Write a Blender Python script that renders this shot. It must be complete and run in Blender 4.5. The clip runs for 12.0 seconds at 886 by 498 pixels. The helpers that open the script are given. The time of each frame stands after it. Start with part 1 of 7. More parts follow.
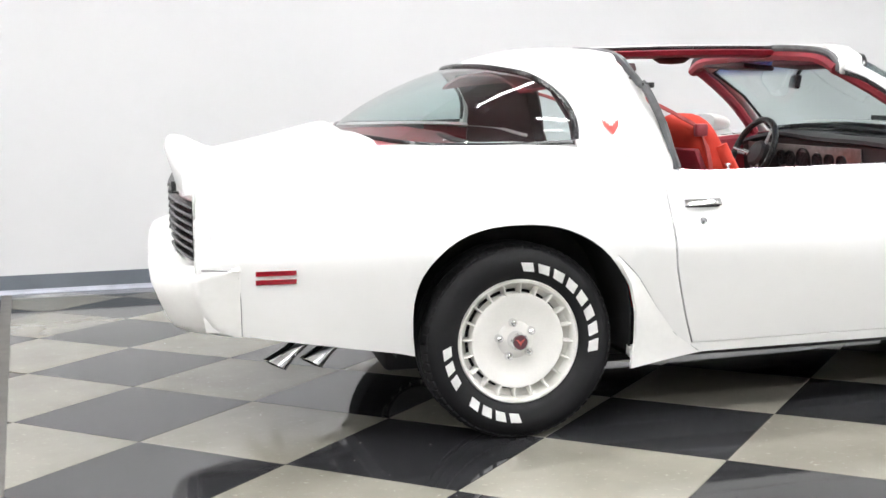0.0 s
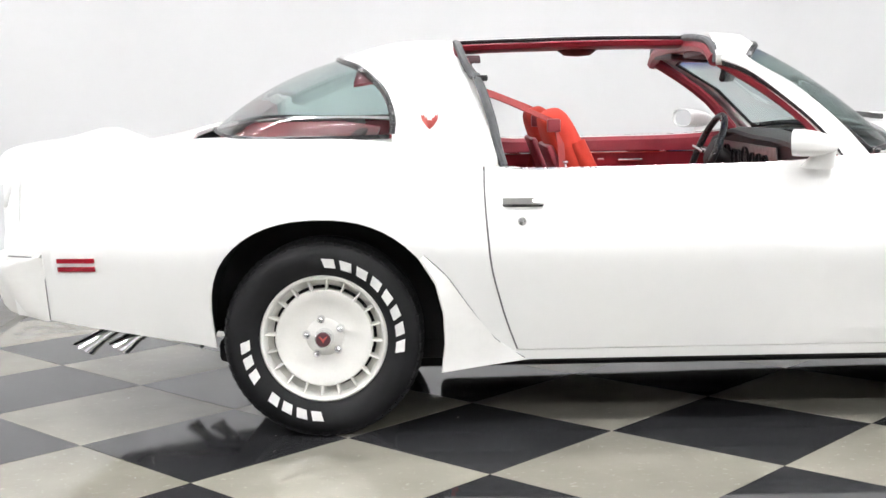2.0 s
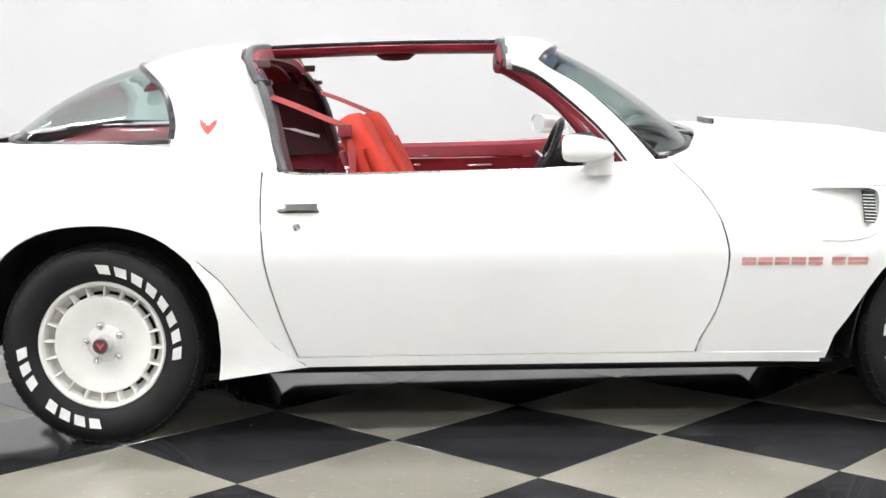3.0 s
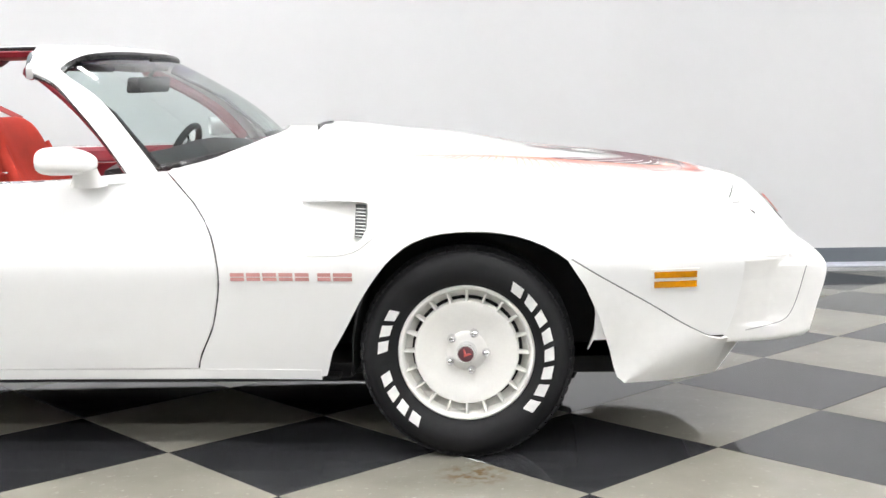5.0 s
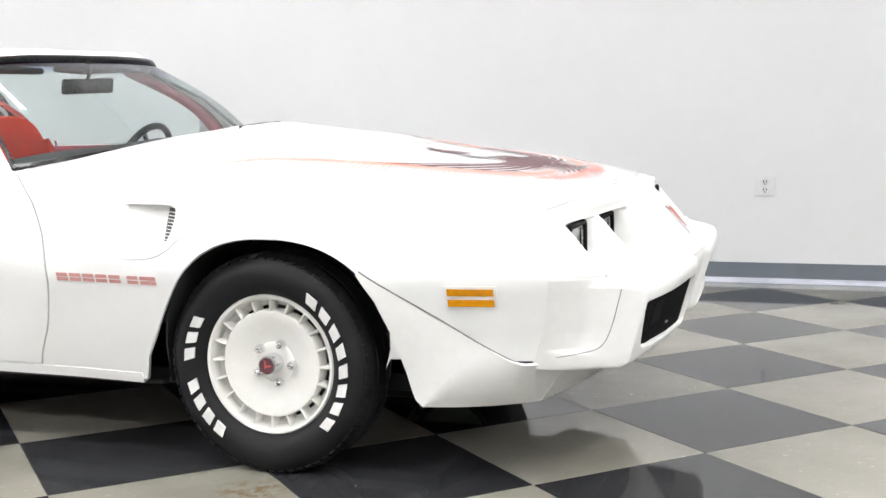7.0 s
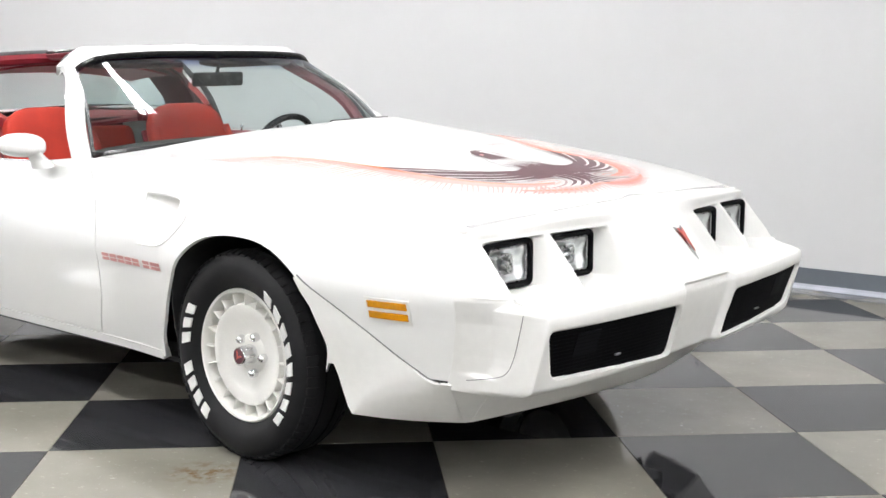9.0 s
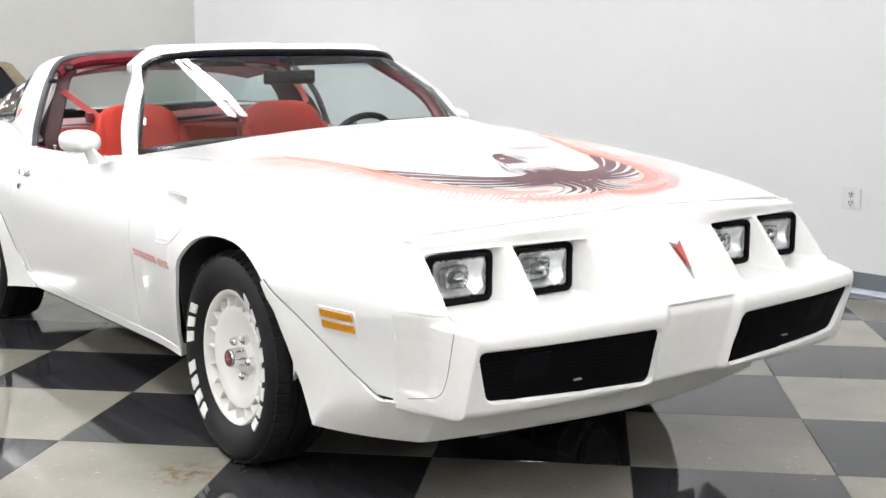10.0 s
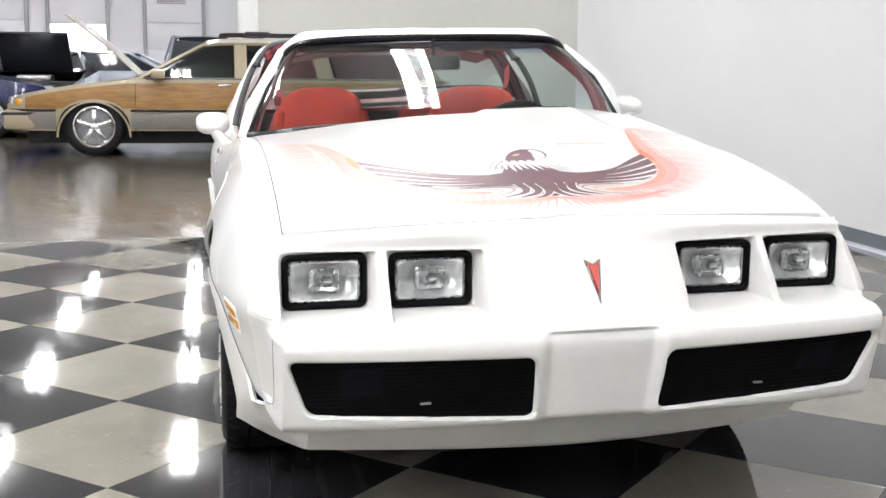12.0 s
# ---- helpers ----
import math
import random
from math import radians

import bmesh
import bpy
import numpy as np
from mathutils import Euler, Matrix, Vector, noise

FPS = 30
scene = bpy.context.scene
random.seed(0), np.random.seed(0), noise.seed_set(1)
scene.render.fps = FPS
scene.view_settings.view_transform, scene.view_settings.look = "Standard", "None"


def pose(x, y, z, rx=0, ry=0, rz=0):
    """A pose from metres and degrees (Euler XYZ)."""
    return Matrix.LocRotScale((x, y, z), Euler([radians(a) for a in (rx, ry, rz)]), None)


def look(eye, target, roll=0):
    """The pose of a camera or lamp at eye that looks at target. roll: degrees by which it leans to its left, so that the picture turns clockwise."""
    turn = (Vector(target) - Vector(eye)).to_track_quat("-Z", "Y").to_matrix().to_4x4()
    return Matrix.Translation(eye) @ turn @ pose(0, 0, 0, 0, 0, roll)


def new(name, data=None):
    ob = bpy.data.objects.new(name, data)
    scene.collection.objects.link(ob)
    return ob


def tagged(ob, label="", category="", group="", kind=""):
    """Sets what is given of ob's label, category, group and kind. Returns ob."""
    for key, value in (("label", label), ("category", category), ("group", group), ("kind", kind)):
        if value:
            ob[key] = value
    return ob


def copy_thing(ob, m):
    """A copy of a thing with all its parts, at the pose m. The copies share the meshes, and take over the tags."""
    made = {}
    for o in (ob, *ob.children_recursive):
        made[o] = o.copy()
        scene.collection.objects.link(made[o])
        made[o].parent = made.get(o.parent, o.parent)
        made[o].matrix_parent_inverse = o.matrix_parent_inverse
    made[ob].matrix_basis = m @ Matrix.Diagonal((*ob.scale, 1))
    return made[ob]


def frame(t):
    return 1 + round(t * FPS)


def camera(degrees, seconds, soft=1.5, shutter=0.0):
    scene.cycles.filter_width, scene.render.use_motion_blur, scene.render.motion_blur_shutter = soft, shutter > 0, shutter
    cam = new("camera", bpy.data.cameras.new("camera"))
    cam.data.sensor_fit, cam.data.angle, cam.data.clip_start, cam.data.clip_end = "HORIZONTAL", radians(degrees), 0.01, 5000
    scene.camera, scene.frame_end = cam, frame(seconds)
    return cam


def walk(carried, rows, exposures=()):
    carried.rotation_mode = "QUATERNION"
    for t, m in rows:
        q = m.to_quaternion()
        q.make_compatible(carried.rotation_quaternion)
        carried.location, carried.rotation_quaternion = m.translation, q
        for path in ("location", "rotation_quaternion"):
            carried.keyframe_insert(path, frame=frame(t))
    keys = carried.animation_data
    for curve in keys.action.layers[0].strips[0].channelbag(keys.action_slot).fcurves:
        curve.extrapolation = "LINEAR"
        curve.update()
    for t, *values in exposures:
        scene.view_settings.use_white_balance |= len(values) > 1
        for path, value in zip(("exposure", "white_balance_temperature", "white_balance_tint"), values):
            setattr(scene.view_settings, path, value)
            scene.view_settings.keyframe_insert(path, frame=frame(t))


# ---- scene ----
cam = camera(41.7, 12.0)
PATH = [
    (0, (-1.144, -4.412, 1.067), (-0.667, -2.483, 0.84), -1.3),
    (0.5, (-0.773, -4.519, 1.069), (-0.488, -2.552, 0.846), -1.4),
    (1, (-0.403, -4.53, 1.065), (-0.242, -2.549, 0.846), -1.3),
    (1.5, (-0.003, -4.542, 1.06), (0.067, -2.555, 0.847), -1.2),
    (2, (0.405, -4.529, 1.023), (0.399, -2.541, 0.802), -1.1),
    (2.5, (0.813, -4.497, 1.016), (0.766, -2.509, 0.802), -1.2),
    (3, (1.207, -4.472, 1.007), (1.153, -2.484, 0.796), -1.1),
    (3.5, (1.583, -4.438, 1.013), (1.54, -2.451, 0.788), -1.1),
    (3.7, (1.774, -4.419, 1.018), (1.72, -2.433, 0.793), -1.2),
    (5.3, (3.213, -4.233, 1.053), (3.013, -2.257, 0.818), -1.2),
    (5.5, (3.363, -4.199, 1.049), (3.133, -2.226, 0.818), -1.1),
    (6, (3.717, -4.082, 1.039), (3.365, -2.128, 0.801), -1.2),
    (6.5, (4.028, -3.929, 1.049), (3.516, -2.011, 0.807), -1.1),
    (6.7, (4.176, -3.861, 1.036), (3.593, -1.963, 0.8), -1.2),
    (8.3, (5.14, -3.352, 1.084), (4.021, -1.714, 0.829), -0.3),
    (8.5, (5.239, -3.247, 1.103), (4.055, -1.657, 0.837), -0.3),
    (9, (5.539, -3.009, 1.122), (4.217, -1.532, 0.856), 0.1),
    (9.5, (5.754, -2.666, 1.135), (4.294, -1.325, 0.87), 0.1),
    (10, (5.926, -2.319, 1.141), (4.32, -1.161, 0.865), 0.3),
    (10.5, (6.077, -1.951, 1.148), (4.376, -0.937, 0.865), 0.5),
    (11, (6.2, -1.583, 1.157), (4.398, -0.77, 0.86), 0.6),
    (11.5, (6.273, -1.213, 1.173), (4.38, -0.656, 0.85), 0.5),
    (12, (6.313, -0.862, 1.175), (4.377, -0.473, 0.861), 0.7),
]
walk(cam, [(t, look(eye, target, roll)) for t, eye, target, roll in PATH], exposures=[(0.0, 0.32), (6.5, 0.32), (9.5, 0.15), (12.0, 0.15)])

# ---- light and exposure ----
world = bpy.data.worlds.new("indoor_world")
world.use_nodes = True
world.node_tree.nodes["Background"].inputs[0].default_value = (0.9, 0.93, 1.0, 1)
world.node_tree.nodes["Background"].inputs[1].default_value = 0.3
scene.world = world
TUBE_POWER = 55.5
DAYLIGHT = 2.5

# ---- materials ----


def mat(name, color, rough=0.5, metal=0.0, coat=0.0, spread=0.06, scale=6.0, bump=0.0, bump_scale=60.0, rough_var=0.08, ior=1.5, second=None):
    """Principled surface with colour variation at two scales, roughness variation and fine relief."""
    m = bpy.data.materials.new(name)
    m.use_nodes = True
    nt = m.node_tree
    b = nt.nodes["Principled BSDF"]
    tc = nt.nodes.new("ShaderNodeTexCoord")
    big = nt.nodes.new("ShaderNodeTexNoise")
    big.inputs["Scale"].default_value, big.inputs["Detail"].default_value = scale, 5
    fine = nt.nodes.new("ShaderNodeTexNoise")
    fine.inputs["Scale"].default_value, fine.inputs["Detail"].default_value = scale * 14, 3
    for n in (big, fine):
        nt.links.new(tc.outputs["Object"], n.inputs["Vector"])
    mix = nt.nodes.new("ShaderNodeMix")
    mix.data_type, mix.factor_mode = "RGBA", "UNIFORM"
    low = [max(0, c * (1 - spread * 1.6)) for c in (second or color)]
    high = [min(1, c * (1 + spread * 0.6)) for c in color]
    mix.inputs[6].default_value, mix.inputs[7].default_value = (*low, 1), (*high, 1)
    add = nt.nodes.new("ShaderNodeMath")
    add.operation = "MULTIPLY_ADD"
    nt.links.new(fine.outputs["Fac"], add.inputs[0])
    add.inputs[1].default_value = 0.35
    ramp = nt.nodes.new("ShaderNodeMapRange")
    ramp.inputs[1].default_value, ramp.inputs[2].default_value = 0.35, 0.85
    nt.links.new(big.outputs["Fac"], add.inputs[2])
    nt.links.new(add.outputs[0], ramp.inputs[0])
    nt.links.new(ramp.outputs[0], mix.inputs[0])
    nt.links.new(mix.outputs[2], b.inputs["Base Color"])
    rr = nt.nodes.new("ShaderNodeMapRange")
    rr.inputs[3].default_value, rr.inputs[4].default_value = max(0.0, rough - rough_var), min(1, rough + rough_var)
    nt.links.new(fine.outputs["Fac"], rr.inputs[0])
    nt.links.new(rr.outputs[0], b.inputs["Roughness"])
    b.inputs["Metallic"].default_value, b.inputs["Coat Weight"].default_value, b.inputs["IOR"].default_value = metal, coat, ior
    b.inputs["Coat Roughness"].default_value = 0.05
    if bump:
        nb = nt.nodes.new("ShaderNodeTexNoise")
        nb.inputs["Scale"].default_value, nb.inputs["Detail"].default_value = bump_scale, 4
        nt.links.new(tc.outputs["Object"], nb.inputs["Vector"])
        bp = nt.nodes.new("ShaderNodeBump")
        bp.inputs["Strength"].default_value, bp.inputs["Distance"].default_value = bump, 0.002
        nt.links.new(nb.outputs["Fac"], bp.inputs["Height"])
        nt.links.new(bp.outputs[0], b.inputs["Normal"])
    return m


def glow(name, color, strength):
    m = bpy.data.materials.new(name)
    m.use_nodes = True
    b = m.node_tree.nodes["Principled BSDF"]
    b.inputs["Base Color"].default_value = (*color, 1)
    b.inputs["Emission Color"].default_value, b.inputs["Emission Strength"].default_value = (*color, 1), strength
    return m


def glass(name, tint, rough=0.0, gloss=0.075, band=None):
    """Thin clear pane: what lies behind shows through the tint, with a gloss on both faces that grows towards grazing."""
    m = bpy.data.materials.new(name)
    m.use_nodes = True
    nt = m.node_tree
    nt.nodes.remove(nt.nodes["Principled BSDF"])
    tr, gl, lw, mx = (nt.nodes.new("ShaderNode" + n) for n in ("BsdfTransparent", "BsdfGlossy", "LayerWeight", "MixShader"))
    tr.inputs[0].default_value = (*tint, 1)
    if band:
        # the tint deepens towards the upper edge
        geo, sep, up, mc = (nt.nodes.new("ShaderNode" + n) for n in ("NewGeometry", "SeparateXYZ", "MapRange", "Mix"))
        mc.data_type = "RGBA"
        mc.inputs[6].default_value, mc.inputs[7].default_value = (*tint, 1), (*band, 1)
        up.inputs[1].default_value, up.inputs[2].default_value, up.interpolation_type = 1.208, 1.262, "SMOOTHSTEP"
        nt.links.new(geo.outputs["Position"], sep.inputs[0])
        nt.links.new(sep.outputs["Z"], up.inputs[0])
        nt.links.new(up.outputs[0], mc.inputs[0])
        nt.links.new(mc.outputs[2], tr.inputs[0])
    gl.inputs["Roughness"].default_value = rough
    lw.inputs[0].default_value = 0.5
    pw, sc = nt.nodes.new("ShaderNodeMath"), nt.nodes.new("ShaderNodeMath")
    pw.operation, pw.inputs[1].default_value = "POWER", 4.5
    sc.operation, sc.inputs[1].default_value, sc.inputs[2].default_value = "MULTIPLY_ADD", 0.90, gloss
    nt.links.new(lw.outputs["Facing"], pw.inputs[0])
    nt.links.new(pw.outputs[0], sc.inputs[0])
    nt.links.new(sc.outputs[0], mx.inputs[0])
    nt.links.new(tr.outputs[0], mx.inputs[1])
    nt.links.new(gl.outputs[0], mx.inputs[2])
    nt.links.new(mx.outputs[0], nt.nodes["Material Output"].inputs[0])
    return m


PAINT = mat("white_car_paint", (0.87, 0.87, 0.855), 0.34, coat=0.7, spread=0.015, scale=1.5, rough_var=0.04)
FLEX = mat("white_flexible_bumper_paint", (0.865, 0.86, 0.835), 0.42, coat=0.25, spread=0.05, scale=3.0)
RIM = mat("white_wheel_paint", (0.80, 0.79, 0.75), 0.4, coat=0.3, spread=0.05, scale=9)
BLACK = mat("black_rubber", (0.011, 0.011, 0.012), 0.62, spread=0.3, scale=20, bump=0.15, bump_scale=200)
TYRE = mat("tyre_rubber", (0.008, 0.008, 0.009), 0.62, spread=0.35, scale=9, bump=0.2, bump_scale=260, ior=1.35)
TYRE_WHITE = mat("raised_white_rubber", (0.78, 0.78, 0.76), 0.6, spread=0.1, scale=30)
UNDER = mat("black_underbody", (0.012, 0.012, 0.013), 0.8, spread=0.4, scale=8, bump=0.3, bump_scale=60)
TRIM = mat("black_trim", (0.012, 0.012, 0.013), 0.28, spread=0.2, scale=15)
SEAM_GREY = mat("seam_and_gap_grey", (0.20, 0.20, 0.20), 0.7, spread=0.3, scale=14)
GREYSEAL = mat("worn_grey_weatherstrip", (0.085, 0.088, 0.092), 0.6, spread=0.35, scale=18, bump=0.3, bump_scale=90)
CHROME = mat("chrome", (0.78, 0.78, 0.79), 0.08, metal=1.0, spread=0.03, rough_var=0.04)
STEEL = mat("brushed_steel", (0.5, 0.5, 0.5), 0.28, metal=1.0, spread=0.08)
RED_CLOTH = mat("red_velour", (0.46, 0.026, 0.010), 0.80, spread=0.14, scale=10, bump=0.4, bump_scale=320)
RED_VINYL = mat("dark_red_vinyl", (0.235, 0.020, 0.032), 0.40, spread=0.15, scale=12, bump=0.35, bump_scale=240)
RED_DARK = mat("maroon_moulded_plastic", (0.040, 0.006, 0.010), 0.5, spread=0.2, scale=12, bump=0.25, bump_scale=220)
DASH = mat("black_dash_vinyl", (0.02, 0.016, 0.017), 0.5, spread=0.3, scale=12, bump=0.3, bump_scale=240)
DASH_FACE = mat("engine_turned_dash_metal", (0.30, 0.29, 0.28), 0.35, metal=0.8, spread=0.2, scale=40)
BELT = mat("red_seat_belt_webbing", (0.27, 0.028, 0.026), 0.7, spread=0.1, scale=50, bump=0.5, bump_scale=500)
RED_LENS = mat("red_marker_lens", (0.34, 0.008, 0.02), 0.18, coat=0.6, spread=0.15, scale=60)
AMBER = mat("amber_marker_lens", (0.66, 0.27, 0.002), 0.22, coat=0.15, spread=0.18, scale=50)
LENS = mat("headlamp_reflector", (0.95, 0.95, 0.95), 0.30, metal=0.8, spread=0.07, scale=26, rough_var=0.05)
LAMP_GLASS = glass("headlamp_glass", (0.93, 0.95, 0.95), 0.06)
MESH_BLACK = mat("black_grille", (0.0035, 0.0035, 0.0042), 0.6, spread=0.2, scale=20, ior=1.15)
TURN_LENS = mat("smoked_turn_lens", (0.0045, 0.0045, 0.006), 0.55, spread=0.2, scale=40, ior=1.17)
DECAL_RED = mat("red_decal_vinyl", (0.55, 0.10, 0.085), 0.4, spread=0.1, scale=30)
DECAL_PALE = mat("pale_coral_decal_vinyl", (0.82, 0.40, 0.37), 0.4, spread=0.12, scale=20)
DECAL_ORANGE = mat("orange_decal_vinyl", (0.85, 0.33, 0.23), 0.4, spread=0.15, scale=20)
DECAL_DARK = mat("charcoal_decal_vinyl", (0.105, 0.036, 0.046), 0.4, spread=0.2, scale=20)
DECAL_BLUSH = mat("blush_decal_print", (0.80, 0.59, 0.56), 0.4, spread=0.10, scale=20)
DECAL_HAZE = mat("light_coral_decal_print", (0.80, 0.40, 0.37), 0.4, spread=0.12, scale=20)
DECAL_MIST = mat("faint_blush_decal_print", (0.82, 0.70, 0.68), 0.4, spread=0.06, scale=20)
DECAL_HOT = mat("bright_orange_decal_print", (0.85, 0.20, 0.09), 0.4, spread=0.12, scale=20)
DECAL_WHITE = mat("white_decal_print", (0.82, 0.80, 0.79), 0.4, spread=0.05, scale=20)
DECAL_SIDE = mat("muted_red_decal_vinyl", (0.66, 0.33, 0.31), 0.4, spread=0.1, scale=30)
DUST = mat("pale_floor_dust", (0.36, 0.35, 0.34), 0.8, spread=0.3, scale=30)
DECAL_LINE = mat("thin_maroon_decal_print", (0.40, 0.27, 0.26), 0.4, spread=0.2, scale=30)
WINDSCREEN = glass("tinted_windscreen", (0.66, 0.75, 0.74), band=(0.045, 0.09, 0.30))
BACKLIGHT = glass("tinted_rear_glass", (0.70, 0.80, 0.79))
MIRROR = mat("mirror_glass", (0.85, 0.86, 0.87), 0.03, metal=1.0, spread=0.01, rough_var=0.01)
WALL_PAINT = mat("white_wall_paint", (0.60, 0.60, 0.605), 0.6, spread=0.02, scale=0.7, bump=0.12, bump_scale=40)
WALL_WARM = mat("cream_wall_paint", (0.63, 0.63, 0.60), 0.6, spread=0.03, scale=0.6, bump=0.12, bump_scale=40)
DOOR_PANEL = mat("white_roll_door_paint", (0.66, 0.67, 0.70), 0.5, spread=0.04, scale=1.0)
CEILING = mat("white_ceiling_paint", (0.75, 0.75, 0.74), 0.8, spread=0.05, scale=1.0)
BASEBOARD = mat("slate_grey_vinyl_base", (0.115, 0.13, 0.15), 0.35, spread=0.08, scale=3)
BASE_TOE = mat("scuffed_base_toe", (0.42, 0.44, 0.50), 0.4, spread=0.15, scale=8)
PLASTIC = mat("white_outlet_plastic", (0.58, 0.58, 0.59), 0.35, spread=0.02)
TUBE = glow("fluorescent_tube", (0.985, 0.985, 1.0), TUBE_POWER)
SKY = glow("bright_daylight_outside", (0.92, 0.96, 1.0), DAYLIGHT)
JAMB = mat("grey_steel_jamb", (0.30, 0.31, 0.32), 0.5, spread=0.1, scale=4)
HOUSING = mat("white_lamp_housing", (0.8, 0.8, 0.8), 0.4, spread=0.02)
TAN = mat("champagne_metallic_paint", (0.36, 0.30, 0.205), 0.3, metal=0.1, coat=0.8, spread=0.05, scale=2)
CLEAR_GLASS = glass("clear_car_glass", (0.38, 0.42, 0.42))
TAN_CLOTH = mat("tan_seat_cloth", (0.17, 0.12, 0.085), 0.8, spread=0.2, scale=12)
DARK_RIM = mat("dark_wheel_metal", (0.26, 0.26, 0.27), 0.3, metal=0.8, spread=0.2, scale=20)
CAR_GLASS = mat("dark_car_glass", (0.012, 0.015, 0.020), 0.05, spread=0.1, coat=0.3)
NAVY = mat("navy_car_paint", (0.008, 0.012, 0.085), 0.25, coat=1.0, spread=0.1, scale=2)
DARK_CAR = mat("black_car_paint", (0.022, 0.025, 0.034), 0.30, coat=1.0, spread=0.1, scale=2)
RED_CAR = mat("red_car_paint", (0.40, 0.02, 0.03), 0.3, coat=1.0, spread=0.1, scale=2)
MOULDING = mat("warm_grey_body_moulding", (0.20, 0.185, 0.165), 0.45, spread=0.08, scale=4)
SILVER_CAR = mat("silver_car_paint", (0.30, 0.33, 0.38), 0.3, metal=0.5, coat=1.0, spread=0.06, scale=2)


def wood_mat():
    """Woodgrain vinyl: long wavy streaks along the car, darker towards knots."""
    m = mat("woodgrain_vinyl", (0.42, 0.20, 0.055), 0.42, coat=0.15, spread=0.12, scale=3)
    nt = m.node_tree
    b = nt.nodes["Principled BSDF"]
    tc = nt.nodes.new("ShaderNodeTexCoord")
    mp = nt.nodes.new("ShaderNodeMapping")
    mp.inputs["Scale"].default_value = (3, 1.1, 22)
    ns = nt.nodes.new("ShaderNodeTexNoise")
    ns.inputs["Scale"].default_value, ns.inputs["Detail"].default_value = 1.6, 6
    cr = nt.nodes.new("ShaderNodeValToRGB")
    cr.color_ramp.elements[0].position, cr.color_ramp.elements[0].color = 0.3, (0.21, 0.098, 0.016, 1)
    cr.color_ramp.elements[1].position, cr.color_ramp.elements[1].color = 0.7, (0.33, 0.168, 0.034, 1)
    nt.links.new(tc.outputs["Object"], mp.inputs[0])
    nt.links.new(mp.outputs[0], ns.inputs["Vector"])
    nt.links.new(ns.outputs["Fac"], cr.inputs[0])
    nt.links.new(cr.outputs[0], b.inputs["Base Color"])
    return m


WOOD = wood_mat()


def floor_mat(name, c1, c2, rough, stain=None):
    """Polished, scuffed floor in world-size noise, with chips and dull worn patches."""
    m = bpy.data.materials.new(name)
    m.use_nodes = True
    nt = m.node_tree
    b = nt.nodes["Principled BSDF"]
    geo = nt.nodes.new("ShaderNodeNewGeometry")
    info = nt.nodes.new("ShaderNodeObjectInfo")

    def noise_node(scale, detail, rough_=0.55):
        n = nt.nodes.new("ShaderNodeTexNoise")
        n.inputs["Scale"].default_value, n.inputs["Detail"].default_value, n.inputs["Roughness"].default_value = scale, detail, rough_
        nt.links.new(geo.outputs["Position"], n.inputs["Vector"])
        return n

    big, fine, wear = noise_node(2.3, 6), noise_node(38, 5, 0.7), noise_node(7, 8, 0.7)
    mix = nt.nodes.new("ShaderNodeMix")
    mix.data_type = "RGBA"
    mix.inputs[6].default_value, mix.inputs[7].default_value = (*c1, 1), (*c2, 1)
    rng = nt.nodes.new("ShaderNodeMapRange")
    rng.inputs[1].default_value, rng.inputs[2].default_value = 0.3, 0.72
    nt.links.new(big.outputs["Fac"], rng.inputs[0])
    nt.links.new(rng.outputs[0], mix.inputs[0])
    tone = nt.nodes.new("ShaderNodeHueSaturation")
    tr = nt.nodes.new("ShaderNodeMapRange")
    tr.inputs[3].default_value, tr.inputs[4].default_value = 0.90, 1.10
    nt.links.new(info.outputs["Random"], tr.inputs[0])
    nt.links.new(tr.outputs[0], tone.inputs["Value"])
    nt.links.new(mix.outputs[2], tone.inputs["Color"])
    speck = nt.nodes.new("ShaderNodeMapRange")
    speck.inputs[1].default_value, speck.inputs[2].default_value = 0.60, 0.74
    nt.links.new(fine.outputs["Fac"], speck.inputs[0])
    chip = nt.nodes.new("ShaderNodeMix")
    chip.data_type = "RGBA"
    chip.inputs[7].default_value = (*[min(0.6, c * 1.2 + 0.06) for c in c2], 1)
    nt.links.new(speck.outputs[0], chip.inputs[0])
    nt.links.new(tone.outputs[0], chip.inputs[6])
    last = chip.outputs[2]
    if stain:
        sx, sy, radius, colour = stain
        sub = nt.nodes.new("ShaderNodeVectorMath")
        sub.operation = "DISTANCE"
        nt.links.new(geo.outputs["Position"], sub.inputs[0])
        sub.inputs[1].default_value = (sx, sy, 0.0)
        near = nt.nodes.new("ShaderNodeMapRange")
        near.inputs[1].default_value, near.inputs[2].default_value, near.inputs[3].default_value, near.inputs[4].default_value = radius * 0.3, radius, 1.0, 0.0
        nt.links.new(sub.outputs["Value"], near.inputs[0])
        spots = noise_node(26, 3)
        sp = nt.nodes.new("ShaderNodeMapRange")
        sp.inputs[1].default_value, sp.inputs[2].default_value = 0.45, 0.62
        nt.links.new(spots.outputs["Fac"], sp.inputs[0])
        mul = nt.nodes.new("ShaderNodeMath")
        mul.operation = "MULTIPLY"
        nt.links.new(near.outputs[0], mul.inputs[0])
        nt.links.new(sp.outputs[0], mul.inputs[1])
        st = nt.nodes.new("ShaderNodeMix")
        st.data_type = "RGBA"
        st.inputs[7].default_value = (*colour, 1)
        nt.links.new(mul.outputs[0], st.inputs[0])
        nt.links.new(last, st.inputs[6])
        last = st.outputs[2]
    nt.links.new(last, b.inputs["Base Color"])
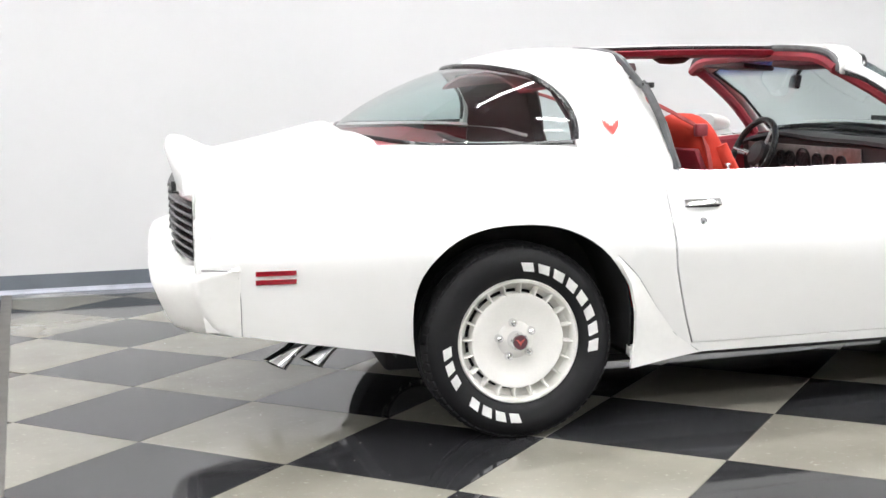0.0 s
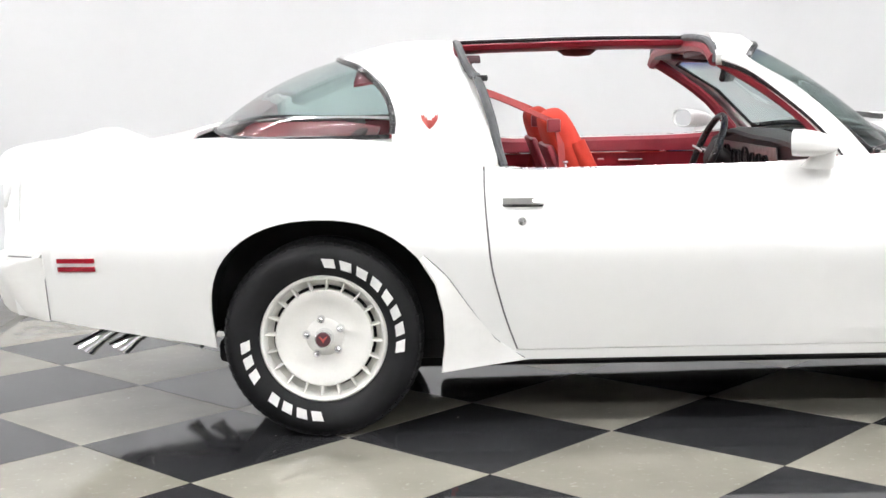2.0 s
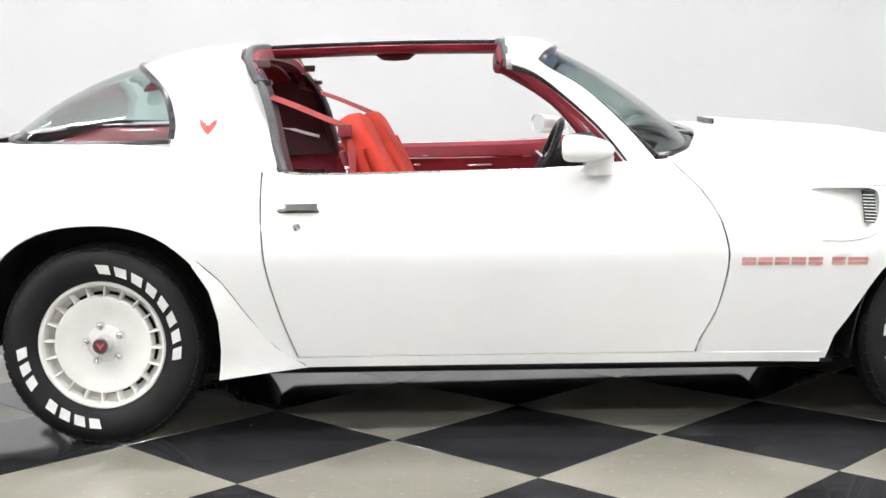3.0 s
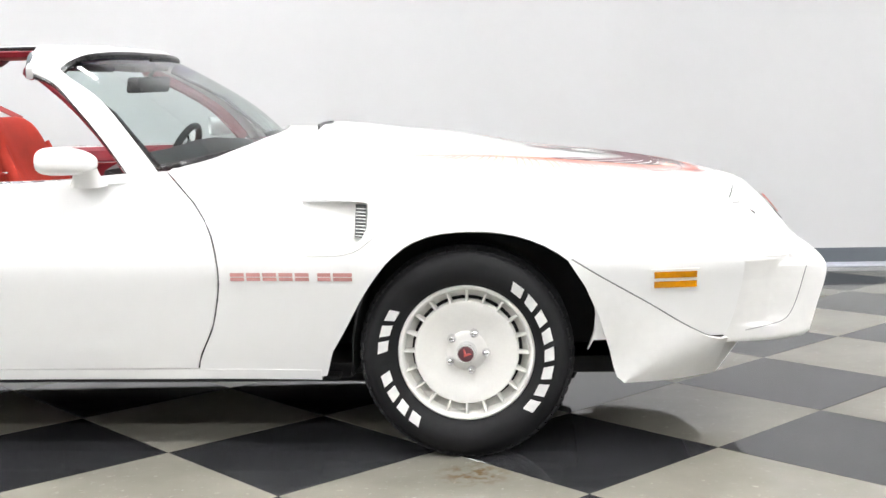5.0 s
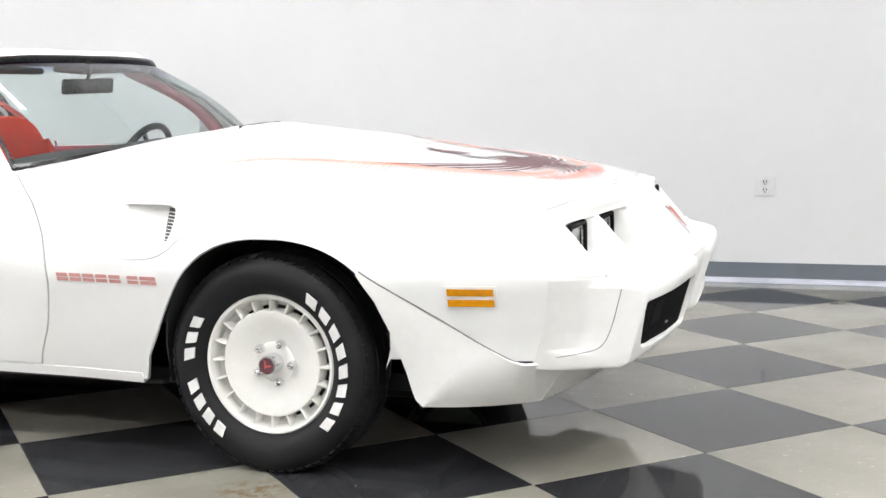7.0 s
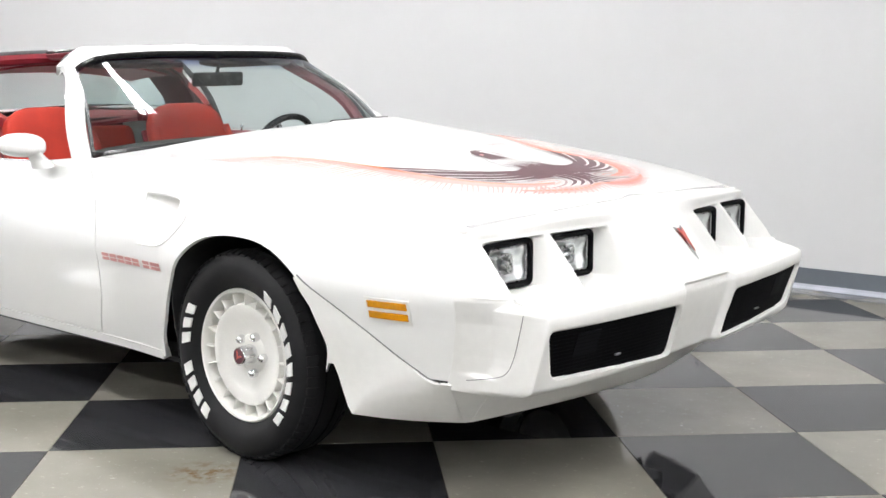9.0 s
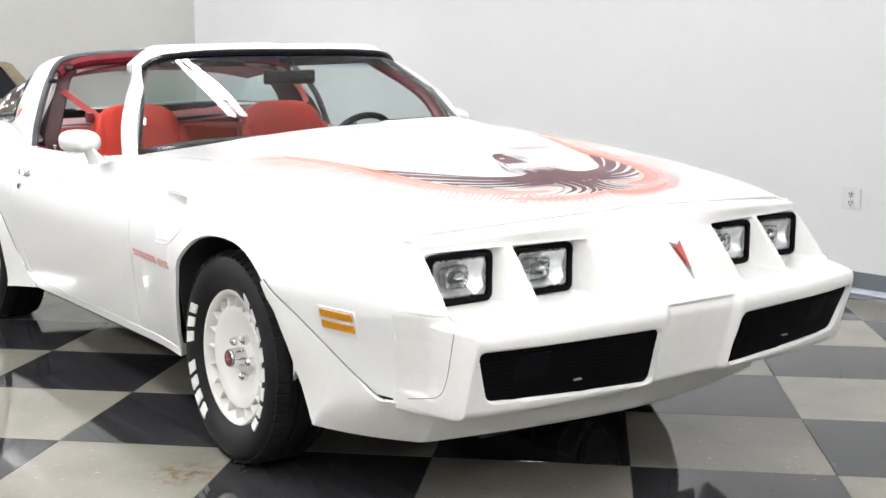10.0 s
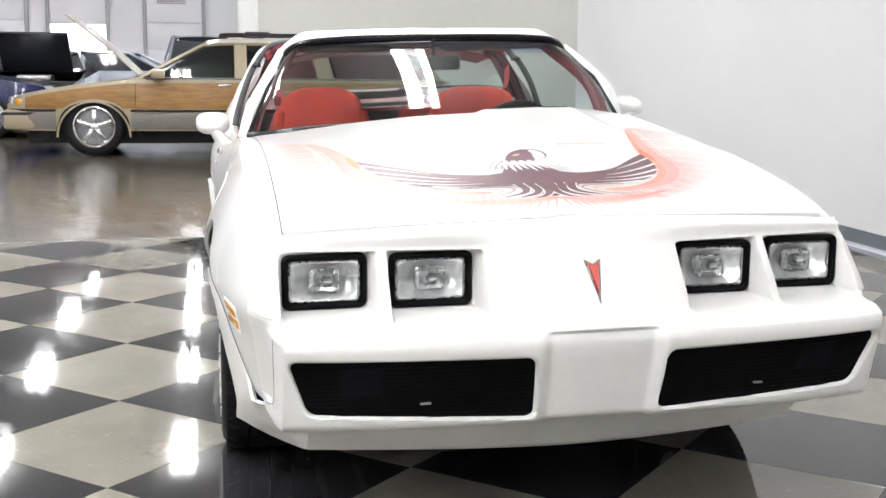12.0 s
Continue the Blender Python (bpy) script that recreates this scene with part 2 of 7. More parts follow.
    rr = nt.nodes.new("ShaderNodeMapRange")
    rr.inputs[1].default_value, rr.inputs[2].default_value = 0.35, 0.75
    rr.inputs[3].default_value, rr.inputs[4].default_value = rough * 0.7, rough * 2.0
    nt.links.new(wear.outputs["Fac"], rr.inputs[0])
    nt.links.new(rr.outputs[0], b.inputs["Roughness"])
    b.inputs["IOR"].default_value = 1.38
    bp = nt.nodes.new("ShaderNodeBump")
    bp.inputs["Strength"].default_value, bp.inputs["Distance"].default_value = 0.025, 0.004
    nt.links.new(wear.outputs["Fac"], bp.inputs["Height"])
    nt.links.new(bp.outputs[0], b.inputs["Normal"])
    return m


TILE_DARK = floor_mat("charcoal_floor_tile", (0.019, 0.019, 0.021), (0.040, 0.040, 0.043), 0.042)
TILE_LIGHT = floor_mat("beige_floor_tile", (0.210, 0.201, 0.166), (0.282, 0.268, 0.226), 0.045, (2.78, -0.99, 0.13, (0.15, 0.105, 0.05)))
CONCRETE = floor_mat("polished_brown_concrete", (0.064, 0.056, 0.044), (0.100, 0.089, 0.072), 0.13)
JOINT = mat("dark_floor_joint", (0.10, 0.095, 0.085), 0.5, spread=0.2, scale=10)

# ---- mesh helpers ----
CAR_LEAN = 0.020  # the white car's body sits a little lower on its right springs


def part(name, bm, material, parent=None, label="", smooth=40, lean=0.0, solid=0.0, keep=False):
    """Links a bmesh as one mesh object; material may be one or a list."""
    if lean:
        for v in bm.verts:
            v.co.z += lean * v.co.y
    me = bpy.data.meshes.new(name)
    bm.normal_update()
    bm.to_mesh(me)
    bm.free()
    for m in material if isinstance(material, (list, tuple)) else [material]:
        me.materials.append(m)
    if smooth:
        me.polygons.foreach_set("use_smooth", [True] * len(me.polygons))
        me.set_sharp_from_angle(angle=radians(smooth))
        # open borders stay crisp where the sheet gets its thickness
        uses, sharp = np.zeros(len(me.loops), np.int32), np.zeros(len(me.edges), bool)
        me.loops.foreach_get("edge_index", uses)
        me.edges.foreach_get("use_edge_sharp", sharp)
        me.edges.foreach_set("use_edge_sharp", sharp | (np.bincount(uses, minlength=len(me.edges)) == 1))
    ob = new(name, me)
    if parent is not None:
        ob.parent = parent
    if label:
        ob["label"] = label
    if solid:
        md = ob.modifiers.new("thickness", "SOLIDIFY")
        md.thickness, md.offset = solid, -1
    return ob


def thing(name, label, category, at=(0, 0, 0), group="", turn=0.0):
    ob = new(name)
    ob.matrix_world = pose(*at, 0, 0, turn)
    return tagged(ob, label, category, group)


def curve(x, pts):
    """Smooth curve through (x, value) pairs."""
    if x <= pts[0][0]:
        return pts[0][1]
    if x >= pts[-1][0]:
        return pts[-1][1]
    for i in range(len(pts) - 1):
        (x0, a), (x1, b) = pts[i], pts[i + 1]
        if x <= x1:
            h = x1 - x0
            d = (b - a) / h
            before = (a - pts[i - 1][1]) / (x0 - pts[i - 1][0]) if i else d
            after = (pts[i + 2][1] - b) / (pts[i + 2][0] - x1) if i + 2 < len(pts) else d
            m0 = 0 if before * d <= 0 else 2 * before * d / (before + d)
            m1 = 0 if after * d <= 0 else 2 * after * d / (after + d)
            s = (x - x0) / h
            return a * (1 + 2 * s) * (1 - s) ** 2 + b * s * s * (3 - 2 * s) + h * m0 * s * (1 - s) ** 2 - h * m1 * s * s * (1 - s)


def lerp(a, b, s):
    return tuple(p + (q - p) * s for p, q in zip(a, b))


def spline(pts, n):
    """n+1 points along a Catmull-Rom curve through pts."""
    out, last = [], len(pts) - 1
    for k in range(n + 1):
        f = k / n * last
        i = min(int(f), last - 1)
        s = f - i
        p = [Vector(pts[max(0, min(last, i + d))]) for d in (-1, 0, 1, 2)]
        out.append(0.5 * (2 * p[1] + (p[2] - p[0]) * s + (2 * p[0] - 5 * p[1] + 4 * p[2] - p[3]) * s * s + (3 * p[1] - p[0] - 3 * p[2] + p[3]) * s ** 3))
    return out


def chaikin(pts, times=2):
    for _ in range(times):
        out = [pts[0]]
        for a, b in zip(pts, pts[1:]):
            out += [lerp(a, b, 0.25), lerp(a, b, 0.75)]
        pts = out + [pts[-1]]
    return pts


def loft(rows, bm=None, close_u=False, close_v=False, flip=False, skip=None, mats=None):
    """Quads between rows of points. skip(i, j) leaves a cell open."""
    bm = bm or bmesh.new()
    grid = [[bm.verts.new(p) for p in r] for r in rows]
    n, m = len(grid), len(grid[0])
    for i in range(n if close_u else n - 1):
        for j in range(m if close_v else m - 1):
            if skip and skip(i, j):
                continue
            q = [grid[i][j], grid[(i + 1) % n][j], grid[(i + 1) % n][(j + 1) % m], grid[i][(j + 1) % m]]
            if flip:
                q.reverse()
            if len(set(q)) == 4:
                try:
                    f = bm.faces.new(q)
                    if mats:
                        f.material_index = mats(i, j)
                except ValueError:
                    pass
    return bm


def merge(bm, d=0.0005):
    bmesh.ops.remove_doubles(bm, verts=bm.verts, dist=d)
    return bm


def outward(bm):
    bmesh.ops.recalc_face_normals(bm, faces=bm.faces)
    return bm


def box(x0, x1, y0, y1, z0, z1, bevel=0.0, bm=None, seg=2):
    own = bmesh.new()
    r = bmesh.ops.create_cube(own, size=1)
    bmesh.ops.scale(own, vec=(x1 - x0, y1 - y0, z1 - z0), verts=r["verts"])
    bmesh.ops.translate(own, vec=((x0 + x1) / 2, (y0 + y1) / 2, (z0 + z1) / 2), verts=r["verts"])
    if bevel:
        bmesh.ops.bevel(own, geom=own.edges[:], offset=bevel, segments=seg, affect="EDGES", profile=0.5)
    if bm is None:
        return own
    return joined(bm, own)


def joined(bm, other, m=None):
    me = bpy.data.meshes.new("tmp")
    other.to_mesh(me)
    other.free()
    if m is not None:
        me.transform(m)
    bm.from_mesh(me)
    bpy.data.meshes.remove(me)
    return bm


def moved(bm, m):
    bmesh.ops.transform(bm, matrix=m, verts=bm.verts)
    return bm


def tube(path, r, sides=8, bm=None, closed=False, squash=1.0):
    """Round bar along a path; r may be a number or a function of 0..1."""
    pts = [Vector(p) for p in path]
    n = len(pts)
    rows = []
    up = Vector((0, 0, 1))
    for i, p in enumerate(pts):
        a, b = (pts[i - 1], pts[(i + 1) % n]) if closed else (pts[max(0, i - 1)], pts[min(n - 1, i + 1)])
        d = (b - a).normalized()
        s = d.cross(up)
        if s.length < 0.05:
            s = d.cross(Vector((1, 0, 0)))
        s.normalize()
        t = s.cross(d)
        rad = r(i / (n - 1)) if callable(r) else r
        rows.append([p + s * math.cos(k * 2 * math.pi / sides) * rad + t * math.sin(k * 2 * math.pi / sides) * rad * squash for k in range(sides)])
    bm = loft(rows, bm, close_u=closed, close_v=True)
    if not closed:
        bm.verts.ensure_lookup_table()
        base = len(bm.verts) - n * sides
        bm.faces.new([bm.verts[base + k] for k in range(sides)])
        bm.faces.new([bm.verts[base + (n - 1) * sides + k] for k in reversed(range(sides))])
    return bm


def ribbon(path, width_dir, w, t=0.003):
    """Flat strap along a path."""
    d = Vector(width_dir).normalized() * w / 2
    rows = []
    for i, p in enumerate(path):
        a, b = Vector(path[max(0, i - 1)]), Vector(path[min(len(path) - 1, i + 1)])
        nrm = (b - a).cross(d).normalized() * t / 2
        p = Vector(p)
        rows.append([p - d - nrm, p + d - nrm, p + d + nrm, p - d + nrm])
    return loft(rows, close_v=True)


def lathe(profile, n=48, axis="y", at=(0, 0, 0), bm=None):
    """Turns (radius, along) pairs round an axis."""
    rows = []
    for k in range(n):
        a = 2 * math.pi * k / n
        c, s = math.cos(a), math.sin(a)
        if axis == "y":
            rows.append([(at[0] + r * c, at[1] + h, at[2] + r * s) for r, h in profile])
        else:
            rows.append([(at[0] + r * c, at[1] + r * s, at[2] + h) for r, h in profile])
    return loft(rows, bm, close_u=True)


def prism(outline, y0, y1, bevel=0.0):
    """A flat outline of (x, z) pairs drawn out from y0 to y1."""
    bm = bmesh.new()
    a = [bm.verts.new((x, y0, z)) for x, z in outline]
    b = [bm.verts.new((x, y1, z)) for x, z in outline]
    bm.faces.new(a)
    bm.faces.new(b[::-1])
    n = len(a)
    for i in range(n):
        bm.faces.new([a[i], b[i], b[(i + 1) % n], a[(i + 1) % n]])
    outward(bm)
    if bevel:
        bmesh.ops.bevel(bm, geom=bm.edges[:], offset=bevel, segments=2, affect="EDGES", profile=0.5)
    return bm


def mirrored(bm):
    """The same shape on the other side of the car's middle plane."""
    c = bm.copy()
    for v in c.verts:
        v.co.y = -v.co.y
    bmesh.ops.reverse_faces(c, faces=c.faces)
    return c


def cut(ob, cutter_bm):
    """Cuts a closed shape out of an object and keeps the result as its mesh."""
    me = bpy.data.meshes.new("cutter")
    outward(cutter_bm).to_mesh(me)
    cutter_bm.free()
    tool = new("cutter", me)
    md = ob.modifiers.new("cut", "BOOLEAN")
    md.operation, md.object, md.solver = "DIFFERENCE", tool, "EXACT"
    done = bpy.data.meshes.new_from_object(ob.evaluated_get(bpy.context.evaluated_depsgraph_get()))
    ob.modifiers.clear()
    ob.data = done
    bpy.data.objects.remove(tool)
    return ob

# ---- the hall ----
WALL_Y, HALL_H = 3.36, 4.2


def structure(name, bm, material, label, smooth=0):
    return tagged(part(name, bm, material, smooth=smooth), label, name.split("_")[0], kind="structure")


structure("wall_north", box(-6.9, 12.0, WALL_Y, WALL_Y + 0.2, 0, HALL_H), WALL_PAINT, "plain white painted showroom wall above a grey base")
structure("wall_return", box(-6.9, -6.7, WALL_Y + 0.2, 8.0, 0, HALL_H), WALL_PAINT, "short white wall closing the showroom bay")
structure("wall_far", box(-12.4, -12.2, -0.1, 8.0, 0, HALL_H), WALL_WARM, "cream white plain wall behind the parked wagon")
structure("wall_side_far", box(-26.0, -12.4, -0.1, 0.1, 0, HALL_H), WALL_WARM, "cream white wall running back into the hall")
structure("wall_end", box(-12.2, -6.9, 8.0, 8.2, 0, HALL_H), WALL_WARM, "plain cream wall closing the side bay")
structure("wall_south", box(-26.0, 12.0, -9.2, -9.0, 0, HALL_H), WALL_PAINT, "plain white wall on the far side of the hall")
structure("wall_east", box(12.0, 12.2, -9.0, WALL_Y, 0, HALL_H), WALL_PAINT, "plain white wall closing the hall")
structure("ceiling", box(-26.2, 12.2, -9.2, 8.2, HALL_H, HALL_H + 0.1), CEILING, "plain white hall ceiling")

# baseboard: coved vinyl with a pale scuffed toe
prof = [(0.0, 0.122), (-0.006, 0.122), (-0.008, 0.03), (-0.012, 0.016), (-0.022, 0.004), (-0.022, 0.0), (0.0, 0.0)]
base = structure("baseboard", loft([[(x, WALL_Y + d, z) for d, z in prof] for x in (-6.9, 12.0)]), [BASEBOARD, BASE_TOE], "slate grey vinyl baseboard with a pale scuffed toe")
for p in base.data.polygons:
    p.material_index = 1 if p.center.z < 0.026 else 0


def outlet(x, z):
    ob = thing("wall_outlet", "white duplex wall outlet with cover plate on the white wall", "outlet", (x, WALL_Y, z), "outlets")
    part("cover_plate", box(-0.06, 0.06, -0.008, 0, -0.06, 0.06, 0.003), PLASTIC, ob)
    for dz in (-0.024, 0.024):
        bm = lathe([(0.0, -0.013), (0.018, -0.013), (0.021, -0.008)], 16, "y", (0, 0, dz))
        s = part("socket", outward(bm), PLASTIC, ob)
        for dx, wide, tall_, up in ((-0.008, 0.003, 0.007, 0.004), (0.008, 0.003, 0.007, 0.004), (0.0, 0.004, 0.004, -0.011)):
            part("slot", box(dx - wide, dx + wide, -0.0145, -0.0125, dz + up - tall_, dz + up + tall_), BLACK, s)
    return ob


outlet(3.805, 0.58)
outlet(1.98, 0.53)

# ---- ceiling lamps: rows of twin-tube fixtures along the hall ----


def fixture(length):
    ob = thing("ceiling_light", "white twin-tube fluorescent fixture hung below the ceiling", "lamp", (0, 0, HALL_H), "ceiling lights")
    h = length / 2
    part("housing", box(-h, h, -0.17, 0.17, -0.055, 0.0, 0.008), HOUSING, ob)
    for y in (-0.095, 0.095):
        part("tube", tube([(0.04 - h, y, -0.085), (h - 0.04, y, -0.085)], 0.058, 10, squash=0.5), TUBE, ob)
        for x in (0.02 - h, h - 0.02):
            part("tube_socket", box(x - 0.02, x + 0.02, y - 0.02, y + 0.02, -0.11, -0.05, 0.003), HOUSING, ob)
    return ob


first, short = fixture(2.0), fixture(1.5)
# past the first spot the fixtures are unseen, added to light the car
spots = [(0.70, 0.38), (-3.85, 0.45), (5.5, -0.9), (10.2, -0.9)]
spots += [(x, -2.7) for x in (10.2, 6.9, 2.5, -1.9)] + [(x, -6.4) for x in (8.5, 3.8, -0.9)]
# the last two fixtures are unseen, added to brighten the far wall
far_spots = [(x, y) for y in (-1.3, -3.8, -6.4) for x in (-4.9, -9.5, -14.1, -18.4, -22.6)] + [(-9.5, 2.4), (-9.5, 5.4)]
first.matrix_world = pose(*spots[0], HALL_H)
for x, y in spots[1:]:
    copy_thing(first, pose(x, y, HALL_H))
short.matrix_world = pose(*far_spots[0], HALL_H)
for x, y in far_spots[1:]:
    copy_thing(short, pose(x, y, HALL_H))

# ---- far end: panelled doors, one raised and open to daylight ----
END_X = -26.0
structure("wall_west", box(END_X - 0.2, END_X, -9.2, -4.95, 0, HALL_H), DOOR_PANEL, "white wall between the big doors")
structure("wall_west_right", box(END_X - 0.2, END_X, -3.4, 0.1, 0, HALL_H), DOOR_PANEL, "white wall beside the open door")
structure("wall_west_lintel", box(END_X - 0.2, END_X, -4.95, -3.4, 3.3, HALL_H), DOOR_PANEL, "white wall over the open door")


def roll_door(y0, y1, zlow, state):
    ob = thing("sectional_door", "white panelled sectional garage door, " + state + ", with grey jambs", "garage door", (END_X, 0, 0), "garage doors")
    k, z = 0, zlow
    while z < 3.3:
        part("panel", box(0.0, 0.05, y0 + 0.02, y1 - 0.02, z + 0.012, min(3.3, z + 0.70), 0.012), DOOR_PANEL, ob)
        z += 0.70
    for y in (y0, y1):
        part("jamb", box(0.0, 0.10, y - 0.075, y + 0.02, 0, 3.4, 0.006), JAMB, ob)
    return ob


roll_door(-2.47, -0.95, 0.06, "closed")
roll_door(-7.0, -5.45, 0.06, "closed")
roll_door(-4.92, -3.42, 2.08, "half raised")
vent = thing("wall_vent", "dark louvred vent grille high on the white door", "vent", (END_X + 0.06, -1.8, 2.66))
for q in range(5):
    part("slat", box(0, 0.02, -0.38, 0.38, 0.045 * q, 0.045 * q + 0.028, 0.003), JAMB, vent)
structure("backdrop", box(END_X - 1.0, END_X - 0.9, -6.5, -1.8, -0.1, 2.6), SKY, "bright daylight beyond the open door")

from mathutils.bvhtree import BVHTree

# ---- the white coupe: body curves (x forward from the rear axle, right side is -y) ----
CAR_W = [(-1.12, 0.755), (-0.95, 0.80), (-0.5, 0.845), (0.0, 0.872), (0.45, 0.858), (1.2, 0.85), (2.0, 0.852), (2.6, 0.890), (2.95, 0.884), (3.2, 0.850), (3.42, 0.818), (3.6, 0.782)]
CAR_ZC = [(-1.1, 0.64), (0.0, 0.64), (1.0, 0.615), (2.0, 0.61), (3.4, 0.605)]
CAR_ZS = [(-1.1, 0.86), (-0.85, 0.898), (-0.6, 0.945), (-0.4, 0.985), (0.0, 0.983), (0.35, 0.950), (0.55, 0.885), (0.7, 0.868), (1.4, 0.872), (1.9, 0.902), (2.4, 0.912), (2.8, 0.898), (3.0, 0.879), (3.2, 0.852), (3.42, 0.815), (3.6, 0.772)]
CAR_YS = [(-1.1, 0.69), (-0.5, 0.725), (0.0, 0.745), (0.6, 0.757), (2.0, 0.757), (2.75, 0.762), (3.2, 0.752), (3.42, 0.738), (3.6, 0.715)]
CAR_ZT = [(-1.1, 0.872), (-0.99, 0.888), (-0.878, 0.910), (-0.73, 0.946), (-0.58, 0.984), (-0.448, 1.010), (-0.3, 1.016), (2.0, 0.958), (2.4, 0.948), (2.8, 0.926), (3.2, 0.892), (3.45, 0.855), (3.62, 0.815)]
REAR_ARCH, FRONT_ARCH = (0.0, 0.392, 0.31, 0.731), (2.776, 0.412, 0.265, 0.715)
ARCH_BACK = 0.366  # the front arch is shorter behind the axle


def arch(x, a):
    c, rx, zb, zt = a
    if c > 2 and x < c:
        rx = ARCH_BACK
    f = min(1.0, abs((x - c) / rx))
    return zb + (zt - zb) * (1 - f ** 2.4) ** (1 / 2.4)


def side_y(x, z):
    """Half width of the body's skin at a height."""
    w, zc, zs, ys = (curve(x, c) for c in (CAR_W, CAR_ZC, CAR_ZS, CAR_YS))
    if z < zc:
        t = (zc - z) / (zc - 0.25)
        return w - 0.008 * min(1, t * 6) - 0.075 * t ** 1.35
    t = min(1.0, (z - zc) / (zs - zc))
    return w - (w - ys) * t ** 1.45


def top_z(x, y):
    zs, ys, zt = (curve(x, c) for c in (CAR_ZS, CAR_YS, CAR_ZT))
    return zs + (zt - zs) * (1 - min(1.0, abs(y) / ys) ** 2.2)


def bulge(x, y):
    """The hood's raised, offset power bulge."""
    fx = max(0.0, min(1.0, (3.02 - x) / 0.42))
    fx = fx * fx * (3 - 2 * fx)
    fy = max(0.0, min(1.0, (0.80 - abs(y - 0.22)) / 0.74))
    # squared-off rear end of the bulge, on the driver's side
    block = max(0.0, min(1.0, (x - 2.150) / 0.022)) * max(0.0, min(1.0, (2.85 - x) / 0.65)) ** 1.3
    across = max(0.0, min(1.0, (0.215 - abs(y - 0.27)) / 0.06))
    return 0.034 * fx * math.sin(fy * math.pi / 2) ** 1.5 + 0.024 * block * across * across * (3 - 2 * across)


def rear_gap(z):
    return curve(z, [(0.25, 0.648), (0.29, 0.632), (0.44, 0.582), (0.61, 0.545), (0.84, 0.532), (0.92, 0.535)])


def front_gap(z):
    return curve(z, [(0.25, 1.905), (0.30, 1.912), (0.44, 1.975), (0.60, 2.003), (0.70, 1.985), (0.80, 1.93), (0.90, 1.83)])


def skin(xl, xr, zlo, us, top_in=None, n_side=13):
    """Side panel from the lower edge to the shoulder and, where top_in gives a y, over onto the top."""
    rows = []
    for u in us:
        x = xl(0.6) + (xr(0.6) - xl(0.6)) * u
        zs = curve(x, CAR_ZS)
        z0 = zlo(x)
        line = []
        for k in range(n_side + 1):
            z = z0 + (zs - z0) * k / n_side
            xx = xl(z) + (xr(z) - xl(z)) * u
            line.append((xx, -side_y(xx, z), z))
        if top_in:
            xt = line[-1][0]
            ys, yi = curve(xt, CAR_YS), top_in(xt)
            line += [(xt, -(ys + (yi - ys) * s), top_z(xt, ys + (yi - ys) * s)) for s in (0.3, 0.65, 1.0)]
            head, tail = line[:n_side - 2], chaikin(line[n_side - 2:], 1)
            line = head + tail
        rows.append(line)
    return rows


def both(name, bm, material, parent, label="", solid=0.0, **k):
    """A part and its twin on the other side of the car."""
    t = mirrored(bm)
    a = part(name, bm, material, parent, label, lean=CAR_LEAN, solid=solid, **k)
    b = part(name, t, material, parent, label, lean=CAR_LEAN, solid=solid, **k)
    return a, b


def cpart(name, bm, material, parent, label="", **k):
    return part(name, bm, material, parent, label, lean=CAR_LEAN, **k)


coupe = thing("sports_coupe", "white two-door sports coupe, roof panels off, red interior", "car")

# quarter panels and tail deck
c, rx = REAR_ARCH[:2]
xs = [-1.024, -0.99, -0.9, -0.8, -0.7, -0.6, -0.5, -0.44] + [c - rx * math.cos(math.pi * k / 28) for k in range(29)] + [0.43, 0.47, 0.51, 0.541]
quarter_lo = lambda x: curve(x, [(-1.0, 0.425), (-0.9, 0.405), (-0.395, 0.315)]) if x < c - rx else (arch(x, REAR_ARCH) if x < c + rx else 0.262)
inner = lambda x: 0.0 if x < -0.47 else 0.66


def panel(xl, xr, zlo, xs, inner_y):
    a, b = xl(0.6), xr(0.6)
    return skin(xl, xr, zlo, [max(0.0, (x - a) / (b - a)) for x in xs], inner_y)


rows = panel(lambda z: curve(z, [(0.40, -1.005), (0.60, -1.024), (0.80, -1.022), (0.90, -1.036)]), lambda z: rear_gap(z) - 0.0008, quarter_lo, xs, lambda x: 0.66)
both("quarter_panel", outward(loft(rows)), PAINT, coupe, solid=0.012)
deck = [[(x, y, top_z(x, y) + (0.012 if abs(y) < 0.6 else 0)) for y in [i * 0.0655 - 0.655 for i in range(21)]] for x in [-0.99, -0.9, -0.8, -0.7, -0.6, -0.53, -0.47, -0.43]]
cpart("boot_lid", outward(loft(deck)), PAINT, coupe, solid=0.012)

# doors
door_us = [k / 22 for k in range(23)]
rows = skin(lambda z: rear_gap(z) + 0.001, lambda z: front_gap(z) - 0.0034, lambda x: 0.288, door_us, lambda x: 0.735)
doors = both("door", outward(loft(rows)), PAINT, coupe, solid=0.03)

# dark sheets behind the door gaps that stand for the shade in them
for gap, filler in ((rear_gap, SEAM_GREY), (front_gap, UNDER)):
    rows = [[(gap(z) + d, -(side_y(gap(z), z) - 0.010), z) for d in (-0.02, 0.02)] for z in [0.27 + 0.05 * k for k in range(13)]]
    both("door_gap_channel", outward(loft(rows)), filler, coupe, solid=0.003)

# rocker sills
rows = [[(x, -side_y(x, z) - 0.002, z) for z in (0.252, 0.262, 0.274, 0.284)] for x in [0.40 + k * 0.1 for k in range(21)] if x < 2.37]
both("rocker_sill", outward(loft(rows)), PAINT, coupe, solid=0.03)
# dark strip put under each sill in place of the shade there
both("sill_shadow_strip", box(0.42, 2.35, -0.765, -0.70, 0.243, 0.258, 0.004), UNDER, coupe)

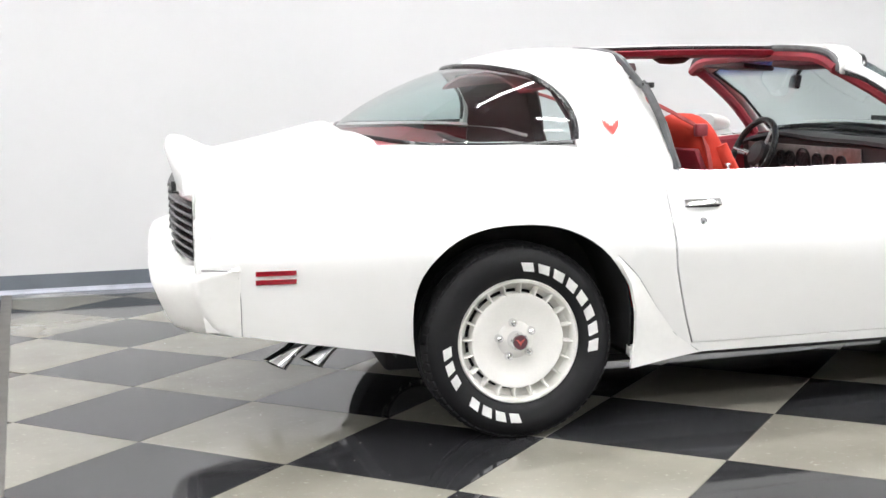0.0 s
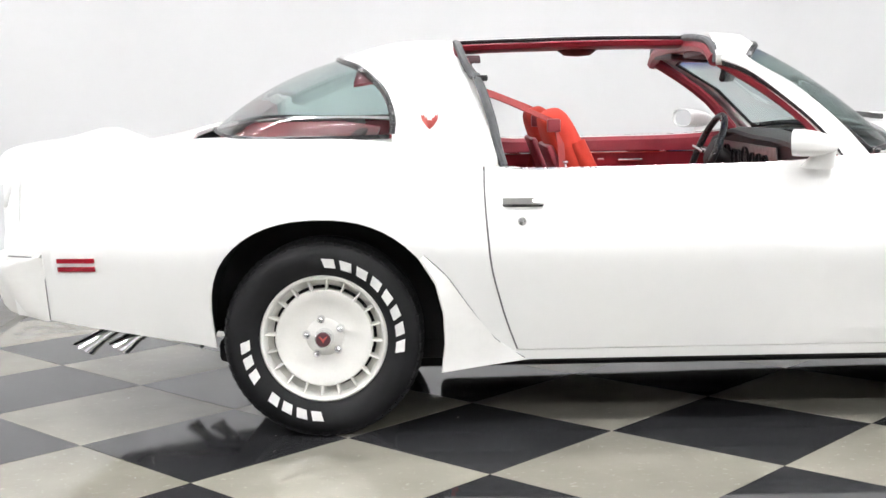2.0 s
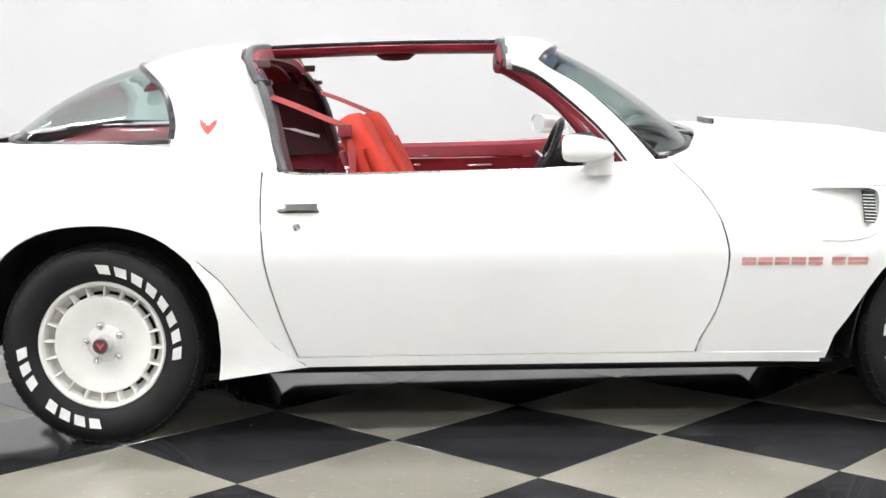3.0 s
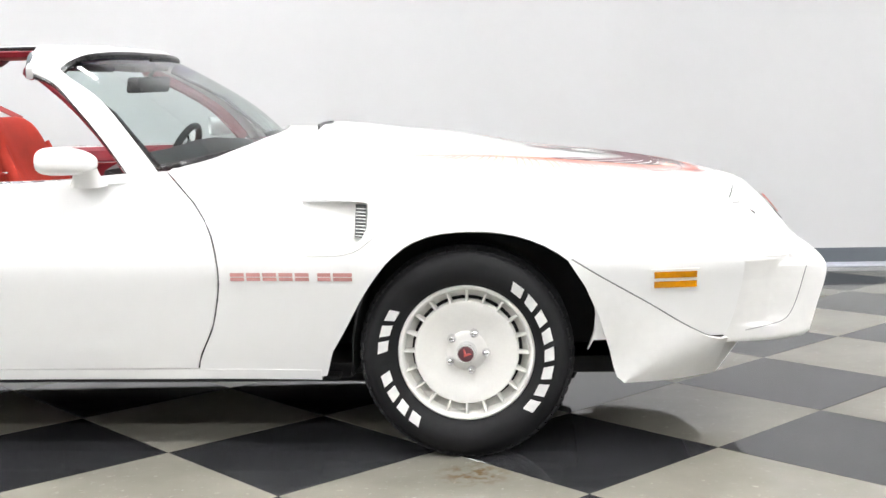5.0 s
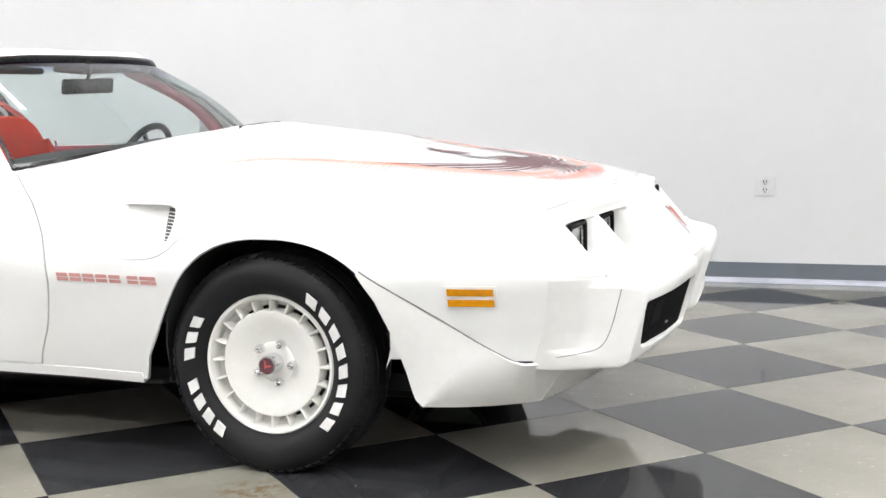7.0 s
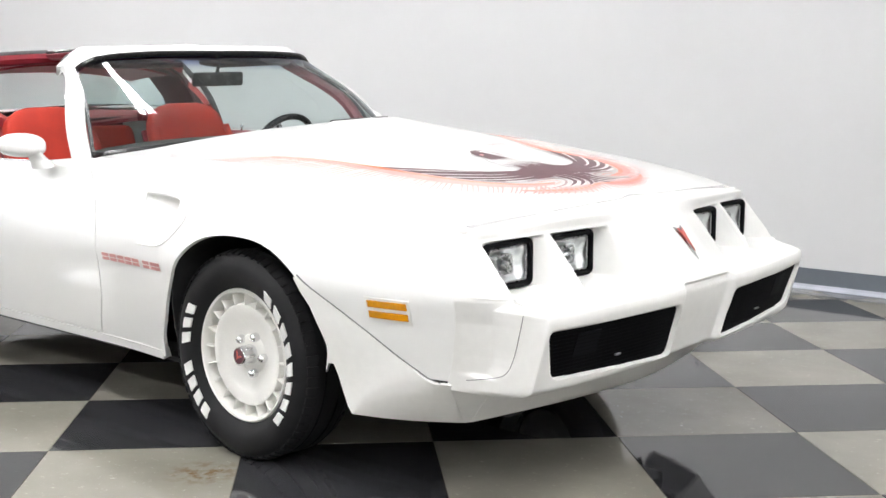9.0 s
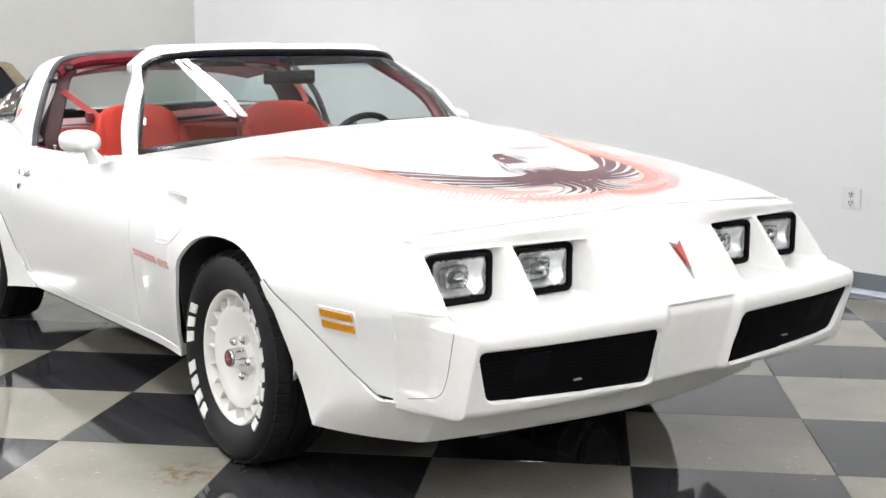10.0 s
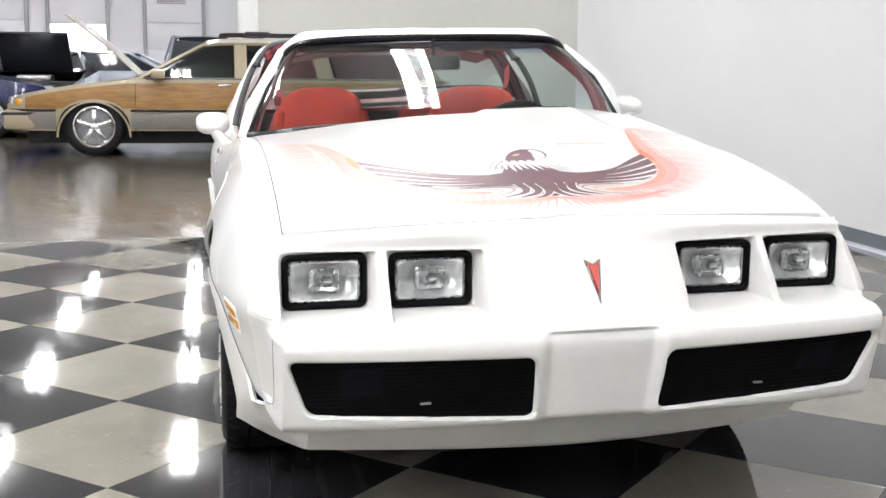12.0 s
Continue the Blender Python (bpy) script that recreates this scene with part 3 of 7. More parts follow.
# front fenders
c2, rx2 = FRONT_ARCH[:2]
xs2 = [2.0 + 0.045 * k for k in range(9)] + [c2 - (ARCH_BACK if k < 14 else rx2) * math.cos(math.pi * k / 28) for k in range(29)] + [3.24, 3.29, 3.34, 3.39, 3.44, 3.49, 3.54, 3.585]
fender_lo = lambda x: 0.262 if x < c2 - ARCH_BACK else (arch(x, FRONT_ARCH) if x < c2 + rx2 else 0.375)
fender_end = lambda z: curve(z, [(0.30, 3.50), (0.45, 3.56), (0.60, 3.585), (0.79, 3.575)])
rows = panel(lambda z: front_gap(z) + 0.0022, fender_end, fender_lo, xs2, lambda x: 0.70)
fenders = both("front_fender", outward(loft(rows)), PAINT, coupe, solid=0.012)

both("corner_filler", box(3.46, 3.565, -0.725, -0.62, 0.70, 0.770, 0.01), FLEX, coupe)

# ---- nose: one flexible cover with lamp pockets and grille openings ----
NOSE_X = [(-0.812, 3.608), (-0.798, 3.668), (-0.780, 3.702), (-0.763, 3.729), (-0.742, 3.757), (-0.693, 3.800), (-0.642, 3.844), (-0.610, 3.868), (-0.596, 3.882),
          (-0.582, 3.892), (-0.565, 3.896), (-0.540, 3.892), (-0.470, 3.872), (-0.400, 3.852), (-0.382, 3.846), (-0.366, 3.826), (-0.352, 3.74)]
SEAM_X = [(0.0, 3.608), (0.03, 3.612), (0.085, 3.632), (0.2, 3.629), (0.4, 3.610), (0.6, 3.573), (0.71, 3.548)]
FACE_BACK = [(0.0, 0.0), (0.06, 0.004), (0.15, 0.031), (0.25, 0.060), (0.35, 0.080), (0.47, 0.097), (0.60, 0.114), (0.72, 0.138)]
BUMPER_BACK = [(0.0, 0.0), (0.16, 0.0), (0.40, 0.012), (0.55, 0.027), (0.66, 0.044), (0.72, 0.058)]
Y_EDGE = 0.714  # where the front turns round to the side
LAMPS = [(0.258, 0.454, 3.645), (0.507, 0.703, 3.619)]  # inner and outer edge, depth of the lens
LAMP_Z = (0.615, 0.742)


def ease(v):
    v = max(0.0, min(1.0, v))
    return v * v * (3 - 2 * v)


def grille_edge(y, z):
    """Distance from the edge of the grille opening, negative inside."""
    r = 0.020
    lo, hi = 0.150 + 0.05 * (z - 0.39), 0.655 + 0.36 * (z - 0.40)
    bot, top = 0.385 + 0.05 * (y - 0.15), 0.533 + 0.012 * (y - 0.15)
    dy = abs(y - (lo + hi) / 2) - (hi - lo) / 2 + r
    dz = abs(z - (bot + top) / 2) - (top - bot) / 2 + r
    return math.hypot(max(dy, 0), max(dz, 0)) + min(max(dy, dz), 0) - r


def nose_base(y, zc):
    """The cover without its openings; zc is the height on the middle line."""
    y = abs(y)
    xc = curve(-zc, NOSE_X)
    face, bump = curve(y, FACE_BACK), curve(y, BUMPER_BACK)
    seam_ = curve(y, SEAM_X) - 3.608
    up = ease((zc - 0.742) / 0.070)
    low = ease((0.616 - zc) / 0.036)
    x = xc - (face * (1 - low) + bump * low) * (1 - up) + seam_ * up
    # the middle of the bumper stands back between the grille boxes
    x -= 0.017 * ease((0.150 - y) / 0.034) * ease((0.594 - zc) / 0.012)
    drop = curve(zc, [(0.742, 0.0), (0.778, 0.012), (0.812, 0.034)]) * (y / 0.7) ** 2
    return x, zc - drop


def nose_front(y, zc):
    x, z = nose_base(y, zc)
    y = abs(y)
    for y0, y1, lens_x in LAMPS:
        m = ease((y - y0 + 0.024) / 0.022) * ease((y1 + 0.011 - y) / 0.009) * ease((z - LAMP_Z[0] + 0.015) / 0.013) * ease((LAMP_Z[1] + 0.010 - z) / 0.008)
        x -= m * max(0.0, x - lens_x + 0.006)
        # opening for the lamp itself, behind its bezel
        x -= 0.080 * ease((y - y0 - 0.002) / 0.006) * ease((y1 - 0.002 - y) / 0.006) * ease((z - LAMP_Z[0] - 0.002) / 0.006) * ease((LAMP_Z[1] - 0.002 - z) / 0.006)
    if z < 0.56:
        x -= 0.030 * ease(0.5 - grille_edge(y, z) / 0.010)
    return x, z


BOX_EDGE = [(0.40, 3.690), (0.412, 3.700), (0.434, 3.727), (0.479, 3.747), (0.532, 3.762), (0.582, 3.775), (0.616, 3.775)]


def turn_corner(xa, ya, xb, wb, slope):
    """Rounded plan curve from the front face at (xa, ya) back along the side to (xb, wb)."""
    ky = wb - slope * (xa - 0.010 - xb)
    p0, p3 = Vector((xa, ya)), Vector((xb, wb))
    k_ = Vector((xa - 0.010, max(ya + 0.012, ky)))
    p1, p2 = p0.lerp(k_, 0.72), p3.lerp(k_, 0.66)
    out = []
    for n_ in range(1, 37):
        t, a = n_ / 36, 1 - n_ / 36
        out.append(p0 * a ** 3 + p1 * 3 * a * a * t + p2 * 3 * a * t * t + p3 * t ** 3)
    return out


def nose_row(zc):
    half = []
    for k in range(153):
        y = Y_EDGE * k / 152
        x, z = nose_front(y, zc)
        half.append((x, y, z))
    xa, ya, z = half[-1]
    xb = fender_end(z)
    wb = side_y(xb, max(0.262, z))
    slope = min(0.24, max(0.08, (side_y(xb - 0.04, max(0.262, z)) - wb) / 0.04))
    box_side = turn_corner(xa, ya, xb, wb, slope)
    body_side = turn_corner(min(xa, nose_front(Y_EDGE, 0.626)[0] + 0.010), ya, xb, wb, slope)
    edge = curve(z, BOX_EDGE)
    for p_, q_ in zip(box_side, body_side):
        w = max(ease((p_[0] - edge) / 0.016 + 0.5), ease((0.404 - z) / 0.012 + 0.5))
        if z > 0.616:
            w = 1.0
        dip = 0.0050 * (1 - w) * ease((p_[0] - xb - 0.02) / 0.12)
        half.append((q_[0] + (p_[0] - q_[0]) * w, q_[1] + (p_[1] - q_[1]) * w - dip, z))
    return [(x, -y, z) for x, y, z in reversed(half)] + half[1:]


# hood with its offset bulge; its front edge follows the nose cover
hrow = []
for k in range(64):
    f = k / 63
    row = []
    for q in range(97):
        y = 0.6975 * (q / 48 - 1)
        x0 = 2.02 - 0.17 * (abs(y) / 0.7) ** 2.2
        x1 = nose_base(y, 0.812)[0] - 0.002
        x = x0 + (x1 - x0) * f
        row.append((x, y, top_z(x, y) + bulge(x, y)))
    hrow.append(row)
hood = cpart("hood", outward(loft(hrow)), PAINT, coupe, "white hood with a large bird-shaped decal and offset bulge", solid=0.012)

levels = [0.812 - 0.0045 * k for k in range(43)] + [0.6185 - 0.0024 * k for k in range(20)] + [0.5705 - 0.0042 * k for k in range(50)] + [0.358, 0.352]
nose_bm = outward(loft([nose_row(z) for z in levels]))
NOSE_TREE = BVHTree.FromBMesh(nose_bm)
cpart("nose_cover", nose_bm, FLEX, coupe, "white flexible nose cover with lamp pockets", solid=0.006, smooth=60)


def frame_ring(x, ya, yb, za, zb, r):
    """A rounded rectangle in a plane across the car."""
    ring = []
    for cy, cz, a0 in ((yb - r, zb - r, 0), (ya + r, zb - r, 1), (ya + r, za + r, 2), (yb - r, za + r, 3)):
        ring += [Vector((x, cy + r * math.cos((a0 + q / 5) * math.pi / 2), cz + r * math.sin((a0 + q / 5) * math.pi / 2))) for q in range(6)]
    return ring


for sgn in (-1, 1):
    for ya, yb, lens_x in LAMPS:
        y0, y1 = (ya, yb) if sgn > 0 else (-yb, -ya)
        z0, z1 = LAMP_Z
        ym = (y0 + y1) / 2
        lamp = thing("headlamp", "rectangular glass headlamp in a black bezel", "headlamp")
        lamp.parent = coupe
        del lamp["category"]
        rings = [frame_ring(lens_x + d, y0 + i_, y1 - i_, z0 + i_, z1 - i_, r_) for d, i_, r_ in ((-0.02, -0.002, 0.018), (0.006, -0.002, 0.018), (0.011, 0.001, 0.017), (0.012, 0.006, 0.016), (0.008, 0.012, 0.012), (-0.008, 0.015, 0.010))]
        cpart("bezel", outward(loft(rings, close_v=True)), MESH_BLACK, lamp, "black bezel")
        cpart("lens_rim", tube(frame_ring(lens_x - 0.001, y0 + 0.017, y1 - 0.017, z0 + 0.017, z1 - 0.017, 0.009), 0.0030, 6, closed=True), STEEL, lamp, "thin bright lens rim")
        ya_, za_, wy, wz = y0 + 0.015, z0 + 0.015, y1 - y0 - 0.030, z1 - z0 - 0.030
        gx = [[(lens_x - 0.002 + 0.007 * (1 - (2 * u - 1) ** 2) * (1 - (2 * v - 1) ** 2) + 0.0006 * (i % 2), ya_ + wy * u, za_ + wz * v) for i, u in enumerate([i / 24 for i in range(25)])] for v in [i / 6 for i in range(7)]]
        cpart("lens", outward(loft(gx)), LAMP_GLASS, lamp, "clear fluted lens")
        bowl = [[(lens_x - 0.050 + 0.044 * min(1, 0.75 * ((2 * u - 1) ** 2 + (2 * v - 1) ** 2)) + 0.0016 * math.sin(u * 44) * math.cos(v * 9), ya_ + wy * u, za_ + wz * v) for u in [i / 40 for i in range(41)]] for v in [i / 20 for i in range(21)]]
        cpart("reflector", outward(loft(bowl)), LENS, lamp, "silvered reflector")
        zc_ = (z0 + z1) / 2
        cpart("bulb", lathe([(0.0, 0.020), (0.010, 0.018), (0.012, 0.0), (0.0, -0.01)], 12, "y", (lens_x - 0.018, ym, zc_)), CHROME, lamp)
        yh, zh = (y1 - y0) * 0.19, (z1 - z0) * 0.22
        shield = [frame_ring(lens_x - d, ym - yh * g_, ym + yh * g_, zc_ - zh * g_, zc_ + zh * g_, 0.012) for d, g_ in ((0.040, 0.90), (0.012, 1.0), (0.010, 0.90), (0.016, 0.62), (0.034, 0.58))]
        cpart("bulb_shield", outward(loft(shield, close_v=True)), STEEL, lamp)
        cpart("bezel_back", box(lens_x - 0.07, lens_x - 0.058, y0, y1, z0, z1), TRIM, lamp)
    # lower grille behind its opening
    grille = thing("grille", "black recessed lower grille mesh", "grille")
    grille.parent = coupe
    del grille["category"]

    def on_grille(y, z, back):
        return nose_base(y, z)[0] - back, sgn * y, z

    rows = [[on_grille(0.146 + 0.05 * (z - 0.39) + (0.513 + 0.31 * (z - 0.40)) * u, z, 0.015) for u in [k / 24 for k in range(25)]] for z in [0.381 + 0.0165 * k for k in range(11)]]
    cpart("backing", outward(loft(rows)), MESH_BLACK, grille, solid=0.006)
    for k in range(14):
        z = 0.396 + 0.0105 * k
        y1 = 0.648 + 0.36 * (z - 0.40)
        cpart("grille_bar", tube([on_grille(0.158 + (y1 - 0.158) * u / 14, z, 0.0135) for u in range(15)], 0.0010, 5), MESH_BLACK, grille)
    lamp_rows = [[on_grille(y, z, 0.0130) for y in (0.50, 0.53, 0.56, 0.59)] for z in (0.455, 0.49, 0.52)]
    cpart("turn_lamp", outward(loft(lamp_rows)), TURN_LENS, grille, "dark turn lamp behind the mesh", solid=0.002)
    cx_ = nose_base(0.40, 0.432)[0] - 0.011
    cpart("grille_clip", box(cx_ - 0.003, cx_ + 0.003, sgn * 0.40 - 0.012, sgn * 0.40 + 0.012, 0.430, 0.434), STEEL, grille, "small bright dash")

# nose emblem: a plain red arrowhead in a chrome rim
em = thing("nose_emblem", "red arrowhead emblem in a chrome rim", "emblem")
em.parent = coupe
del em["category"]
for nm, w_, z_top, z_tip, off, mt in (("rim", 0.021, 0.730, 0.638, 0.004, CHROME), ("inlay", 0.012, 0.722, 0.658, 0.0085, DECAL_RED)):
    bm = bmesh.new()
    fr = [bm.verts.new((curve(-z, NOSE_X) + off, y, z + off)) for y, z in ((-w_, z_top), (0.0, z_top - 0.010), (w_, z_top), (0.0, z_tip))]
    bm.faces.new([fr[0], fr[3], fr[1]])
    bm.faces.new([fr[1], fr[3], fr[2]])
    cpart(nm, outward(bm), mt, em, solid=0.003)

# front air dam below the nose and the four wheel spats
dam = []
for k in range(33):
    y = -0.640 + 1.28 * k / 32
    f = (abs(y) / 0.64) ** 1.6
    dam.append([(3.80 - 0.19 * f, y, 0.368 - 0.004 * f), (3.725 - 0.146 * f, y, 0.318 - 0.002 * f), (3.672 - 0.130 * f, y, 0.262 + 0.003 * f), (3.652 - 0.130 * f, y, 0.246 - 0.010 * f), (3.63 - 0.12 * f, y, 0.244 - 0.010 * f)])
cpart("air_dam", outward(loft(dam)), FLEX, coupe, solid=0.008)


def spat(edge_top, low_rear, low_front, seam, flare, name, curl):
    """A flared deflector: a curved sheet between its seam on the body and its lower edge."""
    rows = []
    for k in range(13):
        s = k / 12
        a = curve_pts(edge_top, s)
        b = curve_pts(seam, s)
        row = []
        for q in range(7):
            t = q / 6
            x, z = lerp(a, b, t)
            out = flare * (1 - t) ** 1.3 * (0.35 + 0.65 * s)
            row.append((x, -(side_y(min(3.4, x), max(0.262, z)) + 0.004 + out), z))
        rows.append(row)
    return loft(rows)


def curve_pts(pts, s):
    f = s * (len(pts) - 1)
    i = min(int(f), len(pts) - 2)
    return lerp(pts[i], pts[i + 1], f - i)


rear_spat = spat([(0.325, 0.604), (0.372, 0.52), (0.394, 0.42), (0.396, 0.32), (0.384, 0.226)], 0, 0, [(0.332, 0.612), (0.405, 0.54), (0.48, 0.43), (0.56, 0.325), (0.662, 0.252)], 0.050, "spat", 0)
a, b = both("rear_wheel_spat", outward(rear_spat), FLEX, coupe, solid=0.010)


def front_spat():
    """Deflector ahead of the front wheel: one taut sheet down to a tip, then a crease where it turns to the air dam."""
    edge = [(3.062, 0.622), (3.110, 0.545), (3.150, 0.452), (3.182, 0.345), (3.194, 0.290), (3.204, 0.260), (3.226, 0.242)]
    seam_ = [(3.070, 0.627), (3.18, 0.556), (3.30, 0.483), (3.395, 0.421), (3.475, 0.377), (3.520, 0.366)]
    tip, crease_top = Vector((3.508, -0.648, 0.234)), Vector((3.540, -0.752, 0.366))
    low = []
    for k in range(13):
        x, z = curve_pts(edge, k / 12)
        low.append(Vector((x, -(side_y(x, max(0.262, z)) + 0.006 + 0.034 * (k / 12) ** 1.2), z)))
    corner_ = low[-1]
    for k in range(1, 9):
        p = corner_.lerp(tip, k / 8)
        low.append(p + Vector((0, 0, -0.006 * math.sin(math.pi * k / 8))))
    rows = []
    for k, a in enumerate(low):
        x, z = curve_pts(seam_, (k / 20) ** 0.9)
        b = Vector((x, -(side_y(min(3.4, x), z) + 0.005), z)) if k < 20 else crease_top
        rows.append([a.lerp(b, q / 8) + Vector((0, -0.010 * math.sin(math.pi * q / 8) * k / 20 * (1 if k < 20 else 0), 0)) for q in range(9)])
    bm = loft(rows)
    front = []
    for k in range(5):
        lo, hi = tip.lerp(Vector((3.522, -0.636, 0.236)), k / 4), crease_top.lerp(Vector((3.612, -0.636, 0.364)), k / 4)
        front.append([lo.lerp(hi, q / 8) for q in range(9)])
    loft(front, bm)
    return outward(bm)


both("front_wheel_spat", front_spat(), FLEX, coupe, solid=0.008)


# fine dark seams where the spats and the rear bumper meet the body
def seam(path, r=0.003):
    pts = spline([(x, 0, z) for x, z in path], 20)
    both("panel_seam", tube([(p.x, -(side_y(min(3.45, p.x), max(0.262, p.z)) + 0.0015), p.z) for p in pts], r * 0.62, 5), SEAM_GREY, coupe)


seam([(0.332, 0.612), (0.405, 0.54), (0.48, 0.43), (0.56, 0.325), (0.655, 0.258)], 0.0035)
seam([(3.070, 0.630), (3.18, 0.559), (3.30, 0.486), (3.395, 0.424), (3.475, 0.379), (3.52, 0.370)], 0.0035)
seam([(-0.898, 0.41), (-0.899, 0.50), (-0.901, 0.580), (-0.910, 0.610), (-0.940, 0.622), (-1.015, 0.626)], 0.0035)

# groove where the bumper box stands out of the nose corner
groove = []
for p_ in spline([(3.775, 0, 0.582), (3.762, 0, 0.532), (3.747, 0, 0.479), (3.727, 0, 0.434), (3.700, 0, 0.412), (3.645, 0, 0.398), (3.595, 0, 0.388)], 24):
    hit = NOSE_TREE.ray_cast(Vector((p_.x, -1.5, p_.z)), Vector((0, 1, 0)))[0]
    if hit:
        groove.append(hit)
# thin grey tube drawn along the groove as its shade
both("panel_seam", tube(groove, 0.0013, 5), SEAM_GREY, coupe)

# ---- roof, pillars and glass ----
ROOF_Z = [(-0.05, 1.255), (0.1, 1.288), (0.3, 1.312), (0.6, 1.324), (1.0, 1.329), (1.35, 1.324), (1.45, 1.316), (1.56, 1.290)]


def gh(x, s, zb, yb):
    """Section of the cabin: s = 0 at the belt, 1 on the roof's middle line."""
    zr = curve(x, ROOF_Z)
    pts = [(yb, zb), (yb - 0.045, zb + 0.12), (0.622, 1.150), (0.570, zr - 0.052), (0.46, zr - 0.026), (0.25, zr - 0.008), (0.0, zr)]
    p = spline([(a, b, 0) for a, b in pts], 24)
    f = s * 24
    i = min(int(f), 23)
    q = p[i].lerp(p[i + 1], f - i)
    return q.x, q.y


# line of the rear glass: upper edge on the roof and sail, lower edge on the deck
GL_TOP = [(0.230, -0.722, 0.992), (0.232, -0.705, 1.055), (0.200, -0.655, 1.135), (0.125, -0.575, 1.205), (0.055, -0.40, 1.236), (0.02, -0.2, 1.250), (0.0, 0.0, 1.254)]
GL_LOW = [(0.225, -0.724, 0.986), (0.02, -0.732, 0.984), (-0.17, -0.722, 0.986), (-0.30, -0.672, 0.992), (-0.385, -0.46, 1.004), (-0.435, -0.22, 1.012), (-0.45, 0.0, 1.014)]
NG = 30
gt, gl = spline(GL_TOP, NG), spline(GL_LOW, NG)
gt += [Vector((p.x, -p.y, p.z)) for p in reversed(gt[:-1])]
gl += [Vector((p.x, -p.y, p.z)) for p in reversed(gl[:-1])]
rows = []
for k, (a, b) in enumerate(zip(gt, gl)):
    out = Vector((-0.45, 0.9 * (1 if a.y > 0 else -1) * abs(a.y) / 0.7, 0.55)).normalized()
    length = (a - b).length
    rows.append([a.lerp(b, t) + out * 0.06 * length * 4 * t * (1 - t) for t in [i / 8 for i in range(9)]])
rear_glass = cpart("rear_window", outward(merge(loft(rows), 0.0008)), BACKLIGHT, coupe, "tinted wraparound rear window")
rear_glass.visible_shadow = False
cpart("rear_window_seal", tube([p + Vector((0.004, 0, 0.002)) for p in gt], 0.011, 6), TRIM, rear_glass, "black rubber seal")
cpart("rear_window_seal", tube([p for p in gl], 0.008, 6), TRIM, rear_glass, "black rubber seal")

# sail panels and rear roof
FRONT_EDGE = [(0.590, 0.880), (0.570, 0.95), (0.549, 1.04), (0.520, 1.14), (0.478, 1.215), (0.44, 1.262), (0.44, 1.32)]
front_x = lambda z: curve(z, [(b, a) for a, b in FRONT_EDGE])
sail = []
half = gt[:NG + 1]
for k in range(NG + 1):
    s = k / NG
    r = half[k]
    y, z = gh(0.46, 0.08 + 0.92 * s ** 0.85, 0.878, 0.757)
    fx = front_x(z)
    y2, z2 = gh(fx, 0.08 + 0.92 * s ** 0.85, 0.878, 0.757)
    row = []
    for q in range(9):
        t = q / 8
        p = Vector((fx, -y2, z2)).lerp(r + Vector((0.004, 0, 0.003)), t)
        swell = 0.028 * math.sin(math.pi * t)
        nrm = Vector((0, -abs(y2) / 0.75, 0.25 + s)).normalized()
        row.append(p + nrm * swell)
    sail.append(row)
sail_bm = loft(sail)
# skirt of the sail down onto the quarter panel
skirt = []
for q in range(9):
    p = Vector(sail[0][q])
    skirt.append([p, Vector((p.x, -curve(p.x, CAR_YS) + 0.004, curve(p.x, CAR_ZS) - 0.006))])
loft(skirt, sail_bm)
SAIL_TREE = BVHTree.FromBMesh(sail_bm)
full = joined(mirrored(sail_bm), sail_bm)
cpart("rear_roof", outward(merge(full, 0.002)), PAINT, coupe, "white rear roof with wide sail panels", solid=0.02)

# windscreen header and front pillars
WS_TOP = [(1.424, -0.556, 1.212), (1.452, -0.522, 1.244), (1.480, -0.450, 1.264), (1.499, -0.26, 1.277), (1.508, 0.0, 1.281)]
WS_LOW = [(1.790, -0.718, 0.912), (1.850, -0.672, 0.919), (1.912, -0.56, 0.932), (1.971, -0.29, 0.948), (1.985, 0.0, 0.952)]
NW = 20
wt, wl = spline(WS_TOP, NW), spline(WS_LOW, NW)
wt += [Vector((p.x, -p.y, p.z)) for p in reversed(wt[:-1])]
wl += [Vector((p.x, -p.y, p.z)) for p in reversed(wl[:-1])]
rows = []
for a, b in zip(wt, wl):
    rows.append([a.lerp(b, t) + Vector((0.03, 0, 0.028)) * 4 * t * (1 - t) * 0.6 for t in [i / 10 for i in range(11)]])
screen = cpart("windscreen", outward(loft(rows)), WINDSCREEN, coupe, "tinted windscreen with a blue shade band")
screen.visible_shadow = False
edge = [p + Vector((0.004, 0, 0.004)) for p in wt]
cpart("windscreen_seal", tube(edge, 0.012, 6), TRIM, screen, "black rubber seal")
for sgn in (0, -1):
    cpart("windscreen_seal", tube([wt[sgn] + Vector((0.004, 0, 0.004)), wt[sgn].lerp(wl[sgn], 0.5) + Vector((0.022, 0, 0.02)), wl[sgn] + Vector((0.004, 0, 0.004))], 0.0075, 6), TRIM, screen, "black rubber seal")
cpart("windscreen_seal", tube([p + Vector((0.004, 0, 0)) for p in wl], 0.012, 6), TRIM, screen, "black rubber seal")

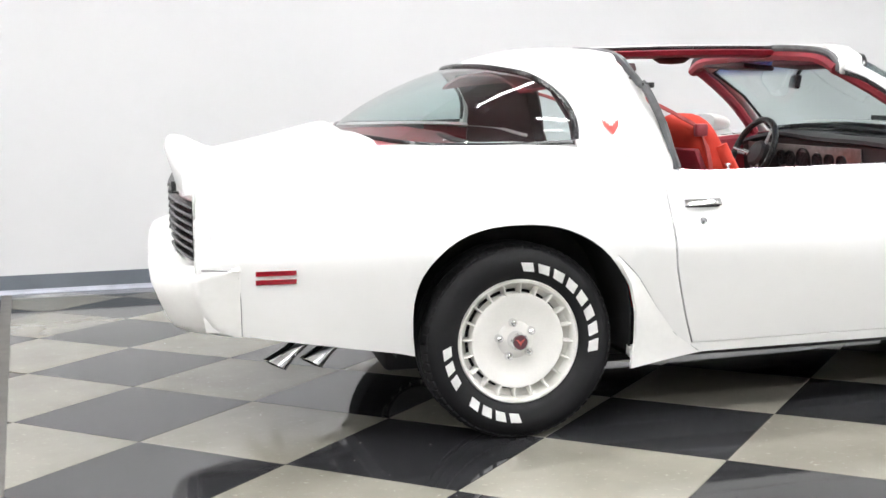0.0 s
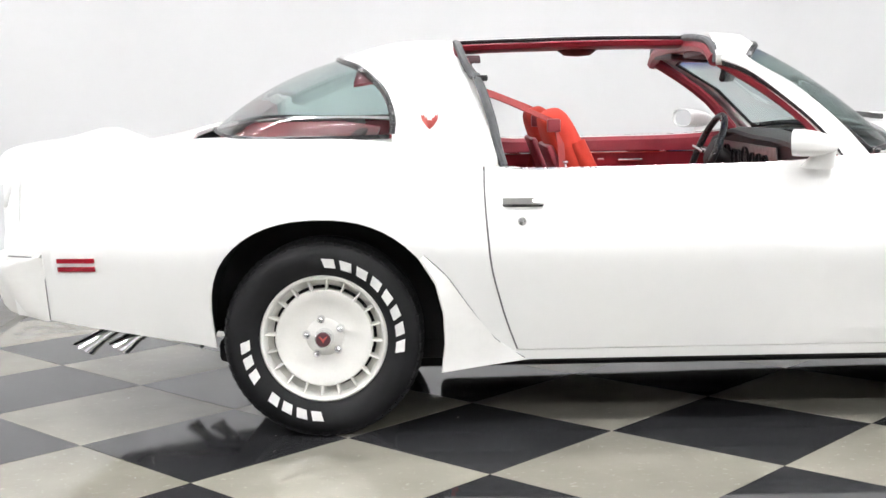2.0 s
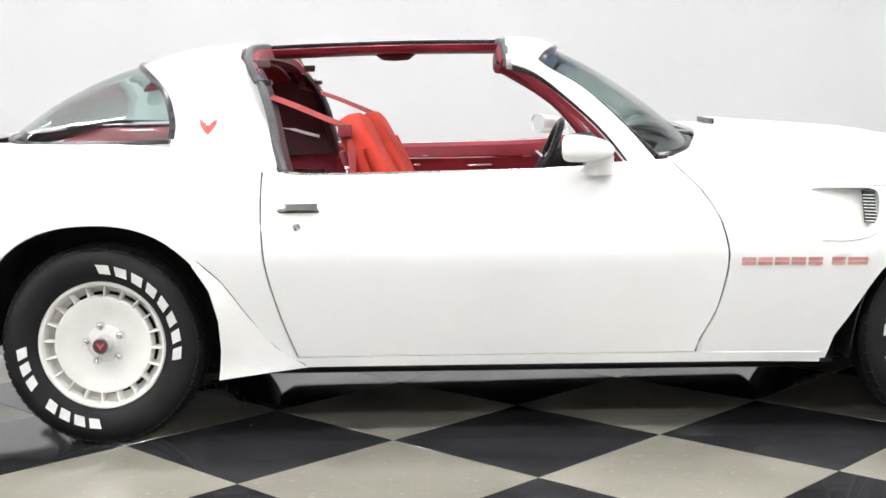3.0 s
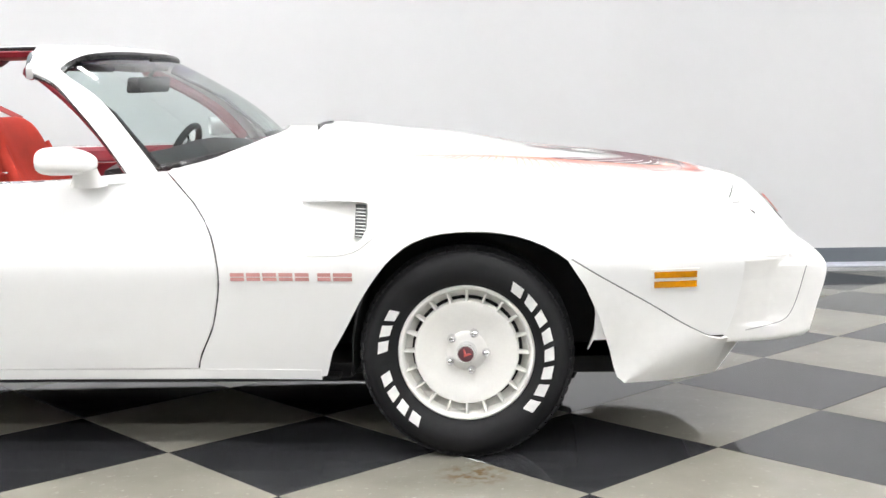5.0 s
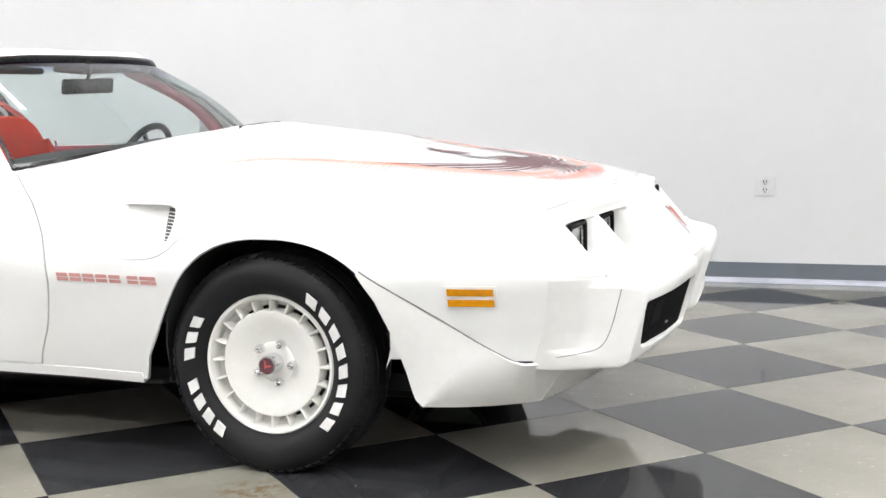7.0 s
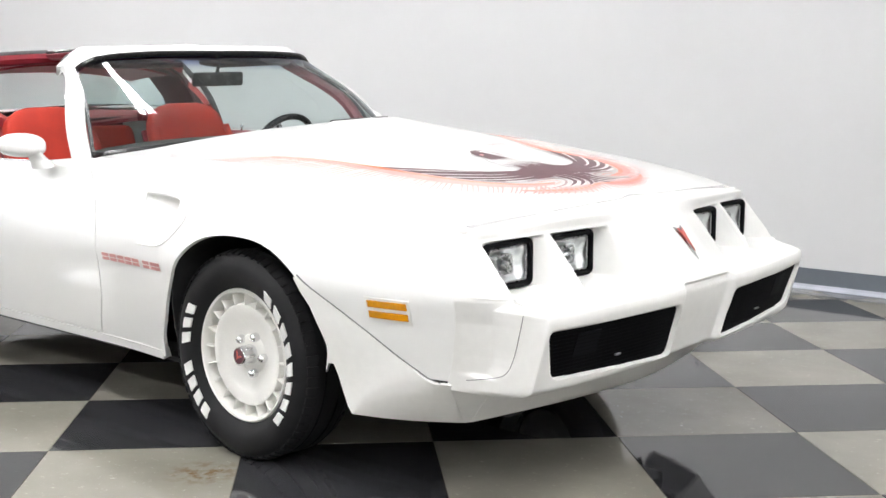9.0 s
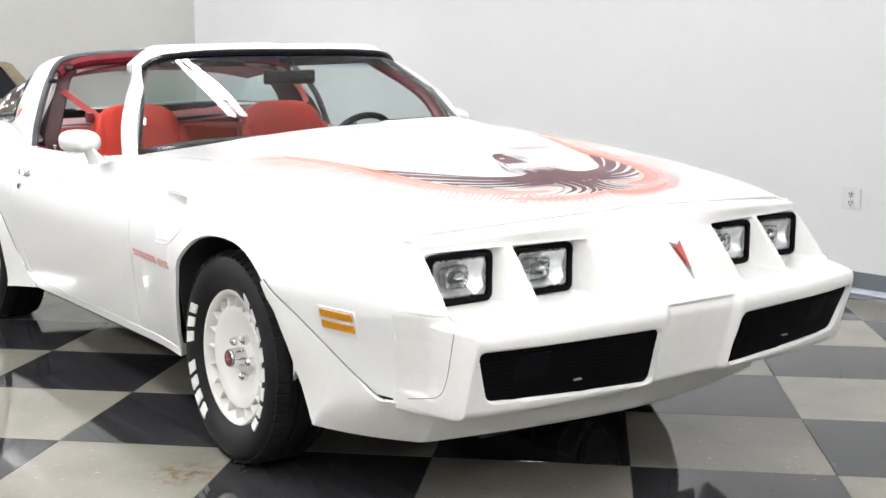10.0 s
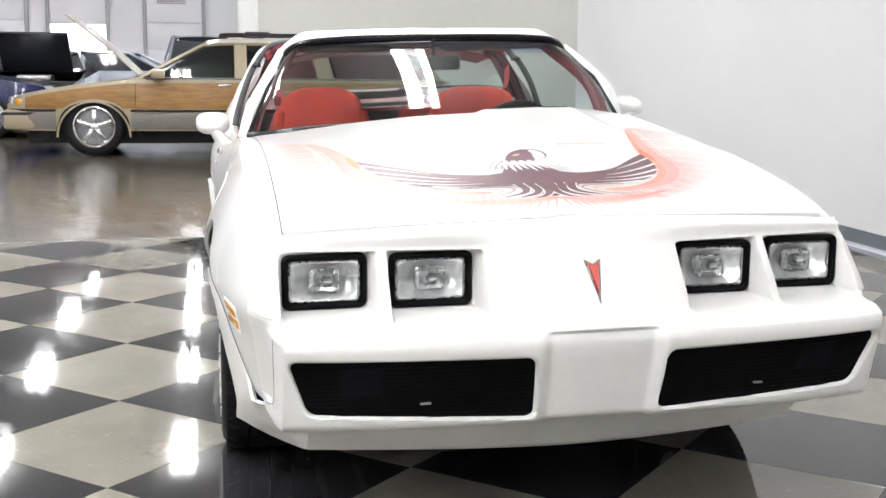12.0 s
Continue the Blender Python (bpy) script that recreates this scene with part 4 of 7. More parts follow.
header = []
for a in wt:
    y = abs(a.y)
    sg = 1 if a.y > 0 else -1
    zr = lambda x: curve(x, ROOF_Z) - 0.012 * (y / 0.46) ** 2 - 0.072 * (max(0, y - 0.44) / 0.115) ** 1.5
    row = [Vector((a.x + 0.002, a.y, a.z + 0.010))]
    for t in (0.3, 0.65, 1.0):
        x = a.x + (1.322 - a.x) * t
        row.append(Vector((x, a.y * (1 + 0.04 * t * (y > 0.4)), max(zr(x), a.z + 0.024) if t < 0.9 else zr(x))))
    row.append(row[-1] + Vector((0, 0, -0.035)))
    header.append(row)
cpart("roof_header", outward(loft(header)), PAINT, coupe, "white roof header over the windscreen", solid=0.02)
# pillar: between the windscreen's side edge and the door glass channel
fr = [Vector((1.792, -0.724, 0.900)), Vector((1.700, -0.690, 1.010)), Vector((1.577, -0.616, 1.130)), Vector((1.462, -0.574, 1.204)), Vector((1.422, -0.556, 1.236))]
re = [Vector((1.706, -0.752, 0.892)), Vector((1.622, -0.722, 1.000)), Vector((1.517, -0.660, 1.105)), Vector((1.418, -0.598, 1.187)), Vector((1.322, -0.566, 1.226))]
prow = []
for a, b in zip(spline(fr, 16), spline(re, 16)):
    m_ = a.lerp(b, 0.5) + Vector((0.01, -0.018, 0.008))
    prow.append([a + Vector((-0.01, 0.012, -0.006)), a, a.lerp(m_, 0.6), m_, m_.lerp(b, 0.6), b, b + Vector((-0.008, 0.02, -0.010))])
both("front_pillar", outward(loft(prow)), PAINT, coupe, "white windscreen pillar", solid=0.012)
# grey and black weatherstrips round the open roof and door
strip = [(1.712, -0.742, 0.888), (1.625, -0.712, 0.998), (1.517, -0.648, 1.102), (1.418, -0.586, 1.180), (1.329, -0.554, 1.212)]
both("pillar_weatherstrip", tube(spline(strip, 14), 0.010, 8), TRIM, coupe, "black door-glass weatherstrip")
strip = [(0.596, -0.742, 0.885), (0.578, -0.728, 0.95), (0.560, -0.700, 1.04), (0.532, -0.664, 1.13), (0.512, -0.636, 1.18)]
both("rear_weatherstrip", tube(spline(strip, 12), 0.015, 8), GREYSEAL, coupe, "worn grey weatherstrip")
strip = [(0.505, -0.634, 1.175), (0.478, -0.606, 1.222), (0.462, -0.55, 1.268), (0.455, -0.40, 1.292), (0.455, -0.12, 1.308)]
both("roof_weatherstrip", tube(spline(strip, 12), 0.014, 8), GREYSEAL, coupe, "worn grey roof weatherstrip")
strip = [(1.327, -0.560, 1.210), (1.325, -0.552, 1.240), (1.317, -0.496, 1.280), (1.311, -0.33, 1.301), (1.307, -0.12, 1.312)]
both("header_weatherstrip", tube(spline(strip, 12), 0.014, 8), GREYSEAL, coupe, "worn grey header weatherstrip")
both("latch_block", box(0.505, 0.552, -0.655, -0.615, 1.160, 1.180, 0.005), TRIM, coupe)

# centre bar of the roof
bar = [[(x, y, curve(x, ROOF_Z) + dz) for y, dz in ((-0.125, -0.028), (-0.13, -0.012), (-0.10, -0.002), (0, 0.004), (0.10, -0.002), (0.13, -0.012), (0.125, -0.028))] for x in [0.42 + 0.08 * k for k in range(13)]]
tbar = cpart("roof_centre_bar", outward(loft(bar)), PAINT, coupe, "white centre bar between the open roof panels", solid=0.008)
for y in (-0.128, 0.128):
    cpart("bar_seal", tube([(x, y, curve(x, ROOF_Z) - 0.012) for x in [0.44 + 0.058 * k for k in range(16)]], 0.008, 6), TRIM, tbar, "black rubber seal")
under = [[(x, y, curve(x, ROOF_Z) - 0.032 + dz) for y, dz in ((-0.138, 0.012), (-0.128, -0.004), (-0.105, -0.010), (0, -0.012), (0.105, -0.010), (0.128, -0.004), (0.138, 0.012))] for x in [0.40 + 0.08 * k for k in range(13)]]
cpart("bar_trim", outward(loft(under)), RED_VINYL, tbar, "red vinyl lining", solid=0.006)
lampdome = lathe([(0.0, -0.03), (0.05, -0.026), (0.075, -0.008), (0.075, 0.0)], 20, "z", (0.92, 0, 1.284))
cpart("dome_lamp", outward(lampdome), RED_DARK, tbar)

# ---- wheels ----
TYRE_R, RIM_R = 0.326, 0.208


def tread_profile():
    return [(0.196, 0.060), (0.205, 0.072), (0.212, 0.082), (0.225, 0.096), (0.250, 0.106), (0.272, 0.109), (0.293, 0.104), (0.308, 0.093), (0.3165, 0.083)]


def wheel_thing(x, y, sgn, parent, turn_deg):
    """Built facing -y, then turned for the other side."""
    w = thing("wheel", "white slotted cast wheel with a raised-white-letter tyre", "wheel")
    del w["category"]
    w.parent = parent
    w.matrix_basis = pose(x, y, TYRE_R - 0.004) @ pose(0, 0, 0, 0, 0, 0 if sgn < 0 else 180) @ pose(0, 0, 0, 0, turn_deg, 0)
    pr = tread_profile()
    full_prof = [(r, -h) for r, h in pr] + [(TYRE_R - 0.003, -0.074), (TYRE_R, -0.06), (TYRE_R, -0.034), (TYRE_R - 0.007, -0.033), (TYRE_R - 0.007, -0.027), (TYRE_R, -0.026), (TYRE_R, 0.026), (TYRE_R - 0.007, 0.027), (TYRE_R - 0.007, 0.033), (TYRE_R, 0.034), (TYRE_R, 0.06), (TYRE_R - 0.003, 0.074)] + [(r, h) for r, h in reversed(pr)]
    tyre = part("tyre", outward(lathe(full_prof, 64)), TYRE, w, "black radial tyre", smooth=35)
    # shoulder blocks
    blocks = bmesh.new()
    for k in range(64):
        a = 2 * math.pi * k / 64
        for s in (-1, 1):
            b = box(-0.011, 0.011, 0.060, 0.0935, 0, 0.006, 0.0)
            for v in b.verts:
                if v.co.y > 0.08:
                    v.co.z -= 0.0115
            joined(blocks, b, pose(0, 0, 0, 0, math.degrees(a), 0) @ Matrix.Translation((0, 0, TYRE_R - 0.0035)) @ Matrix.Diagonal((1, s, 1, 1)))
    tagged(part("tread_block", outward(blocks), TYRE, tyre, smooth=0), kind="stuff")
    # raised white writing: bars the size of its characters, on two arcs
    def bars(start, count, step, r):
        for k in range(count):
            a = start - k * step
            bm = bmesh.new()
            b = box(-0.5, 0.5, -0.004, 0.002, -0.5, 0.5)
            for v in b.verts:
                ang = a + (v.co.x * 0.68 + 0.20 * v.co.z) * step
                rr = r + v.co.z * 0.029
                hh = -curve(rr, [(0.212, 0.082), (0.225, 0.096), (0.250, 0.106), (0.275, 0.109), (0.298, 0.104)])
                v.co = Vector((rr * math.cos(ang), hh + v.co.y, rr * math.sin(ang)))
            joined(bm, b)
            part("letter_bar", outward(bm), TYRE_WHITE, tyre, "raised white bar", smooth=0)
    d = math.radians
    bars(d(84), 8, d(12.8), 0.252)
    bars(d(264), 4, d(11.5), 0.252)
    bars(d(207), 3, d(11.5), 0.252)
    # rim: outer lip, slotted ring, dished face
    lip = [(0.2035, 0.05), (0.209, -0.062), (0.2085, -0.078), (0.204, -0.083), (0.197, -0.081), (0.1935, -0.074), (0.190, -0.058), (0.186, -0.010)]
    rim = part("rim", outward(lathe(lip, 64)), RIM, w, "white painted rim")
    part("slot_backing", outward(lathe([(0.192, -0.040), (0.172, -0.026), (0.170, -0.020)], 48)), RIM, rim)
    # black inner ring paints the shade in the depth of the slots
    part("slot_shadow", outward(lathe([(0.172, -0.021), (0.150, -0.021), (0.15, -0.012)], 48)), UNDER, rim)
    face = [(0.160, -0.014), (0.1605, -0.060), (0.157, -0.066), (0.150, -0.067), (0.120, -0.055), (0.090, -0.044), (0.062, -0.040), (0.058, -0.043), (0.040, -0.045), (0.0, -0.045)]
    part("wheel_face", outward(merge(lathe(face, 56), 0.0004)), RIM, w, "white dished wheel face")
    for k in range(20):
        a = 360 * k / 20
        v = box(-0.0042, 0.0042, -0.070, -0.020, 0.156, 0.196, 0.002, seg=1)
        for q in v.verts:
            if q.co.y < -0.05:
                q.co.x *= 0.75
        part("vane", moved(v, pose(0, 0, 0, 0, a + 4, 0)), RIM, rim)
    hub = part("hub_cap", outward(merge(lathe([(0.030, -0.040), (0.031, -0.052), (0.029, -0.060), (0.029, -0.078), (0.029, -0.090), (0.026, -0.094), (0.0, -0.095)], 32), 0.0004)), CHROME, w, "chrome hub cap")
    part("cap_badge", outward(merge(lathe([(0.023, -0.0945), (0.023, -0.0965), (0.0, -0.097)], 24), 0.0003)), DECAL_DARK, hub, "dark red badge")
    bird = bmesh.new()
    for s in (-1, 1):
        joined(bird, prism([(0, -0.012), (0.004 * s, -0.004), (0.015 * s, 0.010), (0.008 * s, 0.009), (0.0, 0.001)], -0.0985, -0.0965))
    part("badge_mark", bird, DECAL_RED, hub, smooth=0)
    for k in range(5):
        a = math.radians(90 + 72 * k + 10)
        nut = part("lug_nut", outward(merge(lathe([(0.0145, -0.036), (0.0145, -0.052), (0.012, -0.061), (0.005, -0.066), (0.0, -0.0645)], 8, "y", (0.060 * math.cos(a), 0, 0.060 * math.sin(a))), 0.0003)), CHROME, w, "chrome lug nut")
    return w


for x, track, rot in ((0.0, 0.722, 0), (2.750, 0.735, 33)):
    for sgn in (-1, 1):
        wheel_thing(x, sgn * track, sgn, coupe, rot)

# wheel wells and underbody
for ar in (REAR_ARCH, FRONT_ARCH):
    cx, rr, zb, zt = ar
    rows = []
    back_r = ARCH_BACK if cx > 2 else rr
    ring = [(cx - back_r - 0.014, 0.33 if cx < 1 else 0.275)]
    for k in range(17):
        a = math.pi * k / 16
        ring.append((cx - ((back_r if k < 8 else rr) + 0.014) * math.copysign(abs(math.cos(a)) ** (1 / 1.2), math.cos(a)), zb + (zt - zb + 0.014) * abs(math.sin(a)) ** (1 / 1.2)))
    ring.append((cx + rr + 0.014, 0.27 if cx < 1 else 0.31))
    for px, pz in ring:
        rows.append([(px, -(side_y(px, max(0.262, pz)) - 0.016), pz), (px, -0.52, pz)])
    bm = loft(rows)
    bm.verts.ensure_lookup_table()
    fan = [bm.verts[2 * k + 1] for k in range(19)]
    bm.faces.new(fan)
    both("wheel_well", bm, UNDER, coupe, solid=0.006)
floor_pan = box(-0.40, 3.45, -0.52, 0.52, 0.20, 0.28, 0.02)
cpart("floor_pan", floor_pan, UNDER, coupe)
# unseen low block, added to keep the floor under the car dark
cpart("exhaust_tunnel", box(0.2, 3.1, -0.34, 0.34, 0.125, 0.22, 0.03), UNDER, coupe)
both("frame_rail", box(0.43, 2.38, -0.68, -0.50, 0.230, 0.28, 0.01), UNDER, coupe)
# unseen block on the left, added to cut the wall's reflection in the floor
cpart("exhaust_box", box(0.37, 2.38, 0.28, 0.60, 0.078, 0.20, 0.03), UNDER, coupe)
cpart("front_axle", tube([(2.75, -0.66, 0.30), (2.75, 0.66, 0.30)], 0.03, 8), UNDER, coupe)
cpart("rear_axle", tube([(0.0, -0.66, 0.33), (0.0, 0.66, 0.33)], 0.045, 10), UNDER, coupe)
cpart("radiator_shroud", box(3.38, 3.56, -0.58, 0.58, 0.30, 0.74, 0.02), UNDER, coupe)
cpart("engine_bay_pan", box(2.2, 3.06, -0.40, 0.40, 0.170, 0.60, 0.03), UNDER, coupe)
# unseen block below the nose, added to darken the floor there
cpart("splash_pan", box(3.04, 3.50, -0.44, 0.44, 0.188, 0.32, 0.03), UNDER, coupe)
cpart("boot_floor", box(-1.02, -0.40, -0.73, 0.73, 0.43, 0.60, 0.03), UNDER, coupe)

# ---- tail: spoiler, lamp panel, bumper, tailpipes ----
sp = []
SPAN = 0.688
for k in range(49):
    f = -1 + 2 * k / 48
    y = SPAN * f
    zc_ = 0.978 - 0.012 * f * f - 0.016 * abs(f) ** 8
    xr = -1.100 + 0.026 * f * f + 0.016 * abs(f) ** 8
    d0, d1 = top_z(-0.82, abs(y)) + 0.003, top_z(-0.89, abs(y)) + 0.004
    sp.append([(-0.82, y, d0), (-0.875, y, d1 + 0.002), (-0.925, y, d1 + 0.20 * (zc_ - d1)), (-0.97, y, d1 + 0.56 * (zc_ - d1)), (-1.01, y, d1 + 0.86 * (zc_ - d1)), (xr + 0.040, y, zc_ - 0.002), (xr + 0.016, y, zc_), (xr + 0.004, y, zc_ - 0.005),
               (xr, y, zc_ - 0.014), (xr + 0.010, y, zc_ - 0.05), (xr + 0.022, y, 0.890), (xr + 0.034, y, 0.845)])
for e, sg in ((0, -1), (-1, 1)):
    edge_, caps = sp[e], []
    for n_ in range(1, 6):
        a_ = math.pi / 2 * n_ / 5
        row = []
        for x, _, z in edge_:
            zs_ = min(z - 0.002, curve(x, CAR_ZS) - 0.015)
            ys_ = side_y(max(-1.02, x), zs_) + 0.0015
            row.append((x, sg * (SPAN + (ys_ - SPAN) * math.sin(a_)), zs_ + (z - zs_) * math.cos(a_)))
        caps.append(row)
    sp = caps[::-1] + sp if e == 0 else sp + caps
cpart("rear_spoiler", outward(loft(sp)), PAINT, coupe, "white ducktail spoiler", solid=0.006)

TAILX = lambda y: -0.986 - 0.078 * (1 - (y / 0.78) ** 2)
tp = [[(TAILX(y), y, z) for z in (0.61, 0.66, 0.74, 0.82, 0.875)] for y in [-0.775 + 1.55 * k / 24 for k in range(25)]]
cpart("tail_panel", outward(loft(tp)), PAINT, coupe, solid=0.01)
ret = [[(-1.016, -side_y(-1.02, z) + 0.001, z), (-1.026, -side_y(-1.02, z) + 0.004, z), (-1.030, -0.752, z), (-1.028, -0.735, z), (-1.020, -0.716, z), (TAILX(0.70) + 0.004, -0.708, z)] for z in (0.60, 0.66, 0.72, 0.78, 0.84, 0.87)]
both("tail_return", outward(loft(ret)), PAINT, coupe, solid=0.004)
for sgn in (-1, 1):
    lamp = thing("tail_lamp", "dark red tail lamp behind black louvres", "tail lamp")
    lamp.parent = coupe
    del lamp["category"]
    ys = [sgn * (0.20 + 0.50 * k / 10) for k in range(11)]
    cpart("lens", outward(loft([[(TAILX(y) - 0.008, y, z) for z in (0.655, 0.74, 0.822)] for y in ys])), RED_LENS, lamp, solid=0.008)
    for k in range(7):
        z = 0.650 + 0.0272 * k
        rows = [[(TAILX(y) - 0.010, y, z), (TAILX(y) - 0.034, y, z - 0.004), (TAILX(y) - 0.034, y, z + 0.006), (TAILX(y) - 0.010, y, z + 0.010)] for y in ys]
        cpart("louvre", outward(loft(rows, close_v=True)), TRIM, lamp)
    for y in (0.195, 0.704):
        cpart("lamp_end", box(TAILX(y) - 0.020, TAILX(y), sgn * y - 0.006, sgn * y + 0.006, 0.645, 0.828, 0.002), TRIM, lamp)

REAR_X = -0.898
rl = [(-0.968, 0.624), (-1.06, 0.626), (-1.140, 0.616), (-1.166, 0.604), (-1.176, 0.586), (-1.172, 0.550), (-1.150, 0.490), (-1.128, 0.440), (-1.112, 0.420), (-1.075, 0.406)]
brow = []
for xc, z in rl:
    w_, row = side_y(REAR_X, z) + 0.003, []
    plan = [(xc, 0.0), (xc, 0.30), (xc + 0.008, 0.52), (xc + 0.030, 0.625), (min(REAR_X - 0.03, xc + 0.105), w_ - 0.058), (min(REAR_X - 0.02, xc + 0.150), w_ - 0.012), (REAR_X - 0.015, w_ - 0.001), (REAR_X, w_)]
    half_ = [(p_.x, p_.y, z) for p_ in spline([(a, b, 0) for a, b in plan], 42)]
    brow.append([(x, -y, z) for x, y, z in reversed(half_)] + half_[1:])
cpart("rear_bumper", outward(loft(brow)), FLEX, coupe, "white flexible rear bumper cover", solid=0.01)
for sgn in (-1, 1):
    for x0 in (-0.80, -0.685):
        p0, p1 = Vector((x0 + 0.10, sgn * 0.70, 0.372)), Vector((x0, sgn * 0.755, 0.308))
        tip = bmesh.new()
        rows = []
        d = (p1 - p0).normalized()
        s_ = d.cross(Vector((0, 0, 1))).normalized()
        t_ = s_.cross(d)
        for rad, f in ((0.027, 0.0), (0.029, 0.55), (0.030, 1.0), (0.026, 1.0), (0.025, 0.4)):
            rows.append([p0.lerp(p1, f) + s_ * math.cos(q * math.pi / 9) * rad * 1.05 + t_ * math.sin(q * math.pi / 9) * rad * 0.8 + Vector((-0.02 * math.sin(q * math.pi / 9) * (f == 1.0), 0, 0)) for q in range(18)])
        pipe = cpart("tailpipe", outward(loft(rows, close_v=True)), CHROME, coupe, "chrome slash-cut tailpipe tip", solid=0.002)
    cpart("exhaust_pipe", tube([(-0.70, sgn * 0.69, 0.38), (-0.5, sgn * 0.5, 0.36), (-0.3, sgn * 0.42, 0.30)], 0.028, 8), UNDER, coupe)

# ---- side lamps, handles, mirrors, vents ----


def on_side(x, z, out=0.0):
    return Vector((x, -(side_y(x, z) + out), z))


def side_patch(x0, x1, z0, z1, out=0.004, nx=6, nz=3):
    return loft([[on_side(x0 + (x1 - x0) * i / nx, z0 + (z1 - z0) * j / nz, out) for j in range(nz + 1)] for i in range(nx + 1)])


for z0, z1 in ((0.602, 0.617), (0.574, 0.589)):
    both("rear_side_marker", outward(side_patch(-0.852, -0.727, z0, z1, 0.005)), RED_LENS, coupe, "red side marker lens", solid=0.004)
bez = side_patch(3.306, 3.449, 0.522, 0.590, 0.003)
both("marker_bezel", outward(bez), FLEX, coupe, solid=0.006)
for z0, z1 in ((0.563, 0.582), (0.533, 0.552)):
    both("front_side_marker", outward(side_patch(3.314, 3.441, z0, z1, 0.006)), AMBER, coupe, "amber side marker lens", solid=0.004)

hb = bmesh.new()
p = on_side(0.652, 0.770)
box(0.587, 0.718, p.y - 0.008, p.y + 0.012, 0.756, 0.780, 0.005, hb)
grip = box(0.585, 0.720, p.y - 0.022, p.y - 0.002, 0.763, 0.787, 0.004)
for v in grip.verts:
    if v.co.z > 0.775:
        v.co.y += 0.012
dh = both("door_handle", grip, CHROME, doors[0], "chrome pull-up door handle")
dh[1].parent = doors[1]
for o, d in zip(both("handle_recess", hb, TRIM, doors[0]), doors):
    o.parent = d
lk = lathe([(0.0, -0.008), (0.011, -0.007), (0.014, -0.002), (0.014, 0.004)], 16, "y", (0.648, -side_y(0.648, 0.712), 0.712))
for o, d in zip(both("door_lock", outward(lk), STEEL, doors[0]), doors):
    o.parent = d

# mirrors: bullet head on a slim foot
head = []
for k in range(17):
    s = k / 16
    x = 1.505 + 0.143 * s
    r = math.sqrt(max(0.0, 1 - max(0, (s - 0.12) / 0.88) ** 2.1)) * (1 if s > 0.05 else 0.96)
    head.append([(x, -0.850 + 0.068 * r * math.copysign(abs(math.cos(a)) ** 0.75, math.cos(a)), 0.948 - 0.01 * s + 0.043 * r * math.copysign(abs(math.sin(a)) ** 0.75, math.sin(a))) for a in [2 * math.pi * q / 24 for q in range(24)]])
hbm = loft(head, close_v=True)
for v in hbm.verts:
    v.co.x += 0.42 * (v.co.y + 0.850) * max(0.0, (1.648 - v.co.x) / 0.143)
mirrors = both("door_mirror", outward(merge(hbm, 0.0005)), PAINT, coupe, "white bullet-shaped door mirror", solid=0.004)
ms = bmesh.new()
ring = [(1.512 + 0.40 * 0.061 * math.copysign(abs(math.cos(a)) ** 0.75, math.cos(a)), -0.850 + 0.061 * math.copysign(abs(math.cos(a)) ** 0.75, math.cos(a)), 0.948 + 0.037 * math.copysign(abs(math.sin(a)) ** 0.75, math.sin(a))) for a in [2 * math.pi * q / 24 for q in range(24)]]
ms.faces.new([ms.verts.new(p) for p in ring])
for o, d in zip(both("mirror_glass", outward(ms), MIRROR, mirrors[0], solid=0.002), mirrors):
    o.parent = d
foot = []
for k in range(9):
    s = k / 8
    cx, cy, cz = lerp((1.605, -0.846, 0.922), (1.600, -0.805, 0.868), s)
    rx_, ry_ = 0.040 + 0.020 * s ** 2, 0.022 + 0.014 * s ** 2
    foot.append([(cx + rx_ * math.cos(a), cy + ry_ * math.sin(a), cz + 0.2 * ry_ * math.sin(a)) for a in [2 * math.pi * q / 14 for q in range(14)]])
for o, d in zip(both("mirror_foot", outward(loft(foot, close_v=True)), PAINT, mirrors[0]), mirrors):
    o.parent = d

# fender air vent: a pocket that deepens towards the front, black louvre on its rear-facing wall
VENT = [(2.262, 0.806), (2.34, 0.807), (2.42, 0.806), (2.452, 0.802), (2.464, 0.79), (2.466, 0.762), (2.458, 0.720), (2.438, 0.686), (2.405, 0.666), (2.35, 0.659), (2.275, 0.657)]
vp = [(p_.x, p_.z) for p_ in spline([(a, 0, b) for a, b in VENT], 24)]


def vent_shape(grow, out):
    bm = bmesh.new()
    deep = lambda x: -0.004 - 0.055 * max(0.0, min(1.0, (x - 2.262) / 0.19)) ** 0.8
    cx, cz = 2.36, 0.735
    ring_o, ring_i = [], []
    for x, z in vp:
        x, z = cx + (x - cx) * grow, cz + (z - cz) * grow
        ring_o.append(bm.verts.new(on_side(x, z, out)))
        ring_i.append(bm.verts.new(on_side(x, z, deep(x) * grow)))
    n = len(vp)
    for k_ in range(n):
        bm.faces.new([ring_o[k_], ring_o[(k_ + 1) % n], ring_i[(k_ + 1) % n], ring_i[k_]])
    bm.faces.new(ring_i)
    return bm, ring_o


